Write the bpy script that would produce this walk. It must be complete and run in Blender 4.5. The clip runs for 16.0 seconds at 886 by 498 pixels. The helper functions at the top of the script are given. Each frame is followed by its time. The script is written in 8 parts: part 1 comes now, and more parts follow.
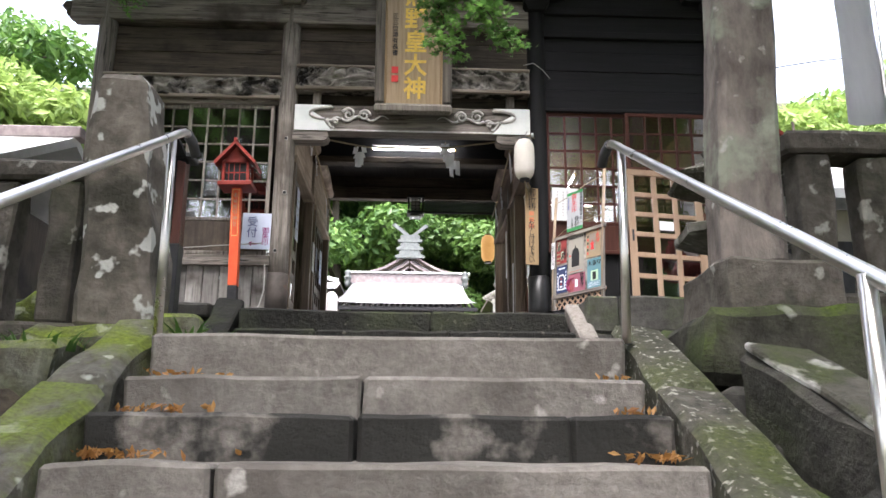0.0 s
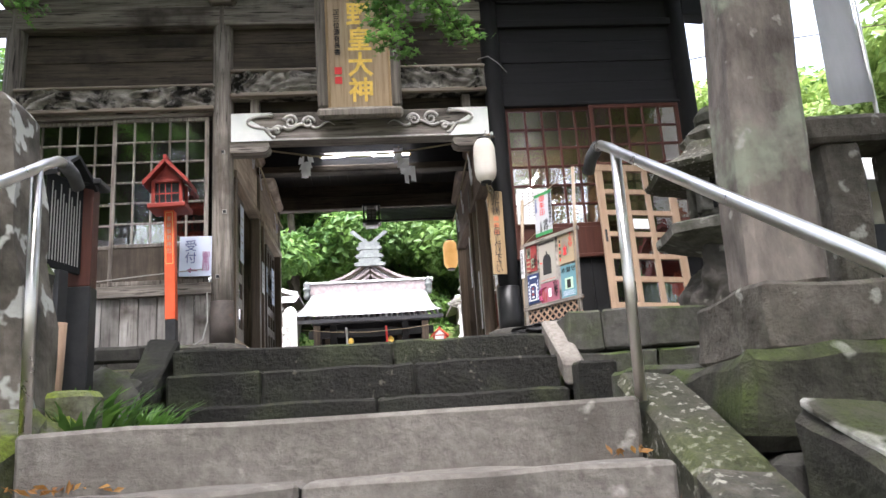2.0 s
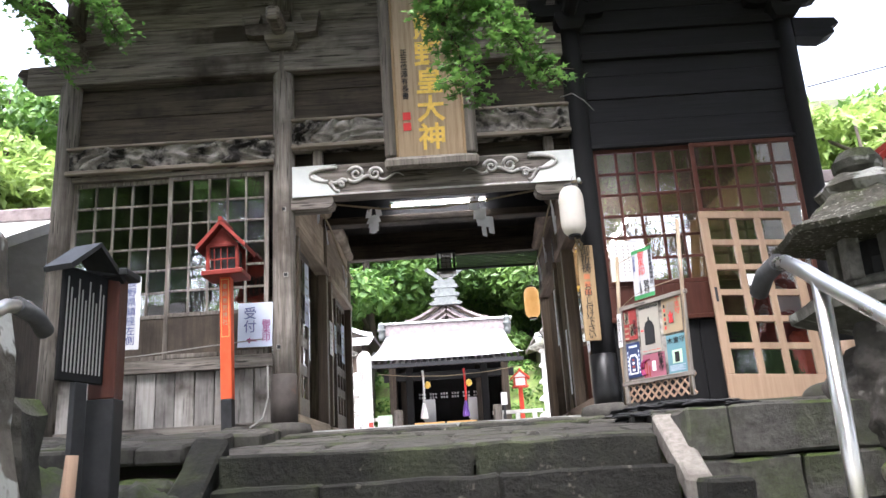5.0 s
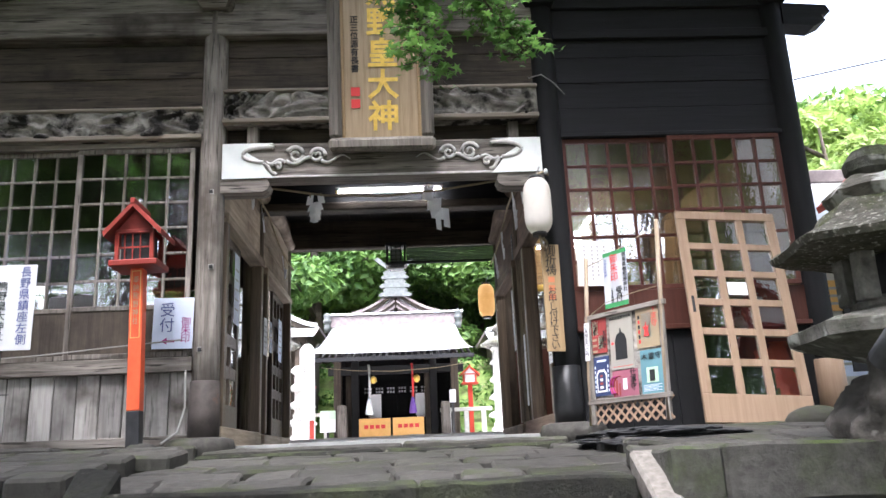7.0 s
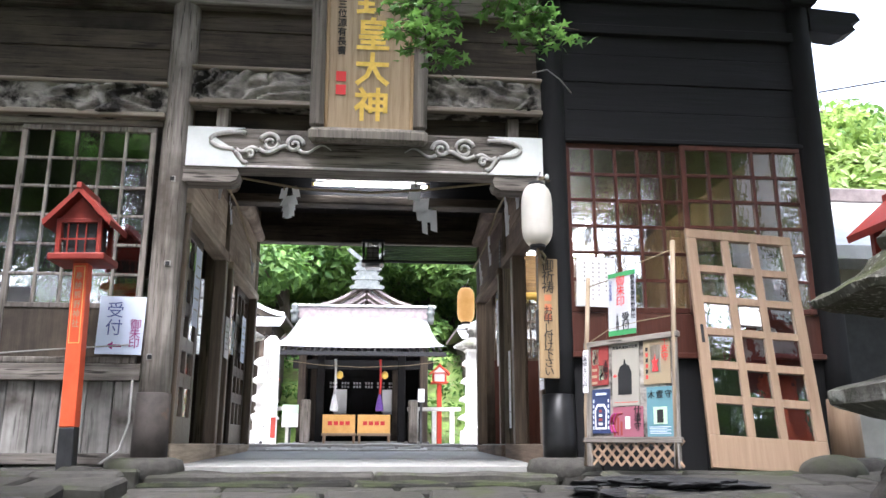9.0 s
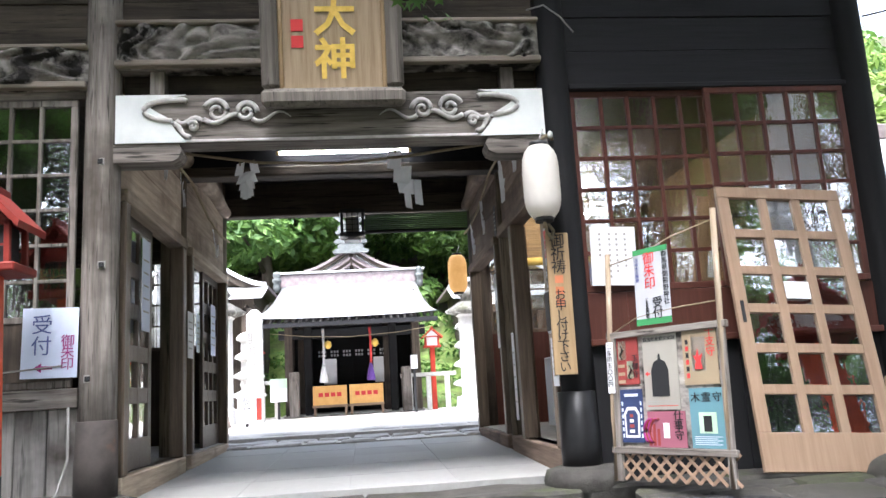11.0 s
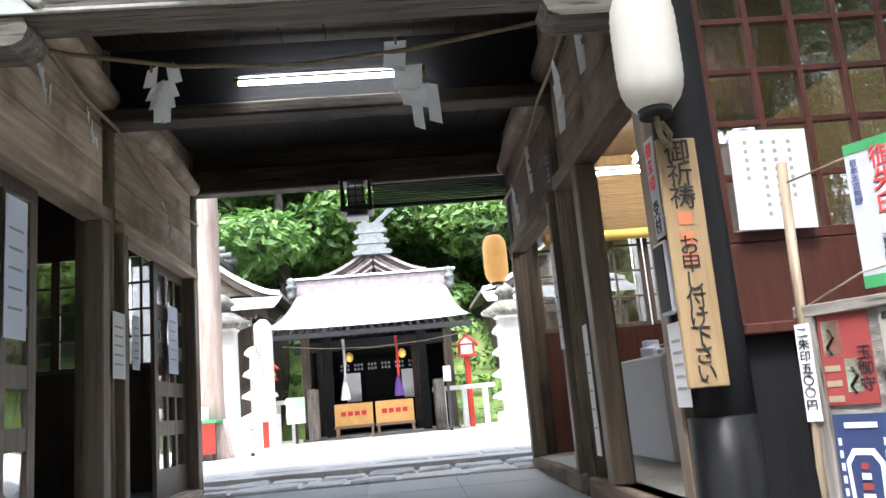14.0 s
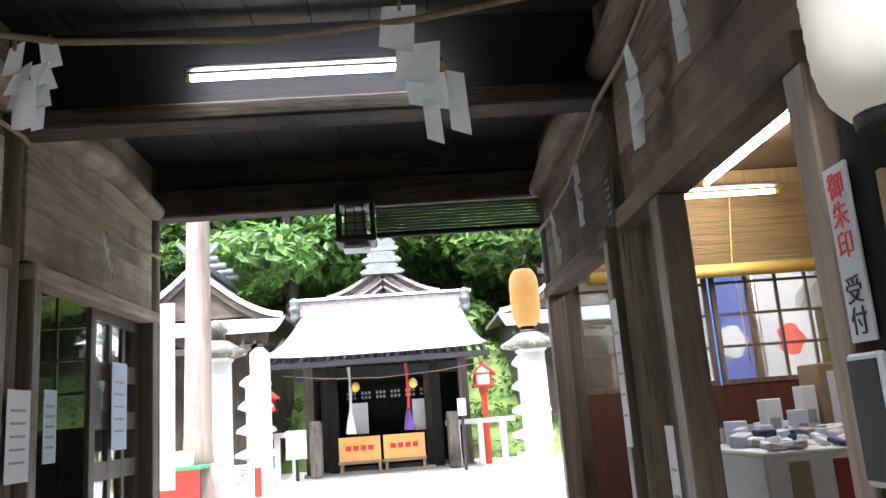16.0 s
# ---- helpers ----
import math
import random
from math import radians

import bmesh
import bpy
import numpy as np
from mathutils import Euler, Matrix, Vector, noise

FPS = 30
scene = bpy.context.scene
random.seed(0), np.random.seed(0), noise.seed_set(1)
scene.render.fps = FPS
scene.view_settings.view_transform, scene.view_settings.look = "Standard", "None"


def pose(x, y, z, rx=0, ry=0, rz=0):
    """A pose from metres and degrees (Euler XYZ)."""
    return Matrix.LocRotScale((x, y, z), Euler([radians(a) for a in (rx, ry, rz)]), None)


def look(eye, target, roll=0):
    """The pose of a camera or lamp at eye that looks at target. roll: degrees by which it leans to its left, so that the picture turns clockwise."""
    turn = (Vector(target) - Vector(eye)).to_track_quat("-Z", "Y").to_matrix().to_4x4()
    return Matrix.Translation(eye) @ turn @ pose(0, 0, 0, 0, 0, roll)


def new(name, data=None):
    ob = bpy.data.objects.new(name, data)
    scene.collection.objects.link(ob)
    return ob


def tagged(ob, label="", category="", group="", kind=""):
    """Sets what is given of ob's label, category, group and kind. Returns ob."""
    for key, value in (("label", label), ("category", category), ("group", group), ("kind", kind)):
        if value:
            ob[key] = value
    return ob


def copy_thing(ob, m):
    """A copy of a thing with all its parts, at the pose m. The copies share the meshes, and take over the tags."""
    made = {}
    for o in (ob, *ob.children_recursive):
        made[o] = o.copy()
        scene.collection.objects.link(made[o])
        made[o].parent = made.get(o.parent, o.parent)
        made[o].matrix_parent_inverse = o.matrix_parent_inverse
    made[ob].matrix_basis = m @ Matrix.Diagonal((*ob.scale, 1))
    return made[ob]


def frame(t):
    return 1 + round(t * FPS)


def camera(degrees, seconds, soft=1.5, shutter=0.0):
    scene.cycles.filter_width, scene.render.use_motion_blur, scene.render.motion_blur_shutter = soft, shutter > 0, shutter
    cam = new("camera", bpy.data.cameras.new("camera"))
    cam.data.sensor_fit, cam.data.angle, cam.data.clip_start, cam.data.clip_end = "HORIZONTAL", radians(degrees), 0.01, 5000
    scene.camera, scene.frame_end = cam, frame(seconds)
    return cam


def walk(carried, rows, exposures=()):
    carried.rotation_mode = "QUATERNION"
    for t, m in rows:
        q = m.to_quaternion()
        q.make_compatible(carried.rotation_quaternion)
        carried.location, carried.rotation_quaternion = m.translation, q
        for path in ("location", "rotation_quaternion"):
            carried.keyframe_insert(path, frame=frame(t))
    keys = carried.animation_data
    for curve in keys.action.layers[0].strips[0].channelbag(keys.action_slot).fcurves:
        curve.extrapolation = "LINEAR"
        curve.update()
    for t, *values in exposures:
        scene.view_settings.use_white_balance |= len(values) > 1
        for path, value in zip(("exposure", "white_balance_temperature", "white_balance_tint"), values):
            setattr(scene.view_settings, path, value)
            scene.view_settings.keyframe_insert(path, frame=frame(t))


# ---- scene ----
cam = camera(58.8, 16.0)
METRES, EYE, TILT, LEAN, TURN = 9.2, -0.45, 0.0, 0.0, -1.5
PATH = [
    (0, (0.06, 0.897, -0.335), (0.13, 2.838, 0.141), 0.5),
    (0.5, (0.075, 1.019, -0.243), (0.059, 2.955, 0.261), -1.9),
    (1, (-0.006, 1.22, -0.201), (-0.006, 3.155, 0.308), -3.3),
    (1.5, (0.006, 1.371, -0.126), (0.172, 3.317, 0.304), -4.5),
    (2, (0.111, 1.592, -0.014), (0.279, 3.529, 0.458), -3.7),
    (2.5, (0.136, 1.754, 0.048), (0.152, 3.684, 0.57), -3.0),
    (3, (0.093, 1.917, 0.164), (0.202, 3.848, 0.675), -1.2),
    (3.5, (0.065, 2.03, 0.225), (0.156, 3.944, 0.797), -1.7),
    (4, (0.121, 2.153, 0.31), (0.124, 4.064, 0.9), -2.1),
    (4.2, (0.136, 2.191, 0.369), (0.124, 4.104, 0.951), -3.2),
    (6.3, (0.123, 2.957, 0.749), (0.101, 4.886, 1.274), -3.5),
    (6.5, (0.122, 3.059, 0.765), (0.149, 4.988, 1.292), -3.2),
    (7, (0.16, 3.219, 0.868), (0.26, 5.15, 1.378), -2.5),
    (7.5, (0.193, 3.429, 1.002), (0.199, 5.343, 1.583), -3.9),
    (8, (0.128, 3.615, 1.091), (0.17, 5.524, 1.687), -2.4),
    (8.5, (0.078, 3.692, 1.157), (0.222, 5.611, 1.698), 0.8),
    (8.7, (0.072, 3.752, 1.167), (0.229, 5.679, 1.677), 0.7),
    (10.8, (0.128, 4.687, 1.609), (0.317, 6.635, 2.022), -3.8),
    (11, (0.134, 4.788, 1.628), (0.343, 6.745, 1.984), -3.3),
    (11.5, (0.103, 5.122, 1.704), (0.411, 7.057, 2.107), -1.7),
    (12, (0.163, 5.491, 1.712), (0.445, 7.44, 2.058), -3.1),
    (12.5, (0.256, 5.854, 1.726), (0.391, 7.818, 2.081), -1.6),
    (13, (0.234, 6.239, 1.722), (0.413, 8.207, 2.03), -2.3),
    (13.5, (0.265, 6.633, 1.732), (0.446, 8.593, 2.087), -4.7),
    (14, (0.331, 7.036, 1.709), (0.463, 8.993, 2.098), -5.1),
    (14.5, (0.341, 7.435, 1.775), (0.614, 9.395, 2.062), -2.6),
    (15, (0.414, 7.717, 1.866), (0.635, 9.689, 2.123), -3.1),
    (15.5, (0.433, 7.986, 2.07), (0.516, 9.947, 2.453), -5.5),
    (16, (0.397, 8.356, 2.204), (0.496, 10.31, 2.62), -4.3),
]
walk(cam, [(t, look(eye, target, roll)) for t, eye, target, roll in PATH],
     [(0, 2.78, 6300, 14), (1.5, 2.88, 6250, 14), (3.5, 3.02, 6200, 15), (8, 3.02, 5950, 14), (11, 2.94, 5950, 13), (13, 2.94, 5950, 12), (14.5, 3.04, 5950, 11), (16, 3.16, 5950, 11)])


# ---- world and sun ----
world = bpy.data.worlds.new("overcast_sky")
scene.world = world
world.use_nodes = True
sky = world.node_tree.nodes.new("ShaderNodeTexSky")
sky.sky_type = 'NISHITA'
sky.sun_disc = False
sky.sun_elevation, sky.sun_rotation = radians(62), radians(200)
sky.air_density, sky.dust_density, sky.ozone_density = 1.0, 4.0, 0.6
haze = world.node_tree.nodes.new("ShaderNodeHueSaturation")
haze.inputs["Saturation"].default_value = 0.45
world.node_tree.links.new(sky.outputs[0], haze.inputs["Color"])
world.node_tree.links.new(haze.outputs[0], world.node_tree.nodes["Background"].inputs[0])
world.node_tree.nodes["Background"].inputs[1].default_value = 0.15
sun = new("sun", bpy.data.lights.new("sun", "SUN"))
sun.data.energy, sun.data.angle, sun.data.color = 1.5, radians(25), (1.0, 0.97, 0.92)
sun.matrix_world = look((-4, 6, 30), (-0.5, 19, 0))
# the lit tubes of the shop room
for x, y, power in ((2.45, 12.7, 5.0), (2.6, 13.60, 1.3)):
    lamp = new("shop_tube_lamp", bpy.data.lights.new("shop_tube_lamp", "POINT"))
    lamp.data.energy, lamp.data.color, lamp.data.shadow_soft_size = power, (1.0, 0.95, 0.86), 0.08
    lamp.location = (x, y, 3.47)


# ---- materials ----
def nodes_of(m):
    m.use_nodes = True
    return m.node_tree, m.node_tree.nodes["Principled BSDF"]


def surface(name, a, b, scale=6.0, stretch=(1, 1, 1), stain=None, stain_scale=1.1, stain_at=(0.5, 0.68),
            rough=0.75, bump=0.3, vary=0.12, moss=None, moss_at=(0.45, 0.62), metal=0.0, spots=None, spot_scale=3.5,
            spot_at=(0.62, 0.68), island=False, relief=0.012, cracks=0.0):
    """A procedural surface: grain between colours a and b, stains, lichen spots, moss on upward faces, relief."""
    m = bpy.data.materials.new(name)
    nt, bsdf = nodes_of(m)
    N, L = nt.nodes.new, nt.links.new
    tc, info = N("ShaderNodeTexCoord"), N("ShaderNodeObjectInfo")
    rnd = info.outputs["Random"]
    if island:
        g = N("ShaderNodeNewGeometry")
        rnd = g.outputs["Random Per Island"]
    shift = N("ShaderNodeVectorMath")
    shift.operation = 'MULTIPLY_ADD'
    com = N("ShaderNodeCombineXYZ")
    for i in range(3):
        L(rnd, com.inputs[i])
    L(com.outputs[0], shift.inputs[0])
    shift.inputs[1].default_value = (7.3, 11.1, 5.7)
    L(tc.outputs["Object"], shift.inputs[2])
    mp = N("ShaderNodeMapping")
    mp.inputs["Scale"].default_value = stretch
    L(shift.outputs[0], mp.inputs["Vector"])

    def noise_at(vec, s, det=6.0, r=0.6):
        n = N("ShaderNodeTexNoise")
        n.inputs["Scale"].default_value, n.inputs["Detail"].default_value, n.inputs["Roughness"].default_value = s, det, r
        L(vec, n.inputs["Vector"])
        return n.outputs["Fac"]

    def ramp(fac, lo, hi):
        r = N("ShaderNodeMapRange")
        r.inputs["From Min"].default_value, r.inputs["From Max"].default_value = lo, hi
        L(fac, r.inputs["Value"])
        return r.outputs[0]

    def mix(fac, c, d):
        x = N("ShaderNodeMix")
        x.data_type = 'RGBA'
        L(fac, x.inputs["Factor"])
        for sock, v in ((x.inputs["A"], c), (x.inputs["B"], d)):
            if isinstance(v, tuple):
                sock.default_value = (*v, 1)
            else:
                L(v, sock)
        return x.outputs["Result"]

    grain = noise_at(mp.outputs[0], scale, 8.0, 0.65)
    col = mix(ramp(grain, 0.3, 0.7), a, b)
    if cracks:
        fine = noise_at(mp.outputs[0], scale * 1.9, 3.0, 0.5)
        split = N("ShaderNodeMapRange")
        split.inputs["From Min"].default_value, split.inputs["From Max"].default_value = 0.60, 0.68
        split.inputs["To Max"].default_value = cracks
        L(fine, split.inputs["Value"])
        col = mix(split.outputs[0], col, tuple(0.22 * v for v in a))
    if stain:
        col = mix(ramp(noise_at(shift.outputs[0], stain_scale, 5.0), *stain_at), col, stain)
    if spots:
        col = mix(ramp(noise_at(shift.outputs[0], spot_scale, 3.0, 0.5), *spot_at), col, spots)
    if moss:
        geo, sep, mul = N("ShaderNodeNewGeometry"), N("ShaderNodeSeparateXYZ"), N("ShaderNodeMath")
        L(geo.outputs["Normal"], sep.inputs[0])
        mul.operation = 'MULTIPLY'
        L(ramp(noise_at(shift.outputs[0], 2.2, 6.0), *moss_at), mul.inputs[0])
        L(ramp(sep.outputs["Z"], -0.3, 0.7), mul.inputs[1])
        fine = mix(ramp(noise_at(shift.outputs[0], 60, 3.0), 0.3, 0.7), tuple(0.45 * v for v in moss), moss)
        col = mix(mul.outputs[0], col, fine)
    hsv = N("ShaderNodeHueSaturation")
    L(col, hsv.inputs["Color"])
    v = N("ShaderNodeMapRange")
    v.inputs["To Min"].default_value, v.inputs["To Max"].default_value = 1 - vary, 1 + vary
    L(rnd, v.inputs["Value"])
    L(v.outputs[0], hsv.inputs["Value"])
    L(hsv.outputs[0], bsdf.inputs["Base Color"])
    rr = N("ShaderNodeMapRange")
    rr.inputs["To Min"].default_value, rr.inputs["To Max"].default_value = max(0.05, rough - 0.12), min(1, rough + 0.12)
    L(grain, rr.inputs["Value"])
    L(rr.outputs[0], bsdf.inputs["Roughness"])
    bsdf.inputs["Metallic"].default_value = metal
    bsdf.inputs["Specular IOR Level"].default_value = 0.3
    if bump:
        bp = N("ShaderNodeBump")
        bp.inputs["Strength"].default_value, bp.inputs["Distance"].default_value = bump, relief
        L(grain, bp.inputs["Height"])
        L(bp.outputs[0], bsdf.inputs["Normal"])
    return m


def wood(name, a, b, axis, **kw):
    st = {"x": (0.06, 1, 1), "y": (1, 0.06, 1), "z": (1, 1, 0.06)}[axis]
    kw = {"scale": 26.0, "rough": 0.8, "bump": 0.5, "vary": 0.16, **kw}
    return surface(name, a, b, stretch=st, **kw)


def glow(name, colour, strength):
    m = bpy.data.materials.new(name)
    nt, bsdf = nodes_of(m)
    bsdf.inputs["Base Color"].default_value = (*colour, 1)
    bsdf.inputs["Emission Color"].default_value = (*colour, 1)
    bsdf.inputs["Emission Strength"].default_value = strength
    return m


def lit_paper(name, a, b, glow_colour, strength):
    """Oiled lantern paper with a weak bulb behind it."""
    m = surface(name, a, b, scale=5, rough=0.6, bump=0.1)
    bsdf = m.node_tree.nodes["Principled BSDF"]
    bsdf.inputs["Emission Color"].default_value, bsdf.inputs["Emission Strength"].default_value = (*glow_colour, 1), strength
    return m


def glass_pane(name, tint=(0.95, 0.97, 0.96), gloss=0.42):
    m = bpy.data.materials.new(name)
    nt, bsdf = nodes_of(m)
    out = nt.nodes["Material Output"]
    nt.nodes.remove(bsdf)
    tr, gl, fr, mx, pw, ad = (nt.nodes.new("ShaderNode" + k) for k in ("BsdfTransparent", "BsdfGlossy", "LayerWeight", "MixShader", "Math", "Math"))
    tr.inputs[0].default_value = (*tint, 1)
    gl.inputs["Roughness"].default_value = 0.006
    wob, bp = nt.nodes.new("ShaderNodeTexNoise"), nt.nodes.new("ShaderNodeBump")
    wob.inputs["Scale"].default_value = 2.5
    bp.inputs["Strength"].default_value, bp.inputs["Distance"].default_value = 0.10, 0.02
    nt.links.new(wob.outputs["Fac"], bp.inputs["Height"])
    nt.links.new(bp.outputs[0], gl.inputs["Normal"])
    fr.inputs["Blend"].default_value = 0.5
    pw.operation, ad.operation = 'POWER', 'MULTIPLY_ADD'
    pw.inputs[1].default_value = 4.0
    ad.inputs[1].default_value, ad.inputs[2].default_value = 0.8, gloss
    nt.links.new(fr.outputs["Facing"], pw.inputs[0])
    nt.links.new(pw.outputs[0], ad.inputs[0])
    nt.links.new(ad.outputs[0], mx.inputs[0])
    nt.links.new(tr.outputs[0], mx.inputs[1])
    nt.links.new(gl.outputs[0], mx.inputs[2])
    nt.links.new(mx.outputs[0], out.inputs[0])
    return m


def leafy(name, a, b, scale=0.25):
    m = bpy.data.materials.new(name)
    nt, bsdf = nodes_of(m)
    N, L = nt.nodes.new, nt.links.new
    out = nt.nodes["Material Output"]
    geo, info, tc, no = N("ShaderNodeNewGeometry"), N("ShaderNodeObjectInfo"), N("ShaderNodeTexCoord"), N("ShaderNodeTexNoise")
    no.inputs["Scale"].default_value = scale
    L(tc.outputs["Object"], no.inputs["Vector"])
    ad = N("ShaderNodeMath")
    ad.operation = 'MULTIPLY_ADD'
    L(geo.outputs["Random Per Island"], ad.inputs[0])
    ad.inputs[1].default_value = 0.55
    L(no.outputs["Fac"], ad.inputs[2])
    mr = N("ShaderNodeMapRange")
    mr.inputs["From Min"].default_value, mr.inputs["From Max"].default_value = 0.35, 1.15
    L(ad.outputs[0], mr.inputs["Value"])
    x = N("ShaderNodeMix")
    x.data_type = 'RGBA'
    L(mr.outputs[0], x.inputs["Factor"])
    x.inputs["A"].default_value, x.inputs["B"].default_value = (*a, 1), (*b, 1)
    hsv = N("ShaderNodeHueSaturation")
    L(x.outputs["Result"], hsv.inputs["Color"])
    v = N("ShaderNodeMapRange")
    v.inputs["To Min"].default_value, v.inputs["To Max"].default_value = 0.75, 1.3
    L(info.outputs["Random"], v.inputs["Value"])
    L(v.outputs[0], hsv.inputs["Value"])
    L(hsv.outputs[0], bsdf.inputs["Base Color"])
    bsdf.inputs["Roughness"].default_value = 0.55
    tl, mx = N("ShaderNodeBsdfTranslucent"), N("ShaderNodeMixShader")
    L(hsv.outputs[0], tl.inputs[0])
    mx.inputs[0].default_value = 0.4
    L(bsdf.outputs[0], mx.inputs[1])
    L(tl.outputs[0], mx.inputs[2])
    L(mx.outputs[0], out.inputs[0])
    return m


def thin_cloth(name, colour):
    """Thin cloth that lets half of the light through."""
    m = bpy.data.materials.new(name)
    nt, bsdf = nodes_of(m)
    weave, tl, mx = nt.nodes.new("ShaderNodeTexNoise"), nt.nodes.new("ShaderNodeBsdfTranslucent"), nt.nodes.new("ShaderNodeMixShader")
    ramp = nt.nodes.new("ShaderNodeMix")
    ramp.data_type = 'RGBA'
    weave.inputs["Scale"].default_value = 6.0
    ramp.inputs["A"].default_value, ramp.inputs["B"].default_value = (*(0.88 * c for c in colour), 1), (*colour, 1)
    nt.links.new(weave.outputs["Fac"], ramp.inputs["Factor"])
    nt.links.new(ramp.outputs["Result"], bsdf.inputs["Base Color"])
    nt.links.new(ramp.outputs["Result"], tl.inputs[0])
    bsdf.inputs["Roughness"].default_value = 0.9
    mx.inputs[0].default_value = 0.5
    nt.links.new(bsdf.outputs[0], mx.inputs[1])
    nt.links.new(tl.outputs[0], mx.inputs[2])
    nt.links.new(mx.outputs[0], nt.nodes["Material Output"].inputs[0])
    return m


def paper(name, colour, vary=0.0, rough=0.6):
    return surface(name, tuple(0.94 * c for c in colour), colour, scale=14, rough=rough, bump=0.05, vary=vary)


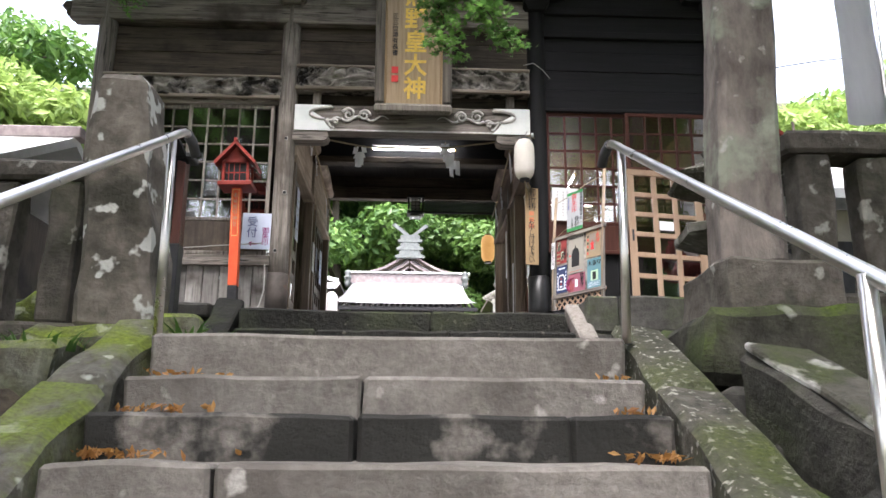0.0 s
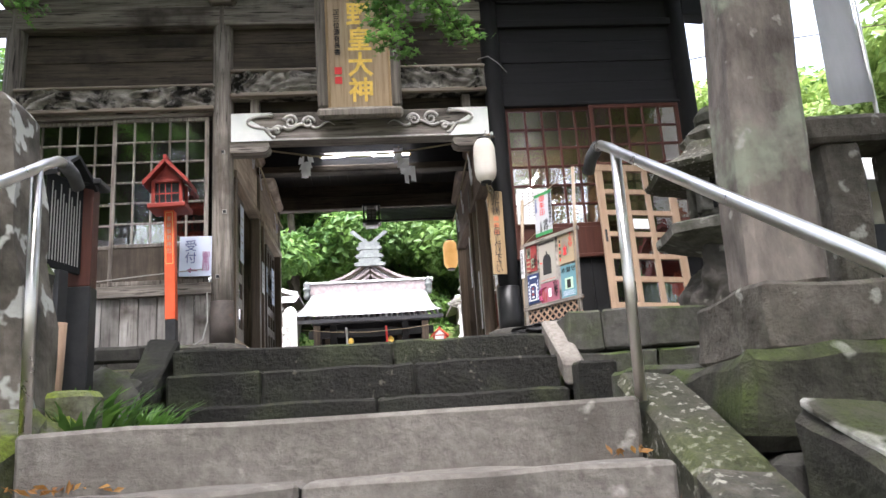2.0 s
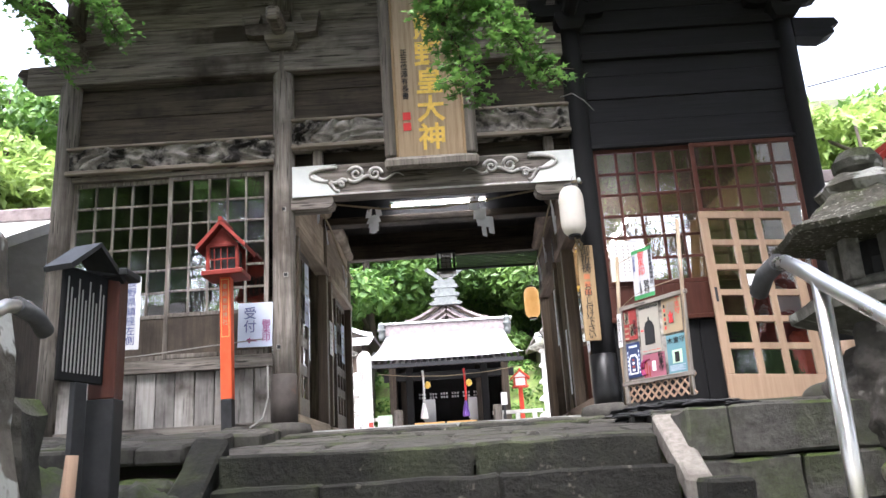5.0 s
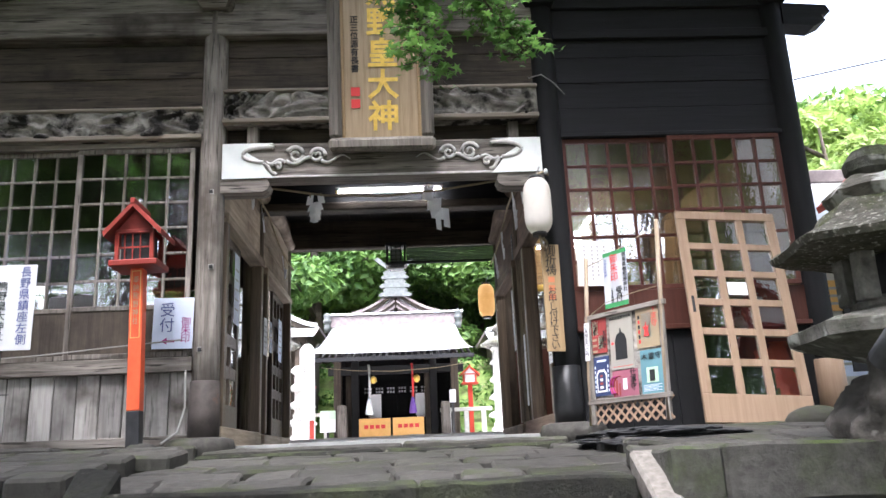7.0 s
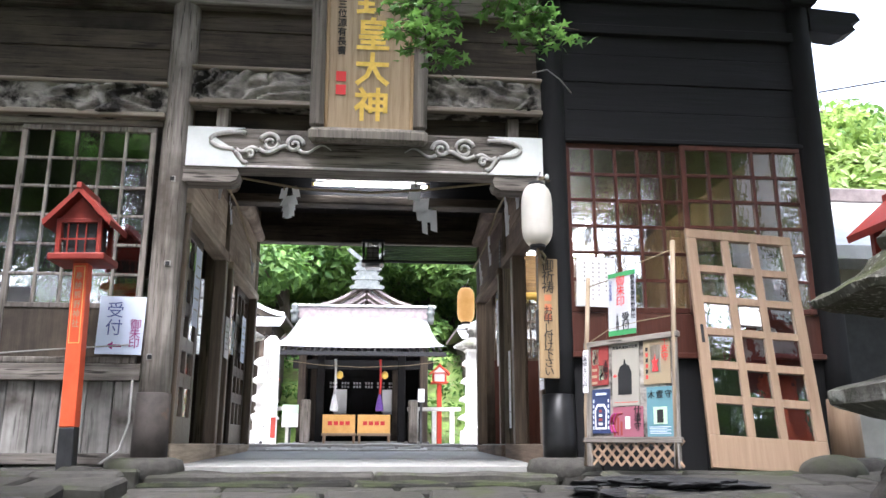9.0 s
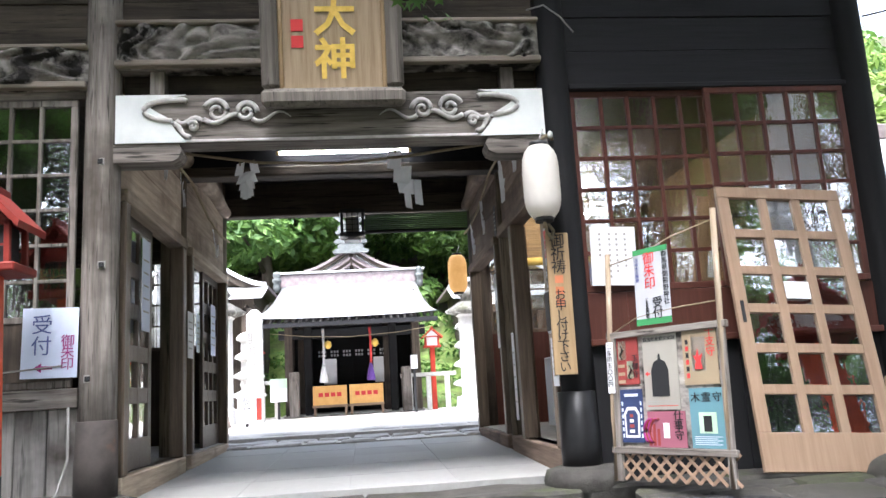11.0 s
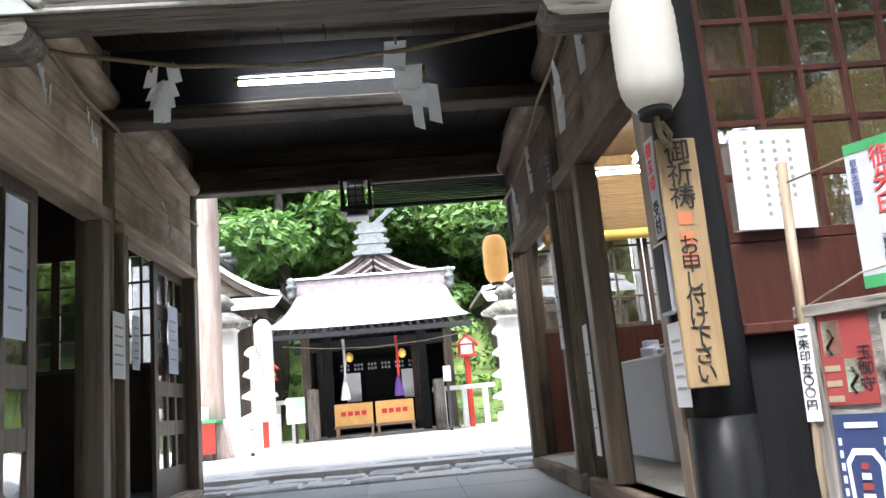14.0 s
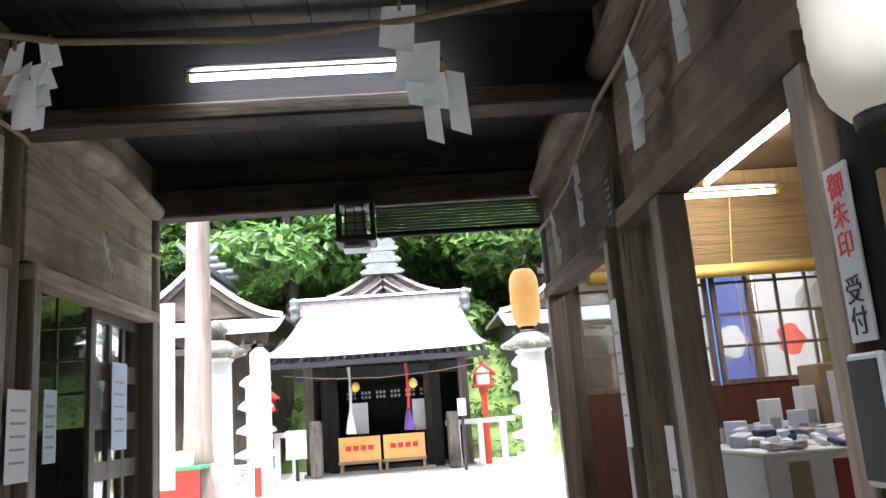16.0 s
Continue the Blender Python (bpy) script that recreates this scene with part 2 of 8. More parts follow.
GREY_A, GREY_B = (0.075, 0.063, 0.053), (0.30, 0.27, 0.24)
M = {
    "wood_x": wood("weathered_wood_x", GREY_A, GREY_B, "x", cracks=0.85, stain=(0.045, 0.036, 0.03)),
    # passage wood twice: lamp-lit left wall lighter, unlit right wall darker
    "lit_wood_y": wood("lit_weathered_wood_y", (0.25, 0.195, 0.145), (0.55, 0.455, 0.345), "y", stain=(0.17, 0.125, 0.09)),
    "umber_shade_y": wood("shaded_umber_passage_wood", (0.085, 0.058, 0.042), (0.24, 0.175, 0.13), "y", stain=(0.06, 0.04, 0.03)),
    "wood_z": wood("weathered_wood_z", GREY_A, GREY_B, "z", cracks=0.85, stain=(0.06, 0.05, 0.04)),
    "dark_x": wood("dark_wood_x", (0.030, 0.023, 0.017), (0.098, 0.078, 0.060), "x", cracks=0.8, stain=(0.018, 0.014, 0.012)),
    "dark_y": wood("dark_wood_y", (0.035, 0.028, 0.022), (0.095, 0.078, 0.062), "y", stain=(0.02, 0.016, 0.013)),
    "dark_z": wood("dark_wood_z", (0.040, 0.031, 0.024), (0.105, 0.083, 0.064), "z", stain=(0.022, 0.017, 0.014)),
    "board_z": wood("grey_boards", (0.19, 0.177, 0.165), (0.37, 0.35, 0.33), "z", cracks=0.6, stain=(0.045, 0.038, 0.032), stain_at=(0.46, 0.66), vary=0.3),
    "brown_z": wood("brown_door_wood", (0.08, 0.058, 0.042), (0.20, 0.152, 0.11), "z", rough=0.42),
    "doorbrown": wood("dark_door_wood", (0.06, 0.045, 0.036), (0.16, 0.125, 0.10), "z", rough=0.36),
    # black woods of the gate; on the hall they stand for shade
    "black_x": wood("black_stain_and_shade_wood_x", (0.006, 0.006, 0.007), (0.016, 0.016, 0.0185), "x", rough=0.8, bump=0.35),
    "black_y": wood("black_ceiling_and_shade_planks", (0.012, 0.010, 0.008), (0.035, 0.030, 0.025), "y", rough=0.75, bump=0.35),
    "black_z": wood("black_stain_and_shade_wood_z", (0.00322, 0.00322, 0.00393), (0.00858, 0.00858, 0.00963), "z", rough=0.8, bump=0.35),
    "redbrown": wood("red_brown_paint", (0.0545, 0.0156, 0.0104), (0.0877, 0.0302, 0.0198), "z", rough=0.5, bump=0.25),
    "pale_z": wood("pale_new_wood", (0.211, 0.139, 0.0894), (0.285, 0.201, 0.136), "z", rough=0.5, bump=0.15, vary=0.06),
    "pale_x": wood("pale_new_wood_x", (0.211, 0.139, 0.0894), (0.285, 0.201, 0.136), "x", rough=0.5, bump=0.15, vary=0.06),
    "sign_wood": wood("gold_brown_sign_wood", (0.243, 0.162, 0.081), (0.365, 0.259, 0.146), "z", rough=0.5, bump=0.15, vary=0.05),
    "plaqueframe": wood("grey_plaque_frame", (0.085, 0.075, 0.064), (0.20, 0.18, 0.155), "z", cracks=0.6),
    "plaque": wood("varnished_plaque_wood", (0.24, 0.17, 0.10), (0.42, 0.32, 0.21), "z", rough=0.42, bump=0.15, vary=0.04),
    "shop_ceiling": wood("brown_ceiling_boards", (0.075, 0.045, 0.022), (0.15, 0.095, 0.048), "y", rough=0.6, bump=0.2),
    # mossy stone, base colour lowered to hold the deep shadow beside the stairs
    "darkmoss": surface("shadow_dark_mossy_fieldstone", (0.024, 0.0224, 0.0184), (0.068, 0.064, 0.0544), scale=12, rough=0.95, bump=0.9, stain=(0.016, 0.016, 0.012), moss=(0.05, 0.07, 0.014), moss_at=(0.5, 0.66), relief=0.03),
    "frame_x": wood("pale_grey_frame_x", (0.17, 0.14, 0.111), (0.34, 0.293, 0.242), "x", bump=0.3),
    "frame_z": wood("pale_grey_frame_z", (0.17, 0.14, 0.111), (0.34, 0.293, 0.242), "z", bump=0.3),
    "bamboo": wood("dry_bamboo", (0.17, 0.125, 0.08), (0.29, 0.23, 0.165), "z", rough=0.45, bump=0.1),
    "carve": surface("carved_grey_wood", (0.05, 0.043, 0.036), (0.42, 0.39, 0.355), scale=9, stretch=(0.35, 1, 1), rough=0.85, bump=0.8, relief=0.03, stain=(0.012, 0.010, 0.009), stain_scale=4.5, stain_at=(0.47, 0.59)),
    "sheeting": surface("matte_black_sheeting", (0.012, 0.012, 0.013), (0.03, 0.03, 0.032), scale=9, rough=0.95, bump=0.8),
    "step": surface("grey_andesite_step", (0.116, 0.103, 0.0903), (0.219, 0.202, 0.181), scale=22, rough=0.85, bump=0.5, stain=(0.085, 0.075, 0.066), stain_scale=1.6, spots=(0.33, 0.31, 0.285), spot_scale=9, spot_at=(0.66, 0.74), relief=0.03),
    "stainedstep": surface("black_stained_step", (0.116, 0.103, 0.0903), (0.206, 0.189, 0.168), scale=22, rough=0.85, bump=0.5, stain=(0.018, 0.017, 0.015), stain_scale=2.2, stain_at=(0.38, 0.47), relief=0.03),
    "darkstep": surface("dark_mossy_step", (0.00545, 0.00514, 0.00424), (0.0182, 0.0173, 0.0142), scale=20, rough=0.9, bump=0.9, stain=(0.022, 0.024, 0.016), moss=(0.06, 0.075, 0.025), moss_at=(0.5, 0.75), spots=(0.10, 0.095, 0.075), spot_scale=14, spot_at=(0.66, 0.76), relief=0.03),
    "wallstone": surface("retaining_stone", (0.0317, 0.0299, 0.0265), (0.0864, 0.0832, 0.0749), scale=14, rough=0.9, bump=0.6, stain=(0.03, 0.031, 0.022), moss=(0.06, 0.085, 0.02), moss_at=(0.47, 0.6), relief=0.03),
    "mossstone": surface("mossy_kerb_stone", (0.0595, 0.0553, 0.0425), (0.17, 0.162, 0.14), scale=15, rough=0.95, bump=0.8, stain=(0.035, 0.036, 0.024), moss=(0.17, 0.22, 0.025), moss_at=(0.38, 0.54), spots=(0.42, 0.42, 0.38), spot_scale=7, spot_at=(0.64, 0.68), relief=0.03),
    "mossless": surface("lichen_kerb_stone", (0.036, 0.0333, 0.027), (0.117, 0.11, 0.09), scale=15, rough=0.95, bump=0.9, stain=(0.04, 0.045, 0.02), moss=(0.09, 0.11, 0.03), moss_at=(0.48, 0.68), spots=(0.30, 0.29, 0.25), spot_scale=34, spot_at=(0.58, 0.68), relief=0.03),
    "mossfoot": surface("mossy_footing", (0.025, 0.024, 0.018), (0.08, 0.075, 0.06), scale=14, rough=0.95, bump=0.9, stain=(0.014, 0.014, 0.01), moss=(0.08, 0.12, 0.014), moss_at=(0.42, 0.58), spots=(0.34, 0.34, 0.31), spot_scale=5, spot_at=(0.66, 0.70), relief=0.03),
    "lichentop": surface("lichen_crusted_stone", (0.05, 0.047, 0.037), (0.15, 0.14, 0.115), scale=13, rough=0.95, bump=0.9, stain=(0.03, 0.03, 0.022), spots=(0.44, 0.43, 0.40), spot_scale=5, spot_at=(0.5, 0.56), moss=(0.07, 0.09, 0.02), moss_at=(0.55, 0.7), relief=0.03),
    "lichen": surface("lichen_spotted_pillar", (0.06, 0.052, 0.043), (0.18, 0.158, 0.132), scale=9, rough=0.92, bump=0.7, stain=(0.035, 0.032, 0.024), stain_scale=2.4, spots=(0.40, 0.40, 0.37), spot_scale=6.5, spot_at=(0.585, 0.62), relief=0.03),
    "pillar_base": surface("dark_pillar_base", (0.05, 0.044, 0.037), (0.15, 0.132, 0.112), scale=12, rough=0.92, bump=0.9, stain=(0.028, 0.026, 0.02), stain_scale=2.0, spots=(0.30, 0.29, 0.26), spot_scale=9, spot_at=(0.64, 0.70), moss=(0.06, 0.08, 0.02), moss_at=(0.56, 0.72), relief=0.03),
    "pillar": surface("tall_stone_pillar", (0.062, 0.052, 0.046), (0.25, 0.215, 0.19), scale=8, stretch=(1, 1, 0.45), rough=0.9, bump=0.9, stain=(0.24, 0.255, 0.20), stain_scale=2.6, stain_at=(0.50, 0.60), spots=(0.36, 0.34, 0.31), spot_scale=11, spot_at=(0.66, 0.74), relief=0.03),
    "lantern_stone": surface("stone_lantern", (0.06, 0.058, 0.05), (0.19, 0.18, 0.16), scale=12, rough=0.92, bump=0.7, stain=(0.032, 0.034, 0.024), spots=(0.34, 0.34, 0.31), spot_scale=6, spot_at=(0.6, 0.66), moss=(0.07, 0.085, 0.025), moss_at=(0.5, 0.7), relief=0.03),
    "rock": surface("dark_boulder", (0.0425, 0.0382, 0.034), (0.128, 0.115, 0.102), scale=7, rough=0.92, bump=0.9, stain=(0.028, 0.026, 0.02), spots=(0.30, 0.29, 0.26), spot_scale=5, spot_at=(0.63, 0.7), relief=0.03),
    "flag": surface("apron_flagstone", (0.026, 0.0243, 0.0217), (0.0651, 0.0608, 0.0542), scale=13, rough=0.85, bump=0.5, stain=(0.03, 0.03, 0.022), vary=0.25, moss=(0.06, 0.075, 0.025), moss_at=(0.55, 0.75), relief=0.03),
    "tile": surface("passage_floor_tile", (0.242, 0.242, 0.235), (0.323, 0.323, 0.312), scale=18, rough=0.5, bump=0.15, vary=0.08, stain=(0.28, 0.28, 0.265)),
    "yard": surface("pale_yard_gravel", (0.42, 0.40, 0.37), (0.62, 0.60, 0.56), scale=40, rough=0.9, bump=0.5, stain=(0.36, 0.34, 0.31)),
    "yardflag": surface("yard_flagstone", (0.34, 0.33, 0.31), (0.50, 0.49, 0.46), scale=14, rough=0.85, bump=0.4, vary=0.2),
    "earth": surface("dark_earth", (0.03, 0.026, 0.02), (0.085, 0.07, 0.05), scale=16, rough=1.0, bump=0.9, moss=(0.07, 0.10, 0.025), moss_at=(0.45, 0.6), relief=0.03),
    "moss": surface("bright_moss", (0.07, 0.11, 0.014), (0.20, 0.26, 0.03), scale=38, rough=1.0, bump=1.0, stain=(0.05, 0.06, 0.02)),
    "white": surface("flaked_white_paint", (0.66, 0.69, 0.67), (0.78, 0.80, 0.78), scale=5, rough=0.7, bump=0.1, stain=(0.60, 0.63, 0.61)),
    "scroll": surface("worn_white_scroll", (0.40, 0.38, 0.36), (0.66, 0.65, 0.62), scale=20, rough=0.8, bump=0.2),
    "red": surface("vermilion_paint", (0.56, 0.075, 0.025), (0.68, 0.11, 0.04), scale=9, rough=0.5, bump=0.08),
    "darkred": surface("dull_red_paint", (0.17, 0.0187, 0.0127), (0.272, 0.0306, 0.0204), scale=9, rough=0.55, bump=0.15, stain=(0.15, 0.02, 0.014)),
    "black": surface("black_paint", (0.012, 0.012, 0.013), (0.03, 0.03, 0.032), scale=9, rough=0.5, bump=0.1),
    "sleeve": surface("grey_sheet_metal_sleeve", (0.0183, 0.0183, 0.019), (0.0333, 0.0333, 0.0343), scale=4, rough=0.38, bump=0.05, metal=0.6),
    "rust": surface("rusted_sleeve", (0.045, 0.038, 0.034), (0.095, 0.08, 0.072), scale=7, rough=0.7, bump=0.2, stain=(0.20, 0.085, 0.04), stain_at=(0.58, 0.7)),
    "steel": surface("brushed_stainless", (0.60, 0.575, 0.54), (0.72, 0.69, 0.65), scale=5, rough=0.30, bump=0.02, metal=1.0),
    "steel_dark": surface("dark_tape_grip", (0.05, 0.05, 0.052), (0.10, 0.10, 0.105), scale=20, rough=0.7, bump=0.2),
    "gold": surface("gold_leaf_letters", (0.55, 0.36, 0.07), (0.78, 0.54, 0.13), scale=16, rough=0.4, bump=0.1, metal=0.35),
    "ink": paper("black_ink", (0.02, 0.02, 0.022)),
    "blueink": paper("blue_ink", (0.10, 0.12, 0.30)),
    "redink": paper("red_ink", (0.62, 0.05, 0.05)),
    "violet": paper("violet_tassel", (0.13, 0.06, 0.28)),
    "crimson": surface("weathered_crimson_paint", (0.34, 0.028, 0.016), (0.46, 0.045, 0.022), scale=9, rough=0.55, bump=0.1),
    "purple": paper("purple_ink", (0.33, 0.03, 0.19)),
    "sheet": paper("white_paper", (0.70, 0.70, 0.72)),
    "flagcloth": thin_cloth("white_banner_cloth", (0.80, 0.80, 0.82)),
    "blueflag": thin_cloth("blue_banner_cloth", (0.13, 0.24, 0.66)),
    "shide": thin_cloth("white_folded_paper", (0.86, 0.87, 0.89)),
    "bluepaper": paper("pale_blue_notice", (0.60, 0.66, 0.80)),
    "rope": surface("old_straw_rope", (0.20, 0.16, 0.10), (0.36, 0.30, 0.2), scale=50, rough=0.95, bump=0.6),
    "wire": paper("pale_cable", (0.32, 0.31, 0.29)),
    "lamp_paper": thin_cloth("lantern_paper", (0.84, 0.81, 0.75)),
    "roof": surface("pale_sheet_metal_roof", (0.52, 0.53, 0.54), (0.66, 0.67, 0.68), scale=6, rough=0.45, bump=0.05, stain=(0.47, 0.48, 0.49)),
    "ridge": surface("pinkish_copper_trim", (0.13, 0.105, 0.105), (0.25, 0.21, 0.21), scale=8, rough=0.6, bump=0.2),
    "verdigris": surface("verdigris_finial", (0.065, 0.072, 0.07), (0.16, 0.172, 0.168), scale=8, rough=0.6, bump=0.2),
    "whitestone": surface("pale_granite", (0.48, 0.47, 0.45), (0.66, 0.65, 0.63), scale=24, rough=0.85, bump=0.3, stain=(0.38, 0.37, 0.35)),
    "trunk": surface("cedar_trunk", (0.16, 0.12, 0.10), (0.34, 0.27, 0.235), scale=9, stretch=(1, 1, 0.12), rough=0.95, bump=1.0),
    "bark": surface("dark_bark", (0.035, 0.028, 0.022), (0.10, 0.08, 0.062), scale=10, stretch=(1, 1, 0.2), rough=0.95, bump=1.0),
    "blind": surface("bamboo_blind", (0.11, 0.065, 0.025), (0.21, 0.13, 0.052), scale=60, stretch=(0.04, 1, 1), rough=0.7, bump=0.4),
    "fadedred": paper("faded_red_ink", (0.50, 0.17, 0.08)),
    "goldcloth": paper("gold_blind_hem", (0.62, 0.42, 0.10)),
    "greenblind": surface("green_mesh_blind", (0.035, 0.05, 0.04), (0.09, 0.12, 0.10), scale=60, stretch=(0.05, 1, 1), rough=0.8, bump=0.3),
    "plaster": surface("shaded_plaster", (0.45, 0.43, 0.39), (0.56, 0.54, 0.5), scale=5, rough=0.9, bump=0.1),
    "concrete": surface("concrete_floor", (0.26, 0.25, 0.23), (0.36, 0.35, 0.32), scale=8, rough=0.8, bump=0.15),
    "orange": surface("orange_notice", (0.62, 0.34, 0.10), (0.72, 0.42, 0.15), scale=7, rough=0.6, bump=0.05),
    "glass": glass_pane("window_glass"),
    "tube": glow("fluorescent_tube", (1.0, 0.98, 0.93), 9.0),
    "shop_tube": glow("shop_fluorescent_tube", (1.0, 0.96, 0.88), 9.0),
    "column_z": wood("brown_passage_column", (0.085, 0.066, 0.043), (0.225, 0.18, 0.125), "z", cracks=0.85, stain=(0.07, 0.07, 0.045)),
    "bank": surface("grassy_bank", (0.05, 0.09, 0.02), (0.14, 0.20, 0.05), scale=9, rough=1.0, bump=0.8, stain=(0.07, 0.06, 0.035)),
    "amber_z": wood("amber_wall_boards", (0.195, 0.116, 0.045), (0.3, 0.188, 0.0825), "z", rough=0.6, bump=0.2),
    "tan_stake": wood("bare_tan_stake", (0.20, 0.13, 0.09), (0.34, 0.23, 0.16), "z"),
    # white paper again, with the shade at the gate mixed into its colour
    "shaded_paper": paper("shaded_white_paper", (0.43, 0.44, 0.47)),
    "lamp_warm": lit_paper("lit_orange_lantern", (0.66, 0.40, 0.13), (0.82, 0.58, 0.26), (1.0, 0.50, 0.15), 0.085),
    "maple": leafy("maple_leaf", (0.055, 0.14, 0.032), (0.15, 0.285, 0.06), 1.5),
    "leaf": leafy("broad_leaf", (0.038, 0.095, 0.022), (0.13, 0.225, 0.045)),
    # leaf green brightened so the side trees look sunlit
    "leaf_light": leafy("sunlit_leaf", (0.13, 0.21, 0.045), (0.30, 0.40, 0.11)),
    "dryleaf": leafy("dry_leaf", (0.22, 0.09, 0.025), (0.45, 0.24, 0.07), 9.0),
    "grass": leafy("grass_blade", (0.035, 0.10, 0.018), (0.10, 0.20, 0.035), 2.0),
}


# ---- mesh helpers ----
ORG = {}


def thing(name, loc, label, category, group="", kind=""):
    e = new(name)
    e.location = loc
    e.empty_display_size = 0.1
    ORG[e] = Vector(loc)
    return tagged(e, label, category, group, kind)


def local(name, label, category, group="", kind=""):
    """An empty whose parts are built round its own origin and which is then posed."""
    e = new(name)
    ORG[e] = Vector((0, 0, 0))
    return tagged(e, label, category, group, kind)


def part(name, bm, material, parent=None, label="", smooth=False, raw=False):
    me = bpy.data.meshes.new(name)
    if parent is not None and not raw:
        bmesh.ops.translate(bm, vec=-ORG[parent], verts=bm.verts)
    if smooth:
        for f in bm.faces:
            f.smooth = True
    bm.to_mesh(me)
    bm.free()
    return attach(name, me, material, parent, label)


def attach(name, me, material, parent=None, label=""):
    if not me.materials:
        me.materials.append(M[material])
    ob = new(name, me)
    if parent is not None:
        ob.parent = parent
        ORG[ob] = ORG[parent]
    else:
        ORG[ob] = Vector((0, 0, 0))
    if label:
        ob["label"] = label
    return ob


def box(x0, x1, y0, y1, z0, z1, b=0.006, bm=None):
    t = bmesh.new()
    bmesh.ops.create_cube(t, size=1)
    for v in t.verts:
        v.co = Vector(((x0 + x1) / 2 + v.co.x * (x1 - x0), (y0 + y1) / 2 + v.co.y * (y1 - y0), (z0 + z1) / 2 + v.co.z * (z1 - z0)))
    if b:
        bmesh.ops.bevel(t, geom=t.edges[:], offset=min(b, 0.3 * min(abs(x1 - x0), abs(y1 - y0), abs(z1 - z0))), segments=1, affect='EDGES')
    return join(bm, t)


def join(bm, t):
    if bm is None:
        return t
    vs = {v: bm.verts.new(v.co) for v in t.verts}
    for f in t.faces:
        try:
            nf = bm.faces.new([vs[v] for v in f.verts])
            nf.smooth = f.smooth
        except ValueError:
            pass
    t.free()
    return bm


def rough_box(x0, x1, y0, y1, z0, z1, seed=0, amp=0.012, cuts=3, b=0.02, bm=None, taper=1.0):
    """A hewn stone: a bevelled block with uneven faces."""
    t = box(x0, x1, y0, y1, z0, z1, b)
    bmesh.ops.subdivide_edges(t, edges=[e for e in t.edges if e.calc_length() > 3 * b], cuts=cuts, use_grid_fill=True)
    cx, cy = (x0 + x1) / 2, (y0 + y1) / 2
    for v in t.verts:
        k = (v.co.z - z0) / max(1e-6, z1 - z0)
        s = 1 + (taper - 1) * k
        v.co.x, v.co.y = cx + (v.co.x - cx) * s, cy + (v.co.y - cy) * s
        p = v.co * 4.0 + Vector((seed * 3.7, seed * 1.3, seed * 2.9))
        v.co += amp * Vector((noise.noise(p), noise.noise(p + Vector((9, 0, 0))), noise.noise(p + Vector((0, 9, 0)))))
    return join(bm, t)


def boulder(cx, cy, cz, rx, ry, rz, seed, amp=0.18, flat=-0.75, sub=3):
    t = bmesh.new()
    bmesh.ops.create_icosphere(t, subdivisions=sub, radius=1)
    for v in t.verts:
        n = v.co.normalized()
        k = 1 + amp * noise.noise(n * 1.6 + Vector((seed, 2 * seed, 0))) + 0.4 * amp * noise.noise(n * 4.5 + Vector((0, seed, 0))) + 0.2 * amp * noise.noise(n * 11 + Vector((seed, 0, 0)))
        q = n * k
        q.z = max(q.z, flat)
        v.co = Vector((cx + q.x * rx, cy + q.y * ry, cz + q.z * rz))
    return t


def rod(points, r, sides=10, bm=None, caps=True):
    """A round bar along a list of points; r may be a list."""
    t = bmesh.new()
    pts = [Vector(p) for p in points]
    rs = r if isinstance(r, (list, tuple)) else [r] * len(pts)
    rings = []
    for i, p in enumerate(pts):
        d = (pts[min(i + 1, len(pts) - 1)] - pts[max(i - 1, 0)]).normalized()
        u = d.cross(Vector((0, 0, 1)))
        u = Vector((1, 0, 0)) if u.length < 1e-3 else u.normalized()
        w = d.cross(u)
        rings.append([t.verts.new(p + rs[i] * (math.cos(a) * u + math.sin(a) * w)) for a in (2 * math.pi * k / sides for k in range(sides))])
    for a, c in zip(rings, rings[1:]):
        for k in range(sides):
            f = t.faces.new((a[k], a[(k + 1) % sides], c[(k + 1) % sides], c[k]))
            f.smooth = True
    if caps:
        t.faces.new(rings[0][::-1])
        t.faces.new(rings[-1])
    bmesh.ops.recalc_face_normals(t, faces=t.faces)
    return join(bm, t)


def lathe(profile, cx, cy, sides=16, square=False, turn=0.0):
    """A turned shape from (radius, z) rows; square gives four sides."""
    t = bmesh.new()
    n = 4 if square else sides
    rings = []
    for r, z in profile:
        k = math.sqrt(2) if square else 1
        rings.append([t.verts.new((cx + r * k * math.cos(a), cy + r * k * math.sin(a), z)) for a in (2 * math.pi * (i + (0.5 if square else 0)) / n + turn for i in range(n))])
    for a, c in zip(rings, rings[1:]):
        for i in range(n):
            f = t.faces.new((a[i], a[(i + 1) % n], c[(i + 1) % n], c[i]))
            f.smooth = not square
    t.faces.new(rings[0][::-1])
    t.faces.new(rings[-1])
    bmesh.ops.recalc_face_normals(t, faces=t.faces)
    return t


def prism(outline, y0, y1, bm=None):
    """An outline in x and z, given thickness from y0 to y1."""
    t = bmesh.new()
    a = [t.verts.new((x, y0, z)) for x, z in outline]
    c = [t.verts.new((x, y1, z)) for x, z in outline]
    t.faces.new(a)
    t.faces.new(c[::-1])
    for i in range(len(a)):
        j = (i + 1) % len(a)
        t.faces.new((a[i], c[i], c[j], a[j]))
    bmesh.ops.recalc_face_normals(t, faces=t.faces)
    return join(bm, t)


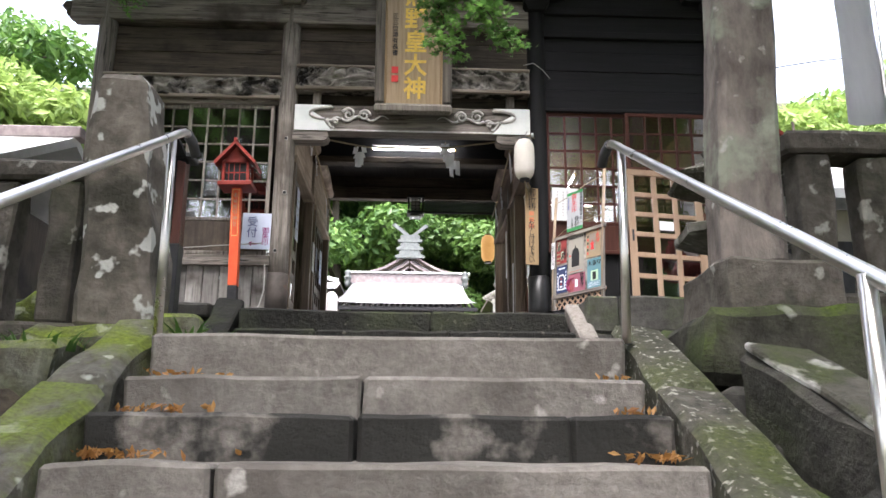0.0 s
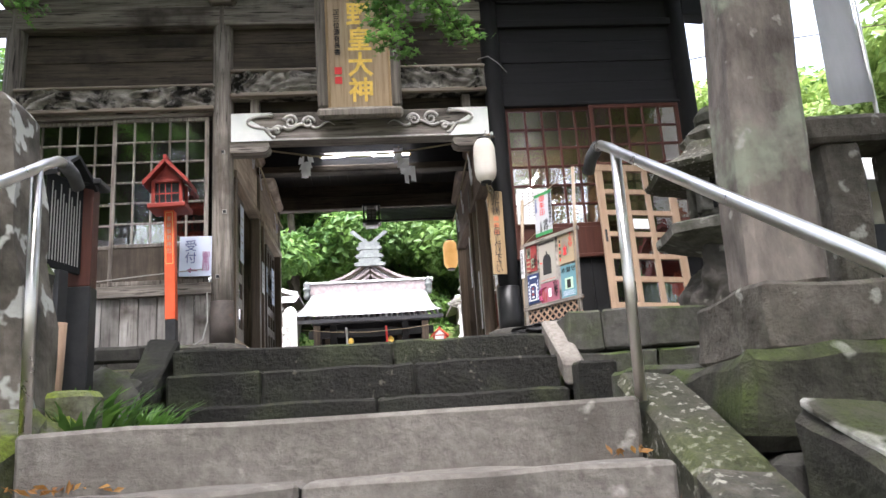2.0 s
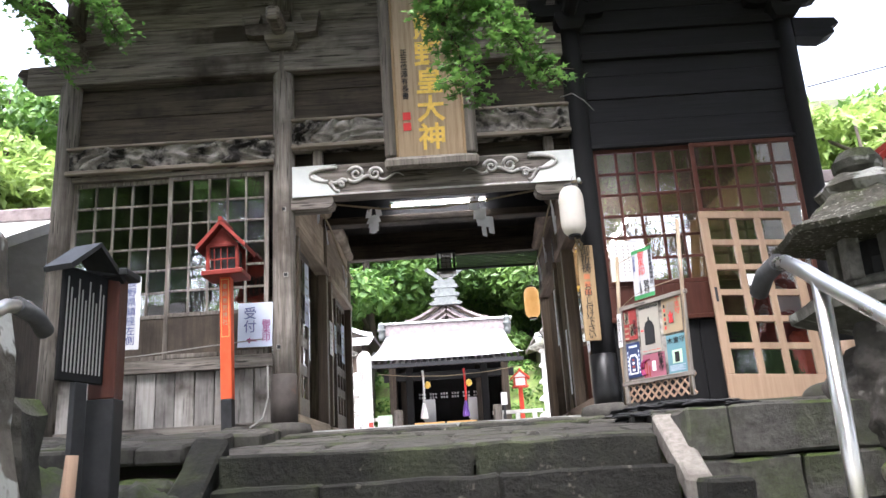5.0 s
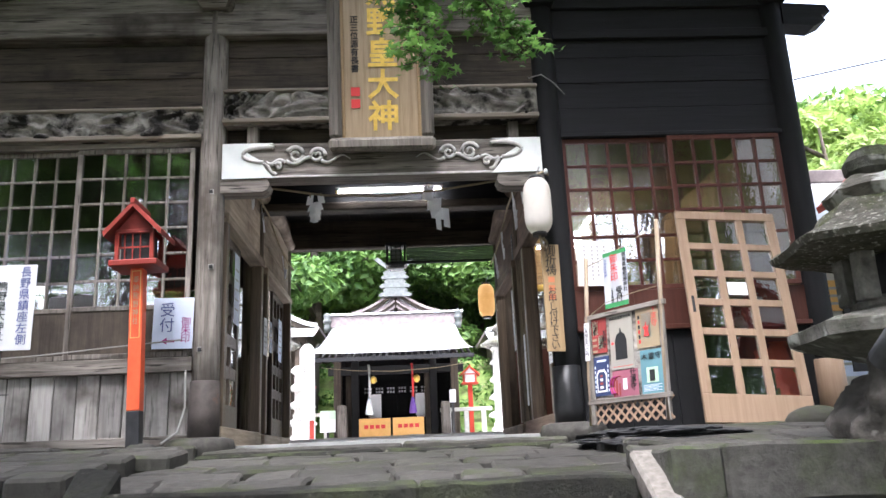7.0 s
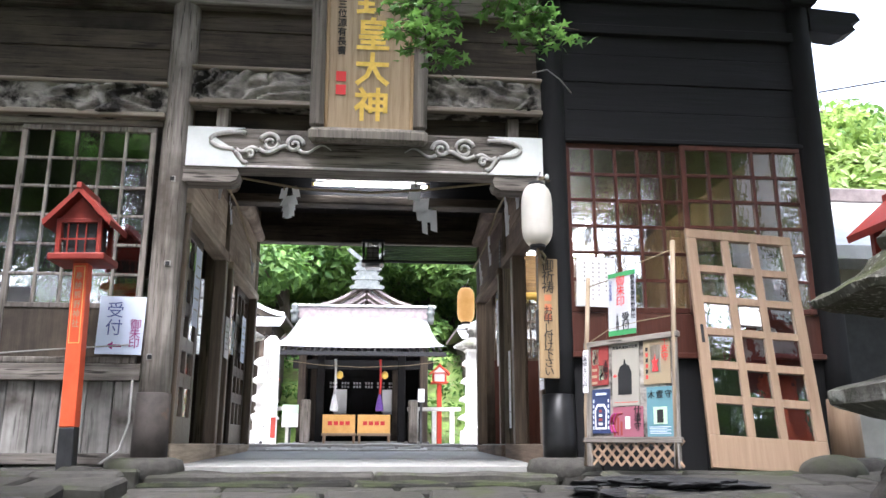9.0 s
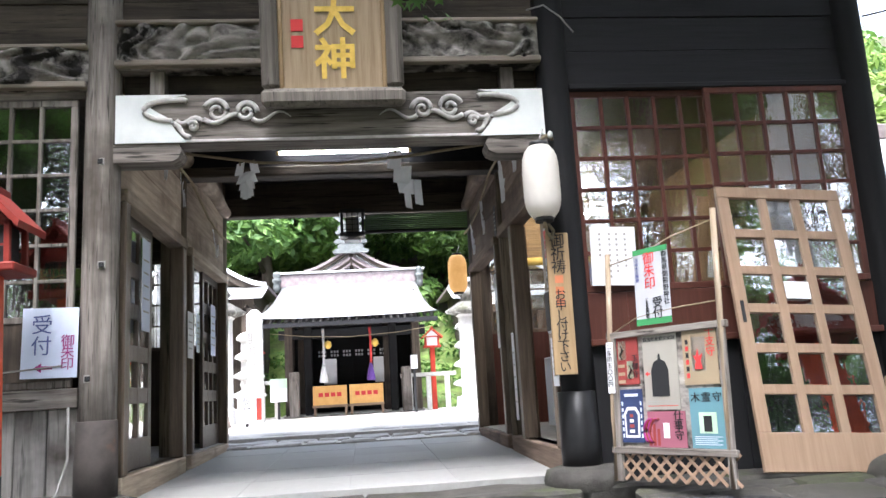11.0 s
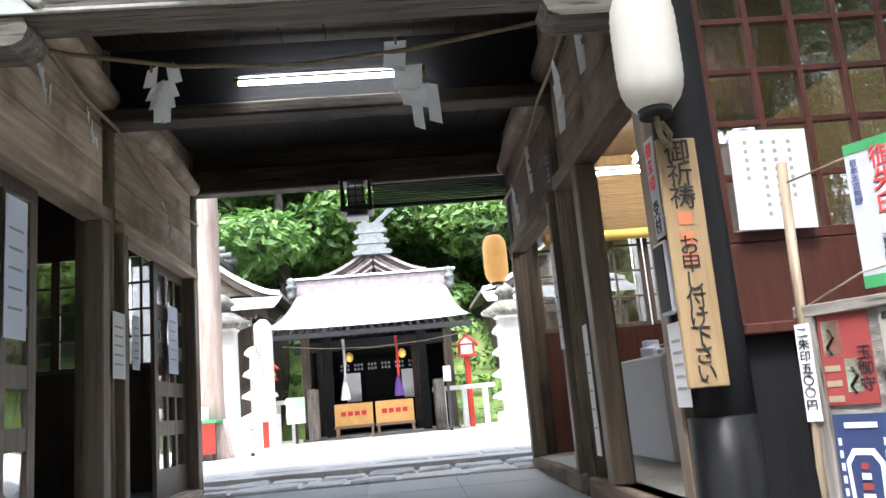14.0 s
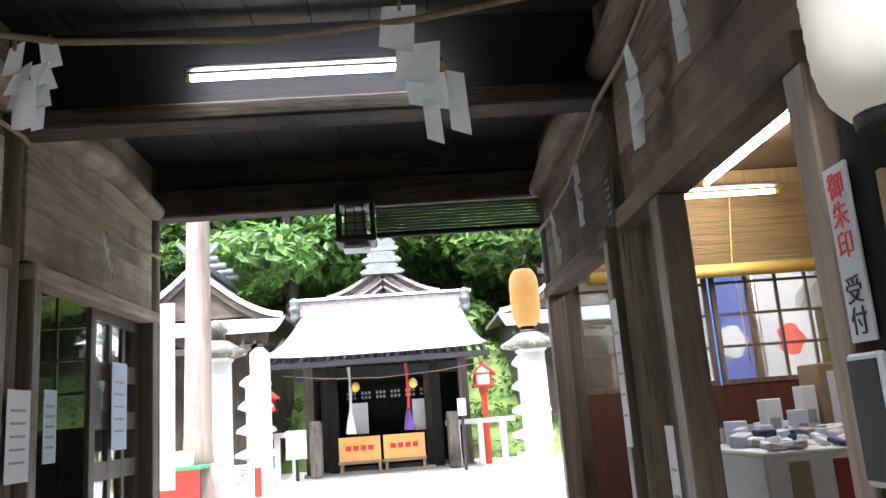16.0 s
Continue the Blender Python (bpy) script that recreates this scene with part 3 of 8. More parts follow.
def prism_x(outline, x0, x1, bm=None):
    """An outline in y and z, given thickness from x0 to x1."""
    t = prism(outline, x0, x1)
    for v in t.verts:
        v.co = Vector((v.co.y, v.co.x, v.co.z))
    bmesh.ops.recalc_face_normals(t, faces=t.faces)
    return join(bm, t)


def letters(text, material, parent, m, size, vertical=True, pitch=1.02, name="lettering", label="", bold=0.0):
    """Words in the built-in font as a thin mesh; upright columns run downwards. m poses them under the parent."""
    verts, faces = [], []
    for i, ch in enumerate(text):
        if ch == " ":
            continue
        cu = bpy.data.curves.new("glyph", "FONT")
        cu.body, cu.size, cu.extrude, cu.align_x, cu.resolution_u = ch, size, 0.0012, 'CENTER', 2
        cu.offset = bold
        ob = bpy.data.objects.new("glyph", cu)
        scene.collection.objects.link(ob)
        me = bpy.data.meshes.new_from_object(ob.evaluated_get(bpy.context.evaluated_depsgraph_get()))
        base = len(verts)
        dx, dy = (0, -(i + 0.85) * size * pitch) if vertical else ((i + 0.5) * size * pitch, 0)
        verts += [(v.co.x + dx, v.co.y + dy, v.co.z) for v in me.vertices]
        faces += [[base + k for k in p.vertices] for p in me.polygons]
        bpy.data.objects.remove(ob)
        bpy.data.curves.remove(cu)
        bpy.data.meshes.remove(me)
    me = bpy.data.meshes.new(name)
    me.from_pydata(verts, [], faces)
    ob = attach(name, me, material, parent, label)
    ob.matrix_basis = m
    return ob


FACE = pose(0, 0, 0, 90, 0, 0)


def facing(x, y, z, parent):
    """Where lettering stands on a face that looks towards -y, in world metres."""
    o = ORG[parent]
    return Matrix.Translation((x - o.x, y - o.y, z - o.z)) @ FACE



# ---- ground, stairs, terraces ----
def ground_sheet():
    """One sheet of ground: low in front, a bank beside the stairs, the terrace and the yard, reaching far out."""
    bm = bmesh.new()
    xs = [-400, -120, -40, -15, -8, -5, -3.5, -2.6, -2.0, -1.5, -1.0, 1.0, 1.5, 2.0, 2.6, 3.5, 5, 8, 15, 40, 120, 400]
    ys = [-400, -60, -15, -6, -2.5, -1, 0, 1, 2, 3, 3.9, 4.6, 5.5, 6.4, 7.3, 8.2, 9.2, 10.0, 11.5, 14.5, 16, 20, 26, 30, 34, 40, 60, 120, 400]

    def height(x, y):
        if y < 4.1:
            z = -2.3 + 2.3 * max(0, min(1, (y + 0.6) / 4.9))
            if abs(x) < 1.3:
                z -= 0.35
            z = max(z, -2.4)
        elif y < 7:
            z = 0.02 if abs(x) < 2.6 else 0.02 + 0.4 * min(1, (abs(x) - 2.6) / 0.9)
        elif y < 7.5:
            z = 0.02
        elif y < 9.6:
            z = 0.3 if abs(x) < 1.4 else 0.5 + 0.12 * (y - 7)
        elif y < 15:
            z = 0.95
        else:
            z = 1.0 if y < 28 else 1.1
        if y > 30:
            z += 0.55 * (min(y, 120) - 30)
        if abs(x) > 9 and y > -6:
            z += 0.12 * (min(abs(x), 60) - 9)
        return z
    grid = [[bm.verts.new((x, y, height(x, y) + (0.05 * noise.noise(Vector((x, y, 0)) * 0.9) if abs(x) > 1.4 and y < 9 else 0))) for x in xs] for y in ys]
    for r0, r1 in zip(grid, grid[1:]):
        for i in range(len(xs) - 1):
            bm.faces.new((r0[i], r0[i + 1], r1[i + 1], r1[i]))
    bmesh.ops.recalc_face_normals(bm, faces=bm.faces)
    tagged(part("ground", bm, "earth"), "dark damp earth with moss under the trees", "ground", kind="structure")


ground_sheet()

STEP_Z = [0.085, -0.105, -0.25, -0.40] + [-0.40 - 0.155 * k for k in range(1, 13)]
STEP_Y = [4.10 - 0.29 * k for k in range(16)]
stairs = thing("stone_stairs", (0, 4.1, -2.2), "worn grey stone stairs between mossy sloping kerbs", "stairs", kind="structure")
JOINTS = [(), (-0.12,), (0.58, -0.13), (-0.5,), (0.3,), (-0.2,)]
for k in range(13):
    z1, y0 = STEP_Z[k], STEP_Y[k]
    cutsx = [-1.0, *sorted(JOINTS[k % 6]), 0.93]
    for i, (xa, xb) in enumerate(zip(cutsx, cutsx[1:])):
        part("step_block", rough_box(xa + 0.006, xb - 0.006, y0 + 0.012 * noise.noise(Vector((k, i, 3))), y0 + 0.42, z1 - 0.24, z1 + 0.006 * noise.noise(Vector((k, i, 0))), seed=k * 5 + i, amp=0.016, cuts=5, b=0.014), "stainedstep" if k in (2, 5) else "step", stairs)
# sloping kerbs
for side, mat_a, mat_b in ((1, "mossless", "mossless"), (-1, "mossstone", "mossstone")):
    runs = [(4.42, 0.19), (3.75, -0.13), (3.0, -0.50), (2.1, -0.95), (1.2, -1.40), (0.2, -1.9)]
    for i, ((ya, za), (yb, zb)) in enumerate(zip(runs, runs[1:])):
        inner, outer = (0.945, 1.19) if side > 0 else (-1.015, -1.26)
        t = rough_box(min(inner, outer), max(inner, outer), yb + 0.006, ya - 0.006, -0.30, 0.0, seed=40 + i + side, amp=0.03, cuts=6, b=0.03)
        for v in t.verts:
            k = (v.co.y - yb) / (ya - yb)
            v.co.z += zb + (za - zb) * k
        part("kerb_stone", t, mat_a if i % 2 else mat_b, stairs)

landing = thing("stone_landing", (0, 5.5, 0), "weathered paving of the landing between two flights", "paving", kind="structure")
rng = random.Random(3)
yy = 4.53
while yy < 7.0:
    xx = -1.7 + rng.random() * 0.2
    dy = min(0.5 + 0.15 * rng.random(), 7.05 - yy)
    while xx < 1.75:
        dx = 0.5 + 0.4 * rng.random()
        part("paving_stone", rough_box(xx, min(xx + dx, 1.8) - 0.012, yy, yy + dy - 0.012, -0.1, 0.085 + 0.012 * rng.random(), seed=rng.random() * 50, amp=0.008, cuts=2), "flag", landing)
        xx += dx
    yy += dy

upper = thing("dark_stone_steps", (0, 7.2, 0), "three dark stone steps below the gate", "stairs", kind="structure")
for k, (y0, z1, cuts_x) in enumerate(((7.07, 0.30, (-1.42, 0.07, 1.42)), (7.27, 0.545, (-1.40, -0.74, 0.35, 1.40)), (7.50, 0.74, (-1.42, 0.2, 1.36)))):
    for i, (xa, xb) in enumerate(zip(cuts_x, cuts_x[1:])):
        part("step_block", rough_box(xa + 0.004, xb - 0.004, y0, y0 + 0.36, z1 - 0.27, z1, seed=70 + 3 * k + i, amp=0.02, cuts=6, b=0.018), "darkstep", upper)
# sloping cheek slab and post stub beside the dark steps
t = rough_box(1.39, 1.55, 7.08, 7.75, 0.0, 0.16, seed=81, amp=0.015, cuts=4)
for v in t.verts:
    v.co.z += 0.30 + 0.62 * (v.co.y - 7.08)
part("cheek_slab", t, "step", upper)
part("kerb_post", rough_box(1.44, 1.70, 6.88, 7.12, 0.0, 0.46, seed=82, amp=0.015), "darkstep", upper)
t = rough_box(-1.68, -1.44, 7.1, 7.85, 0.0, 0.2, seed=83, amp=0.04, cuts=4)
for v in t.verts:
    v.co.z += 0.24 + 0.6 * (v.co.y - 7.1)
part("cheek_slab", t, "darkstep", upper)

# retaining wall on both sides of the dark steps
wall_r = thing("retaining_wall", (2.5, 7.35, 0), "coursed dark stone retaining wall below the gate terrace", "stone wall", kind="structure")
for z0, z1, joints in ((0.0, 0.27, (1.58, 1.95, 2.6, 3.2, 4.0, 5.0)), (0.27, 0.56, (1.52, 2.18, 2.75, 3.4, 4.3, 5.2)), (0.56, 0.87, (1.50, 1.78, 2.86, 3.6, 4.4, 5.3))):
    for i, (xa, xb) in enumerate(zip(joints, joints[1:])):
        part("wall_stone", rough_box(xa + 0.006, xb - 0.006, 7.35, 7.75, z0 + 0.005, z1, seed=xa * 7 + z0, amp=0.02, cuts=4, b=0.018), "wallstone", wall_r)
for i, (x0, x1, y0, z1) in enumerate(((-2.3, -1.70, 7.5, 0.62), (-3.2, -2.32, 7.6, 0.66), (-4.6, -3.22, 7.6, 0.6))):
    part("wall_stone", rough_box(x0, x1, y0, y0 + 0.5, 0.0, z1, seed=90 + i, amp=0.06, cuts=5, b=0.05), "wallstone", wall_r)

# apron of flagstones rising to the gate
apron = thing("gate_apron", (0, 8.6, 0.7), "irregular flagstone apron sloping up to the gate", "paving", kind="structure")
rng = random.Random(8)
yy = 7.86
while yy < 9.28:
    dy = 0.26 + 0.16 * rng.random()
    xx = -3.9 + 0.3 * rng.random()
    while xx < 4.4:
        dx = 0.32 + 0.35 * rng.random()
        t = rough_box(xx, xx + dx - 0.014, yy, min(yy + dy, 9.36) - 0.014, -0.12, 0.014 * rng.random(), seed=rng.random() * 90, amp=0.016, cuts=2, b=0.02)
        sk = (rng.random() - 0.5) * 0.3
        for v in t.verts:
            v.co.x += sk * (v.co.y - yy)
            v.co.z += 0.745 + 0.115 * (v.co.y - 7.86) + (0.10 if abs(xx + dx / 2) > 1.55 else 0)
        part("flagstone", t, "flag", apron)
        xx += dx
    yy += dy
# plinth steps directly before the gate
plinth = thing("gate_plinth", (0, 9.6, 0.8), "long low plinth stones under the gate posts", "stone plinth", kind="structure")
for i, (xa, xb, y0, y1, z1) in enumerate(((-1.45, -0.05, 9.36, 9.78, 0.945), (-0.04, 1.35, 9.36, 9.78, 0.945), (-1.5, 0.1, 9.72, 10.2, 0.99), (0.11, 1.45, 9.72, 10.2, 0.99),
                                          (-2.6, -1.51, 9.60, 10.3, 1.03), (-4.2, -2.61, 9.62, 10.3, 1.06), (1.46, 2.4, 9.70, 10.3, 1.0), (2.41, 4.2, 9.70, 10.3, 0.99))):
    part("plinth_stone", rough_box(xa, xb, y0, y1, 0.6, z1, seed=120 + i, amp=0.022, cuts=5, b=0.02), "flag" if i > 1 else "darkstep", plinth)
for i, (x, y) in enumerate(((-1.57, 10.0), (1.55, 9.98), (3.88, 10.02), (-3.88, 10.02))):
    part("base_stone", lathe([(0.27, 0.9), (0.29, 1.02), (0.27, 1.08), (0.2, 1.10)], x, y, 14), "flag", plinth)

# passage floor of square tiles
floor = thing("passage_floor", (0, 12, 1.0), "pale grey square floor slabs of the gate passage", "floor", kind="structure")
bm = box(-1.46, 1.46, 10.2, 14.05, -0.15, -0.004, 0)
for v in bm.verts:
    v.co.z += 1.03 + 0.02 * (v.co.y - 10.2)
part("bedding", bm, "tile", floor)
for i in range(4):
    for j in range(5):
        x0, y0 = -1.46 + 0.73 * i, 10.2 + 0.77 * j
        t = box(x0 + 0.0015, x0 + 0.7285, y0 + 0.0015, y0 + 0.7685, -0.04, 0.001 * ((i * 3 + j) % 3), 0.002)
        for v in t.verts:
            v.co.z += 1.03 + 0.02 * (v.co.y - 10.2)
        part("floor_slab", t, "tile", floor)

yard = thing("yard_ground", (0, 20, 1.0), "bright pale gravel of the shrine yard", "yard", kind="structure")
part("gravel", box(-14, 14, 14.9, 31, 0.8, 1.19, 0), "yard", yard)
part("bedding", box(-4, 4, 14.06, 14.9, 0.9, 1.122, 0), "yardflag", yard)
rng = random.Random(5)
for j in range(4):
    y0 = 14.06 + 0.42 * j
    x0 = -4 + rng.random() * 0.3
    while x0 < 4:
        dx = 0.35 + 0.4 * rng.random()
        part("paving_stone", rough_box(x0, x0 + dx - 0.03, y0, y0 + 0.40, 1.0, 1.13 + 0.02 * j + 0.012 * rng.random(), seed=x0 * 9 + j, amp=0.02, cuts=2), "yardflag", yard)
        x0 += dx


# ---- the gate ----
gate = thing("shrine_gate", (0, 10.1, 1.0), "old weathered timber shrine gate with three bays", "gate", kind="structure")
CX_IN, CX_OUT = 1.56, 3.87
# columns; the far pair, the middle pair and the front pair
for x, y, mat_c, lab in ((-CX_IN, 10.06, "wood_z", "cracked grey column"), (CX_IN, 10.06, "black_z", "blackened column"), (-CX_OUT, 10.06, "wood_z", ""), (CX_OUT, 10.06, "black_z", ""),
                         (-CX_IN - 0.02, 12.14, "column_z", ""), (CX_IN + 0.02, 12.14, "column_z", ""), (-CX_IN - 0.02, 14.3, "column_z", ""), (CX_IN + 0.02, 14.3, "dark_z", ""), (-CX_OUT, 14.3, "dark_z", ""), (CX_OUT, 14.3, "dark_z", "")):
    r = 0.115
    t = lathe([(r * 1.02, 1.06), (r, 2.0), (r, 4.0), (r * 0.98, 6.0)], x, y, 20)
    part("column", t, mat_c, gate, lab)
part("column_sleeve", lathe([(0.13, 1.07), (0.132, 1.2), (0.128, 1.575), (0.12, 1.58)], CX_IN - 0.02, 10.05, 24), "sleeve", gate, "grey metal sleeve", True)
part("column_sleeve", lathe([(0.13, 1.07), (0.13, 1.3), (0.124, 1.565), (0.118, 1.57)], -CX_IN, 10.05, 24), "rust", gate, "rust-stained metal sleeve", True)
part("column_sleeve", lathe([(0.135, 1.0), (0.13, 1.55), (0.12, 1.56)], CX_OUT, 10.05, 20), "pale_z", gate, "pale timber column foot", True)

for z, dx in ((3.24, 0.02), (1.83, -0.03), (2.55, 0.04)):
    b_ = part("bolt", box(-CX_IN + dx - 0.016, -CX_IN + dx + 0.016, 9.938, 9.95, z - 0.016, z + 0.016, 0.003), "black", gate, "square iron bolt")
    part("bolt_washer", box(-CX_IN + dx - 0.024, -CX_IN + dx + 0.024, 9.947, 9.955, z - 0.024, z + 0.024, 0.002), "wire", gate)

# left bay
LX0, LX1 = -CX_OUT + 0.1, -CX_IN - 0.1
part("sill_rail", box(LX0, LX1, 9.98, 10.12, 1.655, 1.78), "wood_x", gate)
n = 11
for i in range(n):
    w = (LX1 - LX0) / n
    part("board", box(LX0 + i * w + 0.004, LX0 + (i + 1) * w - 0.004, 10.02 + 0.005 * (i % 3), 10.06, 1.09, 1.655, 0.006), "board_z", gate)
part("ground_rail", box(LX0, LX1, 9.99, 10.12, 1.05, 1.13), "wood_x", gate)
part("head_rail", box(LX0, LX1, 9.99, 10.13, 3.69, 3.745), "wood_x", gate)


def carved(x0, x1, z0, z1, y, seed, name="carved_frieze", mat_n="carve"):
    """A beam whose face carries carved waves and clouds."""
    nx, nz = 70, 16
    t = bmesh.new()
    rows = []
    for j in range(nz + 1):
        row = []
        for i in range(nx + 1):
            u, v = i / nx, j / nz
            x, z = x0 + (x1 - x0) * u, z0 + (z1 - z0) * v
            edge = min(1, 8 * min(v, 1 - v)) * min(1, 14 * min(u, 1 - u))
            p = Vector((x * 3.2 + seed, z * 6.5, seed))
            d = abs(math.sin(7 * noise.noise(p) + 9 * z + 2.2 * math.sin(x * 5 + seed)))
            row.append(t.verts.new((x, y - 0.09 * d * edge * (0.35 + 0.65 * min(1, abs(noise.noise(p * 0.6)) * 3)), z)))
        rows.append(row)
    for a, c in zip(rows, rows[1:]):
        for i in range(nx):
            f = t.faces.new((a[i], a[i + 1], c[i + 1], c[i]))
            f.smooth = True
    box(x0, x1, y + 0.001, y + 0.12, z0, z1, 0, t)
    part(name, t, mat_n, gate)
    for za, zb in ((z0, z0 + 0.05), (z1 - 0.035, z1)):
        part("frieze_rim", box(x0, x1, y - 0.062, y - 0.004, za + 0.002, zb - 0.002, 0.008), "frame_x", gate, "pale worn rim")


carved(LX0 - 0.05, LX1 + 0.02, 3.745, 4.06, 9.98, 1.0)
for i in range(4):
    part("wall_board", box(LX0, LX1, 10.06 + 0.01 * (i % 2), 10.11, 4.065 + 0.175 * i, 4.065 + 0.175 * (i + 1) - 0.003, 0.004), "dark_x", gate)
part("wall_beam", box(-4.32, 1.46, 9.95, 10.16, 4.80, 5.05, 0.012), "wood_x", gate)
for i in range(5):
    part("wall_board", box(-3.8, 1.46, 10.04 + 0.012 * (i % 2), 10.11, 5.055 + 0.2 * i, 5.055 + 0.2 * (i + 1) - 0.004, 0.004), "wood_x", gate)
part("wall_beam", box(-3.8, 3.8, 9.96, 10.16, 6.06, 6.25, 0.012), "dark_x", gate)

# centre bay above the opening
for x0, x1 in ((-1.46, -0.40), (0.40, 1.46)):
    carved(x0, x1, 3.89, 4.23, 9.985, 4.0 + x0)
for i in range(3):
    part("wall_board", box(-1.45, 1.45, 10.06 + 0.008 * (i % 2), 10.11, 4.235 + 0.19 * i, 4.235 + 0.19 * (i + 1) - 0.003, 0.004), "dark_x", gate)
part("backing_board", box(-1.45, 1.45, 10.14, 10.17, 3.6, 4.25, 0), "dark_x", gate)
for x in (-1.2, 1.22):
    part("strut", box(x - 0.05, x + 0.05, 10.02, 10.12, 3.70, 3.89), "wood_z", gate)
# rainbow beam with white ends
WB = 3.36
part("rainbow_beam", box(-1.46, 1.46, 9.975, 10.19, WB, 3.70, 0.01), "wood_x", gate)
for s in (-1, 1):
    rim = [(1.455, WB + 0.002), (1.455, 3.698), (1.0, 3.698)]
    for k in range(9):
        a = k / 8
        rim.append((1.0 + 0.04 * a + 0.22 * math.sin(a * math.pi) + 0.04 * math.sin(a * 7), 3.698 - 0.19 * a))
    rim += [(1.10, 3.50), (1.06, 3.44), (0.99, WB + 0.002)]
    t = prism([(s * x, z) for x, z in rim], 9.962, 9.975)
    part("white_end", t, "white", gate, "white painted beam end")
    # scroll carved in relief
    bm = bmesh.new()
    rod([(s * (1.04 - 0.02 + 0.2 * max(0, math.cos(a)) ** 0.7 + 0.05 * math.cos(a)), 9.962, 3.585 + 0.075 * math.sin(a)) for a in [math.radians(d) for d in range(-80, 125, 12)]], 0.019, 6, bm)
    for cx, cz, r0, turns, sg in ((0.79, 3.575, 0.085, 1.5, 1), (0.60, 3.565, 0.075, 1.5, -1), (0.95, 3.47, 0.035, 1.2, 1)):
        pts = []
        for k in range(26):
            a = sg * turns * 2 * math.pi * k / 25 + (0.3 if sg > 0 else math.pi)
            r = r0 * (1 - 0.8 * k / 25)
            pts.append((s * (cx + r * math.cos(a)), 9.962, cz + r * math.sin(a)))
        rod(pts, [0.021 - 0.009 * k / 25 for k in range(26)], 6, bm)
    rod([(s * (1.06 - 0.17 * k / 8), 9.962, 3.51 - 0.02 * math.sin(k * 0.8)) for k in range(9)], 0.018, 6, bm)
    rod([(s * (0.88 - 0.22 * k / 10), 9.962, 3.52 - 0.03 * math.sin(k * 0.5)) for k in range(11)], 0.018, 6, bm)
    rod([(s * (0.56 - 0.26 * k / 10), 9.962, 3.53 - 0.035 * math.sin(k * 0.6 + 0.4)) for k in range(11)], [0.018 - 0.0014 * k for k in range(11)], 6, bm)
    rod([(s * (1.07 - 0.1 * k / 8), 9.962, 3.49 - 0.11 * k / 8 + 0.012 * math.sin(k)) for k in range(9)], 0.018, 6, bm)
    part("scroll", bm, "scroll", gate, "worn white scroll relief")
    part("bearing_block", prism([(s * 1.47, WB - 0.002), (s * 1.47, WB - 0.125), (s * 1.10, WB - 0.125), (s * 1.05, WB - 0.1), (s * 1.03, WB - 0.05), (s * 1.05, WB - 0.002)], 9.98, 10.17), "wood_x", gate)
part("beam_edge", box(-1.0, 1.0, 9.966, 9.985, WB + 0.004, WB + 0.022, 0.003), "scroll", gate, "white painted lower edge")

# right bay
RX0, RX1 = CX_IN + 0.1, CX_OUT - 0.1
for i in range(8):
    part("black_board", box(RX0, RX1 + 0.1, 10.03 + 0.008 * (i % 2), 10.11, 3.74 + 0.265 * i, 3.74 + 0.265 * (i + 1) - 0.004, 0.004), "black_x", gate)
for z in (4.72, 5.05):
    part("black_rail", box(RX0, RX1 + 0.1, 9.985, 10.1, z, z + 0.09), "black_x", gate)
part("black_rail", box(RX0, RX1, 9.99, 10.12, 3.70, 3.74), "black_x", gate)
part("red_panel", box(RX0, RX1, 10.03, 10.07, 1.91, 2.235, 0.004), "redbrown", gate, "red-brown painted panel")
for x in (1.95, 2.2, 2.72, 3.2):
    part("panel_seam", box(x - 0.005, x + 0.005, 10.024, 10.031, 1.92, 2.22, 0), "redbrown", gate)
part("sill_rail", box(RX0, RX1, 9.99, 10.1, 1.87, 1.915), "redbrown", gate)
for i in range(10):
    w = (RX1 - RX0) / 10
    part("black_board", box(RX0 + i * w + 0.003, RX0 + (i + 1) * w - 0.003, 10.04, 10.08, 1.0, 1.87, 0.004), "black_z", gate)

# bracket noses and block brackets on the columns
for s in (-1, 1):
    out = [(s * 3.95, 4.83), (s * 4.25, 4.80), (s * 4.38, 4.86), (s * 4.34, 4.92), (s * 4.44, 4.96), (s * 4.40, 5.03), (s * 3.95, 5.06)]
    part("bracket_nose", prism(out, 9.96, 10.16), "dark_x" if s < 0 else "black_x", gate)
    for k in range(5):
        part("bracket_arm", box(s * (3.85 + 0.17 * k) - 0.12, s * (3.85 + 0.17 * k) + 0.16, 9.75, 10.2, 5.28 + 0.16 * k, 5.42 + 0.16 * k, 0.03), "dark_x" if s < 0 else "black_x", gate)
for x in (-CX_IN, CX_IN, -CX_OUT, CX_OUT):
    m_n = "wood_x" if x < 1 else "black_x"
    part("bearing_block", lathe([(0.11, 5.06), (0.16, 5.14), (0.16, 5.24)], x, 10.0, square=True), m_n, gate)
    part("bracket_arm", prism([(x - 0.38, 5.26), (x - 0.3, 5.24), (x + 0.3, 5.24), (x + 0.38, 5.26), (x + 0.4, 5.38), (x - 0.4, 5.38)], 9.92, 10.08), m_n, gate)
    part("bracket_arm", box(x - 0.07, x + 0.07, 9.5, 10.1, 5.18, 5.34, 0.03), m_n, gate)
    for dx in (-0.32, 0, 0.32):
        part("bearing_block", lathe([(0.07, 5.38), (0.1, 5.43), (0.1, 5.5)], x + dx, 10.0, square=True), m_n, gate)

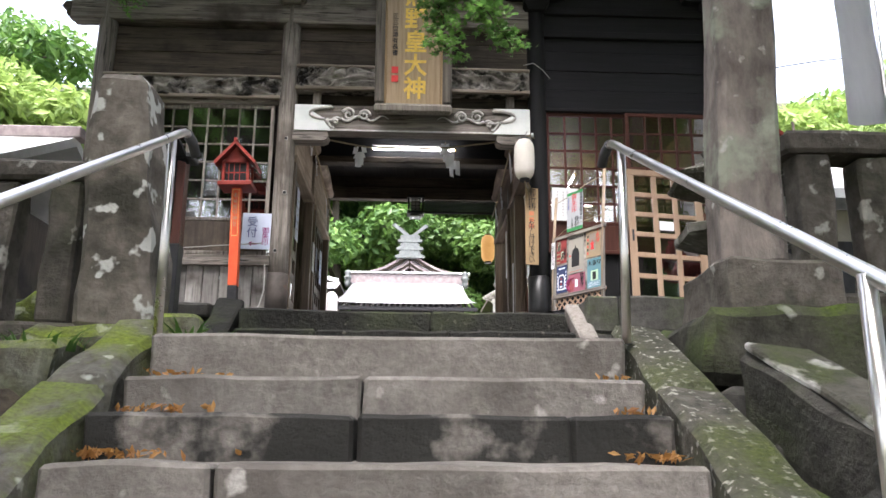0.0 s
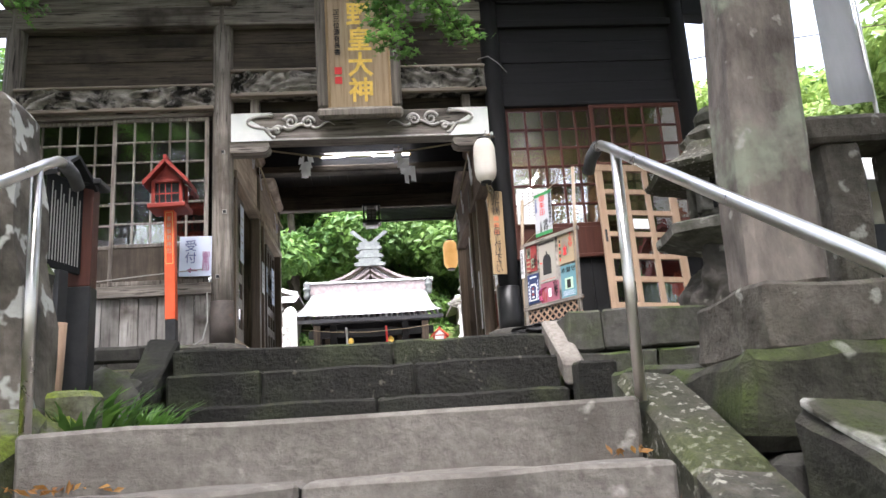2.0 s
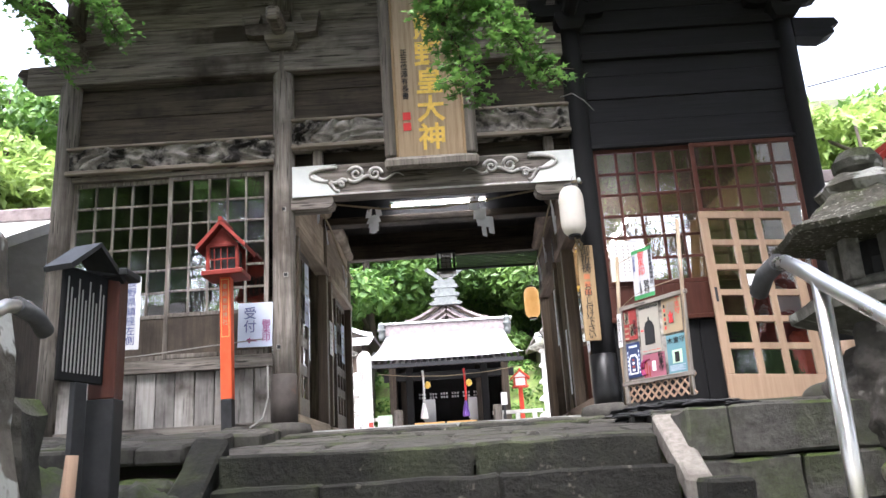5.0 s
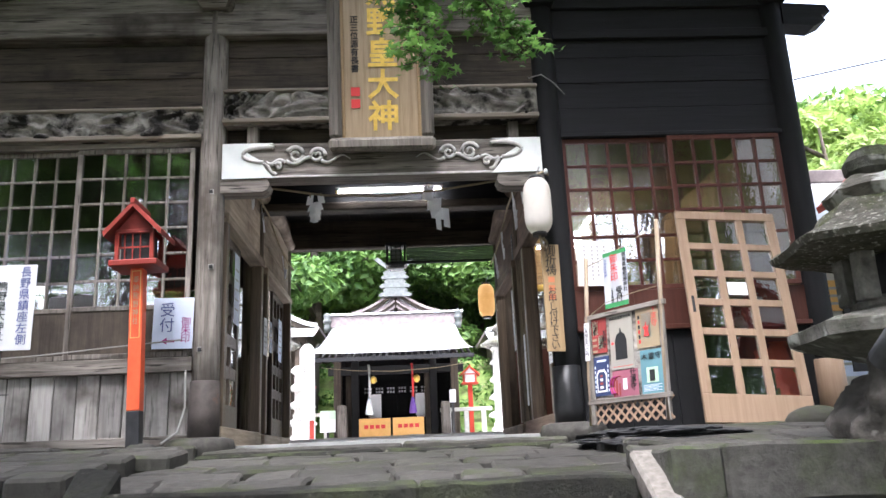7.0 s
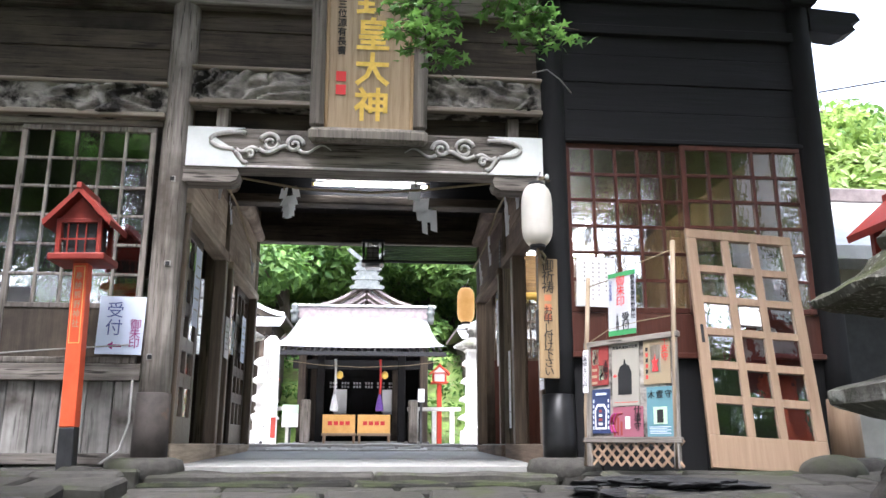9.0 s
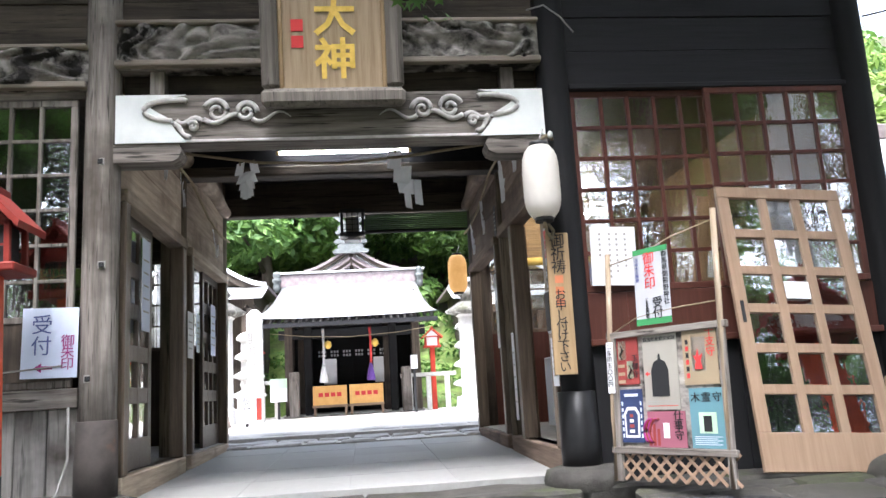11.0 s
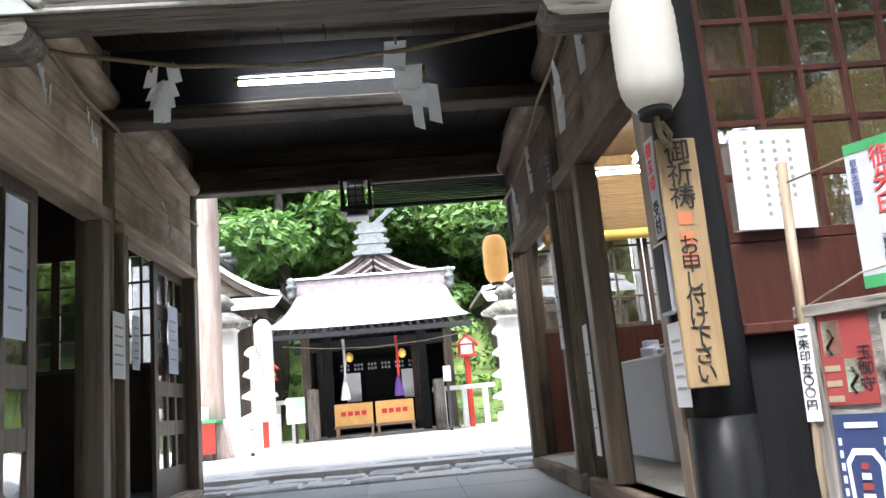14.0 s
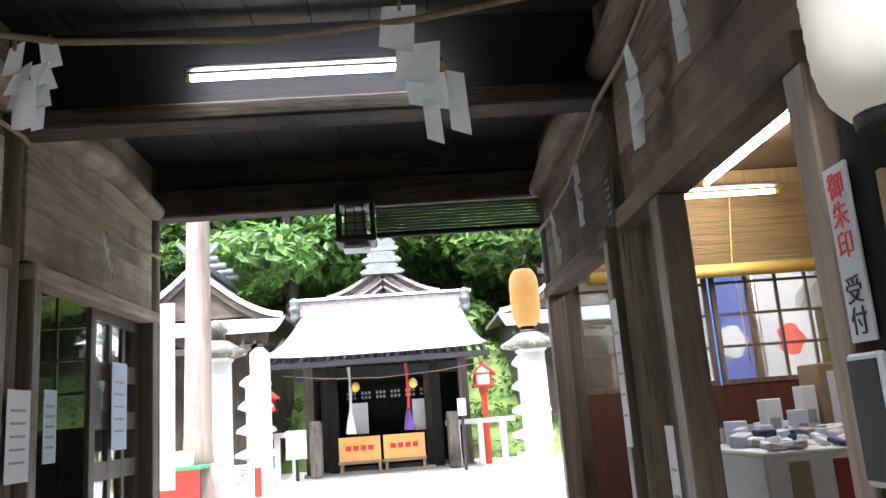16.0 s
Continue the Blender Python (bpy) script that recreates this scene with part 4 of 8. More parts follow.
# outer side walls, back wall and partitions of the two rooms
for s in (-1, 1):
    for i in range(14):
        y0 = 10.15 + 0.297 * i
        part("side_board", box(min(s * 3.80, s * 3.87), max(s * 3.80, s * 3.87), y0, y0 + 0.29, 1.0, 6.0, 0.004), "dark_z", gate)
    part("room_ceiling", box(min(s * 1.6, s * 3.8), max(s * 1.6, s * 3.8), 10.12, 14.4, 3.95, 4.0, 0), "shop_ceiling" if s > 0 else "dark_y", gate)
    part("room_floor", box(min(s * 1.5, s * 3.8), max(s * 1.5, s * 3.8), 10.12, 14.4, 0.95, 1.2, 0), "concrete", gate)
    part("back_wall", box(min(s * 1.6, s * 3.8), max(s * 1.6, s * 3.8), 14.28, 14.36, 3.34, 4.0, 0.004), "dark_x", gate)
    part("back_panel", box(min(s * 1.6, s * 3.8), max(s * 1.6, s * 3.8), 14.28, 14.36, 1.1, 2.28, 0.004), "redbrown" if s > 0 else "dark_z", gate)
    if s > 0:
        for i in range(14):
            y0 = 10.16 + 0.295 * i
            part("lining_board", box(3.76, 3.795, y0, y0 + 0.29, 1.2, 3.94, 0.003), "amber_z", gate, "amber inner lining")
        part("lining_board", box(1.66, 3.75, 14.235, 14.275, 3.36, 3.94, 0.003), "amber_z", gate)
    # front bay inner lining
    # left and right colours hold the uneven light of the passage
    part("door_head", box(min(s * 1.43, s * 1.58), max(s * 1.43, s * 1.58), 10.2, 12.03, 3.03, 3.12, 0.006), "lit_wood_y" if s < 0 else "umber_shade_y", gate)
    part("door_head", box(min(s * 1.43, s * 1.58), max(s * 1.43, s * 1.58), 12.26, 14.2, 3.02, 3.10, 0.006), "lit_wood_y" if s < 0 else "umber_shade_y", gate)
    part("threshold", box(min(s * 1.44, s * 1.6), max(s * 1.44, s * 1.6), 10.2, 12.03, 1.0, 1.20, 0.01), "lit_wood_y" if s < 0 else "umber_shade_y", gate)
    part("threshold", box(min(s * 1.44, s * 1.6), max(s * 1.44, s * 1.6), 12.26, 14.2, 1.0, 1.19, 0.01), "lit_wood_y" if s < 0 else "umber_shade_y", gate)
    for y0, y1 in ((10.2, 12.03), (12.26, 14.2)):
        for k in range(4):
            part("upper_board", box(min(s * 1.49, s * 1.53), max(s * 1.49, s * 1.53), y0, y1, 3.12 + 0.282 * k, 3.12 + 0.282 * (k + 1) - 0.004, 0.004), "lit_wood_y" if s < 0 else "umber_shade_y", gate)
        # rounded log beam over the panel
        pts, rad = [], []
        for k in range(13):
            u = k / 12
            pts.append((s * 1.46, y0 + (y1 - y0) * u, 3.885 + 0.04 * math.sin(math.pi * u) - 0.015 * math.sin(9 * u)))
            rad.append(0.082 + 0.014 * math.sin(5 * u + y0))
        part("log_beam", rod(pts, rad, 14), "lit_wood_y" if s < 0 else "umber_shade_y", gate, "rounded log beam", True)
    part("jamb", box(min(s * 1.44, s * 1.56), max(s * 1.44, s * 1.56), 10.19, 10.30, 1.2, 3.03, 0.008), "brown_z", gate)
    part("jamb", box(min(s * 1.44, s * 1.56), max(s * 1.44, s * 1.56), 11.42 if s > 0 else 11.9, 11.54 if s > 0 else 12.02, 1.2, 3.03, 0.008), "brown_z", gate)
    part("jamb", box(min(s * 1.44, s * 1.56), max(s * 1.44, s * 1.56), 12.27, 12.36, 1.2, 3.03, 0.008), "brown_z", gate)
    part("jamb", box(min(s * 1.44, s * 1.56), max(s * 1.44, s * 1.56), 14.08, 14.2, 1.2, 3.03, 0.008), "brown_z", gate)
# passage ceiling, cross beams and back lintel
ceil_bm = bmesh.new()
for i in range(10):
    box(-1.5 + 0.3 * i, -1.5 + 0.3 * (i + 1) - 0.006, 10.18, 14.4, 4.25, 4.28, 0.003, ceil_bm)
box(-1.5, 1.5, 10.18, 14.4, 4.285, 4.305, 0, ceil_bm)
tagged(part("ceiling", ceil_bm, "black_y"), "dark plank ceiling of the gate passage", "ceiling", kind="structure")
part("cross_beam", box(-1.5, 1.5, 12.0, 12.2, 3.70, 3.795, 0.012), "dark_x", gate)
part("cross_board", box(-1.5, 1.5, 12.12, 12.16, 3.795, 4.25, 0), "black_x", gate)
part("back_lintel", box(-1.5, 1.5, 14.22, 14.40, 3.83, 4.06, 0.015), "dark_x", gate)
part("back_board", box(-1.5, 1.5, 14.27, 14.33, 4.06, 4.3, 0), "dark_x", gate)
for x in (-0.45, 0.62):
    part("nail_cover", lathe([(0.0, -0.02), (0.035, -0.01), (0.03, 0.02)], 0, 0, 10), "black", gate).matrix_basis = Matrix.Translation((x, 14.21 - 10.1, 3.94 - 1.0)) @ pose(0, 0, 0, 90)
# roof over the gate
bm = bmesh.new()
for ya, za, yb in ((8.3, 6.25, 12.2), (15.1, 6.25, 12.2)):
    v = [bm.verts.new(c) for c in ((-5.6, ya, za), (5.6, ya, za), (5.6, yb, 8.6), (-5.6, yb, 8.6), (-5.6, ya, za + 0.15), (5.6, ya, za + 0.15), (5.6, yb, 8.8), (-5.6, yb, 8.8))]
    for q in ((0, 1, 2, 3), (4, 5, 6, 7), (0, 1, 5, 4), (1, 2, 6, 5), (3, 0, 4, 7)):
        bm.faces.new([v[i] for i in q])
bmesh.ops.recalc_face_normals(bm, faces=bm.faces)
part("gate_roof", bm, "dark_x", gate, "broad gate roof")
for i in range(38):
    x = -5.4 + i * 0.292
    t = box(x - 0.03, x + 0.03, 0, 2.1, -0.09, 0, 0.005)
    for v in t.verts:
        v.co = Vector((v.co.x, 8.35 + v.co.y, 6.24 + v.co.z + v.co.y * 0.6))
    part("rafter", t, "dark_y", gate)



# ---- windows, doors ----
def lattice(ob, w, h, cols, rows, fw, bw, mat_n, depth=0.035, glass=True, bottom=None, solid=0.0, rail=None):
    """A glazed grid in the local x-z plane from the origin; solid is the height of the panel below."""
    bot = bottom or fw
    f = box(0, w, 0, depth, 0, bot, 0.004)
    box(0, w, 0, depth, h - fw, h, 0.004, f)
    box(0, fw, 0.001, depth - 0.001, bot, h - fw, 0.003, f)
    box(w - fw, w, 0.001, depth - 0.001, bot, h - fw, 0.003, f)
    fr = part("sash_frame", f, mat_n, ob)
    z0 = bot + solid
    if solid:
        part("lower_panel", box(fw, w - fw, 0.01, depth - 0.01, bot, z0 - 0.02, 0.003), "dark_z", ob, "dark brown lower panel")
        part("middle_rail", box(fw, w - fw, 0.002, depth - 0.002, z0 - 0.03, z0 + 0.01, 0.003), mat_n, ob)
    iw, ih = w - 2 * fw, h - fw - z0
    vb, hb = box(-bw / 2, bw / 2, 0.003, depth - 0.006, z0, h - fw, 0.002), box(fw, w - fw, 0.005, depth - 0.008, -(rail or bw) / 2, (rail or bw) / 2, 0.002)
    vme, hme = bpy.data.meshes.new("upright_bar"), bpy.data.meshes.new("cross_bar")
    vb.to_mesh(vme), hb.to_mesh(hme), vb.free(), hb.free()
    for i in range(1, cols):
        attach("upright_bar", vme, mat_n, ob).location = (fw + iw * i / cols, 0, 0)
    for j in range(1, rows):
        attach("cross_bar", hme, mat_n, ob).location = (0, 0, z0 + ih * j / rows)
    if glass:
        g = box(0.002, iw / cols - 0.002, 0, 0.003, 0.002, ih / rows - 0.002, 0)
        gme = bpy.data.meshes.new("pane")
        g.to_mesh(gme), g.free()
        for i in range(cols):
            for j in range(rows):
                p = attach("pane", gme, "glass", ob)
                p.location = (fw + iw * i / cols, depth * 0.6, z0 + ih * j / rows)
                p.rotation_euler = (radians(0.9 * math.sin(i * 7 + j * 3)), 0, radians(1.1 * math.sin(i * 3 + j * 5)))
                p.visible_shadow = False
    return ob


def put(ob, m):
    ob.matrix_basis = m
    return ob


for i, x0 in enumerate((LX0 + 0.01, LX0 + 1.02)):
    w = local("window_%d" % (i + 1), "grey weathered lattice window sash with dark panes", "window", "front lattice windows", "structure")
    lattice(w, 1.045, 1.90, 5, 6, 0.045, 0.022, "wood_z", solid=0.40)
    put(w, pose(x0, 10.04 - 0.045 * i, 1.785))
for i, x0 in enumerate((RX0 + 0.0, RX0 + 1.0)):
    w = local("window_%d" % (i + 3), "red-brown lattice window sash lit warmly from inside", "window", "front lattice windows", "structure")
    lattice(w, 1.075, 1.46, 5, 6, 0.045, 0.026, "redbrown")
    put(w, pose(x0, 10.045 - 0.045 * i, 2.24))
# rear windows of the two rooms
for k, (x0, n_) in enumerate(((1.68, 2), (-3.78, 2))):
    for i in range(n_):
        w = local("window_%d" % (5 + 2 * k + i), "rear lattice window against the bright yard", "window", "rear lattice windows", "structure")
        lattice(w, 1.04, 1.06, 4, 4, 0.04, 0.02, "brown_z")
        put(w, pose(x0 + 1.05 * i, 14.30 - 0.03 * i, 2.28))

# sliding doors of the passage
for k, (x, y0, w_, lab) in enumerate(((-1.535, 10.30, 0.93, "brown sliding lattice door with small glass panes, half open"), (-1.535, 13.22, 0.88, "brown sliding lattice door beside the yard"))):
    d = local("door_%d" % (k + 1), lab, "door", "passage doors", "structure")
    lattice(d, w_, 1.83, 3, 5, 0.085, 0.055, "doorbrown", bottom=0.22, rail=0.115)
    put(d, pose(x, y0, 1.2, 0, 0, 90))
for k, (x, y0, w_) in enumerate(((1.56, 12.36, 0.3), (1.60, 11.54, 0.5), (1.60, 12.36, 0.28))):
    d = local("door_%d" % (k + 3), "dark sliding door pushed back into its pocket", "door", "passage doors", "structure")
    for j in range(3):
        part("door_stile", box(j * w_ / 3, (j + 1) * w_ / 3 - 0.01, 0, 0.035, 0, 1.83, 0.005), "brown_z", d)
    put(d, pose(x, y0, 1.2, 0, 0, 90))


# ---- things at the gate ----
def glazed_door():
    d = local("glazed_door", "pale new wooden door with eighteen panes leaning beside the window", "door")
    lattice(d, 0.90, 1.95, 3, 6, 0.085, 0.062, "pale_z", bottom=0.24)
    part("door_pull", box(0.03, 0.055, -0.004, 0.0, 0.95, 1.10, 0.003), "black", d, "dark recessed finger pull")
    bm = box(0.36, 0.53, -0.003, 0.002, 1.12, 1.24, 0)
    part("notice", bm, "sheet", d, "small white notice")
    put(d, pose(2.50, 9.46, 1.04, -13.5, 3.6, 0))


glazed_door()


def plaque():
    p = local("name_plaque", "large framed wooden name plaque with gold characters under the eaves", "plaque")
    W, H = 0.90, 2.05
    part("panel", box(-W / 2 + 0.09, W / 2 - 0.09, 0.02, 0.05, 0.09, H - 0.09, 0), "plaque", p, "golden brown panel")
    for n_, b in (("frame_rail", (-W / 2 - 0.025, W / 2 + 0.025, -0.066, 0.07, -0.01, 0.11)), ("frame_rail", (-W / 2 - 0.02, W / 2 + 0.02, -0.05, 0.07, H - 0.1, H))):
        part(n_, box(*b, 0.03), "plaqueframe", p, "grey weathered frame")
    for s in (-1, 1):
        part("frame_stile", box(min(s * (W / 2 - 0.095), s * (W / 2 + 0.018)), max(s * (W / 2 - 0.095), s * (W / 2 + 0.018)), -0.062, 0.06, 0.1, H - 0.1, 0.035), "plaqueframe", p, "grey weathered frame")
        part("inner_bead", box(min(s * (W / 2 - 0.125), s * (W / 2 - 0.095)), max(s * (W / 2 - 0.125), s * (W / 2 - 0.095)), -0.012, 0.04, 0.1, H - 0.1, 0.008), "sign_wood", p)
    letters("熊野皇大神", "gold", p, Matrix.Translation((0.02, 0.012, 1.62)) @ FACE, 0.285, pitch=1.02, bold=0.007)
    letters("正三位源有長書", "ink", p, Matrix.Translation((-0.23, 0.014, 1.25)) @ FACE, 0.075, bold=0.001)
    for k in range(2):
        part("seal", box(-0.27, -0.19, 0.012, 0.02, 0.50 - 0.11 * k, 0.58 - 0.11 * k, 0), "redink", p, "red seal")
    put(p, pose(0, 9.80, 3.54, 9.5))


plaque()


def paper_lantern(name, x, y, z0, z1, r, material, label):
    p = thing(name, (x, y, z0), label, "lantern")
    h = z1 - z0
    prof = [(r * 0.45, z0)]
    n_ = 26
    for k in range(n_ + 1):
        u = k / n_
        rr = r * (1 - 0.42 * abs(2 * u - 1) ** 5.0)
        prof.append((rr * (1 + 0.012 * math.cos(k * math.pi)), z0 + h * u))
    prof.append((r * 0.45, z1))
    part("shade", lathe(prof, x, y, 28), material, p)
    part("rim", lathe([(r * 0.5, z0 - 0.03), (r * 0.52, z0 - 0.002), (r * 0.4, z0)], x, y, 20), "black", p)
    part("rim", lathe([(r * 0.4, z1), (r * 0.52, z1 + 0.002), (r * 0.5, z1 + 0.03)], x, y, 20), "black", p)
    part("hanger", rod([(x, y, z1 + 0.02), (x + 0.02, y, z1 + 0.08), (x + 0.05, y + 0.05, z1 + 0.14)], 0.006), "wire", p)
    return p


lan = paper_lantern("paper_lantern", 1.345, 9.75, 2.715, 3.20, 0.122, "lamp_paper", "white ribbed paper lantern hanging at the gate post")
part("rope_loop", rod([(1.345, 9.75, 2.69), (1.36, 9.77, 2.62), (1.40, 9.80, 2.58), (1.42, 9.83, 2.64), (1.38, 9.80, 2.68)], 0.012, 6), "rope", lan, "knotted straw rope")
part("bracket", rod([(1.345, 9.75, 3.22), (1.38, 9.8, 3.27), (1.44, 9.9, 3.33), (1.5, 9.96, 3.32)], 0.012, 6), "rope", lan)
part("insulator", lathe([(0.01, 3.31), (0.018, 3.32), (0.018, 3.345), (0.008, 3.36)], 1.47, 9.9, 10), "white", lan, "white porcelain insulator")
paper_lantern("orange_lantern", 1.40, 15.0, 2.90, 3.39, 0.125, "lamp_warm", "warm orange paper lantern lit behind the gate")


def tube_light(name, x0, x1, y0, y1, z, label, mat_n="shop_tube", body="sheet"):
    p = thing(name, ((x0 + x1) / 2, (y0 + y1) / 2, z), label, "light")
    a, c = Vector((x0, y0, z)), Vector((x1, y1, z))
    part("tube", rod([a, a.lerp(c, 0.5), c], 0.016, 12), mat_n, p, "lit white tube")
    d = (c - a).normalized()
    part("end_cap", rod([a - d * 0.03, a], 0.02, 10), "goldcloth", p)
    part("end_cap", rod([c, c + d * 0.03], 0.02, 10), "goldcloth", p)
    part("housing", rod([a - d * 0.03 + Vector((0, 0, 0.05)), c + d * 0.03 + Vector((0, 0, 0.05))], 0.014, 6), body, p)
    return p


tube_light("fluorescent_light", -0.585, 0.62, 11.97, 11.97, 3.905, "lit fluorescent tube on the passage cross beam", "tube", "wire")
tube_light("fluorescent_light", 2.45, 2.45, 12.1, 13.35, 3.60, "lit fluorescent tube in the shop room")
tube_light("fluorescent_light", 2.0, 3.05, 13.66, 13.66, 3.60, "lit fluorescent tube in the shop room")


def shide(x, y, z, s, turn, label="white zigzag folded paper streamer hanging from the rope"):
    p = local("paper_streamer", label, "streamer", "zigzag paper streamers")
    part("knot", rod([(0, 0, 0.02), (0, 0, -0.02)], 0.006, 6), "rope", p)
    for k, (xa, xb, za, zb, sh) in enumerate(((-0.055, 0.055, 0.0, -0.16, -0.012), (-0.015, 0.125, -0.13, -0.275, -0.02), (0.0, 0.13, -0.24, -0.36, 0.0), (0.05, 0.105, -0.33, -0.475, 0.0), (0.125, 0.19, -0.25, -0.45, 0.012))):
        t = bmesh.new()
        sh += 0.012 * math.sin(7 * x + 5 * y + k)
        q = [(xa, 0.03 * math.sin(3 * y + k), za), (xb, 0.015, za + 0.008), (xb + sh, 0.01, zb), (xa + sh, -0.012, zb + 0.012)]
        a = [t.verts.new((u * s, v * s - 0.005 * k, c * s)) for u, v, c in q]
        b_ = [t.verts.new((u * s, v * s - 0.005 * k + 0.0025, c * s)) for u, v, c in q]
        t.faces.new(a), t.faces.new(b_[::-1])
        for i in range(4):
            t.faces.new((a[i], b_[i], b_[(i + 1) % 4], a[(i + 1) % 4]))
        bmesh.ops.recalc_face_normals(t, faces=t.faces)
        part("fold", t, "shide", p)
    put(p, pose(x, y, z, 0, 0, turn))


shide(0.43, 10.6, 3.47, 0.98, 4)
shide(-0.74, 10.6, 3.40, 0.62, -30, "crumpled white paper streamer hanging from the rope")
shide(-0.64, 10.61, 3.41, 0.58, 160, "crumpled white paper streamer hanging from the rope")
for y, z, s in ((10.72, 3.68, 0.75), (11.30, 3.62, 0.85), (12.47, 3.50, 0.7), (13.24, 3.44, 0.72)):
    shide(1.37, y, z, s, 86)
for y, z, s in ((10.85, 3.66, 0.6), (11.5, 3.6, 0.6), (13.0, 3.42, 0.6)):
    shide(-1.37, y, z, s, 94)
rp = thing("sacred_rope", (0, 10.6, 3.4), "thin straw rope strung across the passage", "rope")
part("strand", rod([(-1.42, 10.25, 3.46), (-1.1, 10.5, 3.45), (-0.6, 10.6, 3.40), (0, 10.62, 3.385), (0.5, 10.6, 3.42), (1.1, 10.5, 3.47), (1.42, 10.25, 3.50)], 0.011, 7), "rope", rp)
for s in (-1, 1):
    rp2 = thing("sacred_rope", (s * 1.4, 12, 3.6), "straw rope with paper streamers along the passage wall", "rope")
    part("strand", rod([(s * 1.40, 10.3, 3.78), (s * 1.37, 10.75, 3.73), (s * 1.37, 11.4, 3.63), (s * 1.39, 12.0, 3.66), (s * 1.37, 12.7, 3.47), (s * 1.37, 13.4, 3.43), (s * 1.40, 14.1, 3.5)], 0.012, 7), "rope", rp2)


def wood_sign():
    p = local("wooden_sign", "long golden wooden sign with brush characters on the gate post", "sign")
    part("board", box(-0.005, 0.15, 0, 0.02, 0, 0.94, 0.004), "sign_wood", p)
    letters("御祈祷", "ink", p, Matrix.Translation((0.07, -0.003, 0.925)) @ FACE, 0.105, pitch=0.85)
    for k in range(3):
        part("faded_mark", box(0.04, 0.095, -0.002, 0.0, 0.60 - 0.075 * k, 0.65 - 0.075 * k, 0), "fadedred", p, "faded red writing")
    letters("お申し付け下さい", "ink", p, Matrix.Translation((0.067, -0.003, 0.55)) @ FACE, 0.082, pitch=0.82)
    put(p, pose(1.36, 9.84, 1.69, 0, 0.6, 3))


wood_sign()


def poster(parent, x, z0, w, h, material, name="poster", label=""):
    return part(name, box(x, x + w, -0.005, 0.0, z0, z0 + h, 0), material, parent, label)


M["poster_red"] = paper("red_poster", (0.257, 0.046, 0.0429))
M["poster_navy"] = paper("navy_poster", (0.0306, 0.046, 0.117))
M["poster_pink"] = paper("pink_poster", (0.282, 0.0977, 0.135))
M["poster_aqua"] = paper("aqua_poster", (0.117, 0.246, 0.288))
M["poster_sand"] = paper("sand_poster", (0.319, 0.252, 0.165))
M["poster_cream"] = paper("cream_poster", (0.319, 0.301, 0.264))
M["green"] = paper("green_print", (0.05, 0.25, 0.09))
M["palegreen"] = paper("pale_green_print", (0.45, 0.62, 0.45))


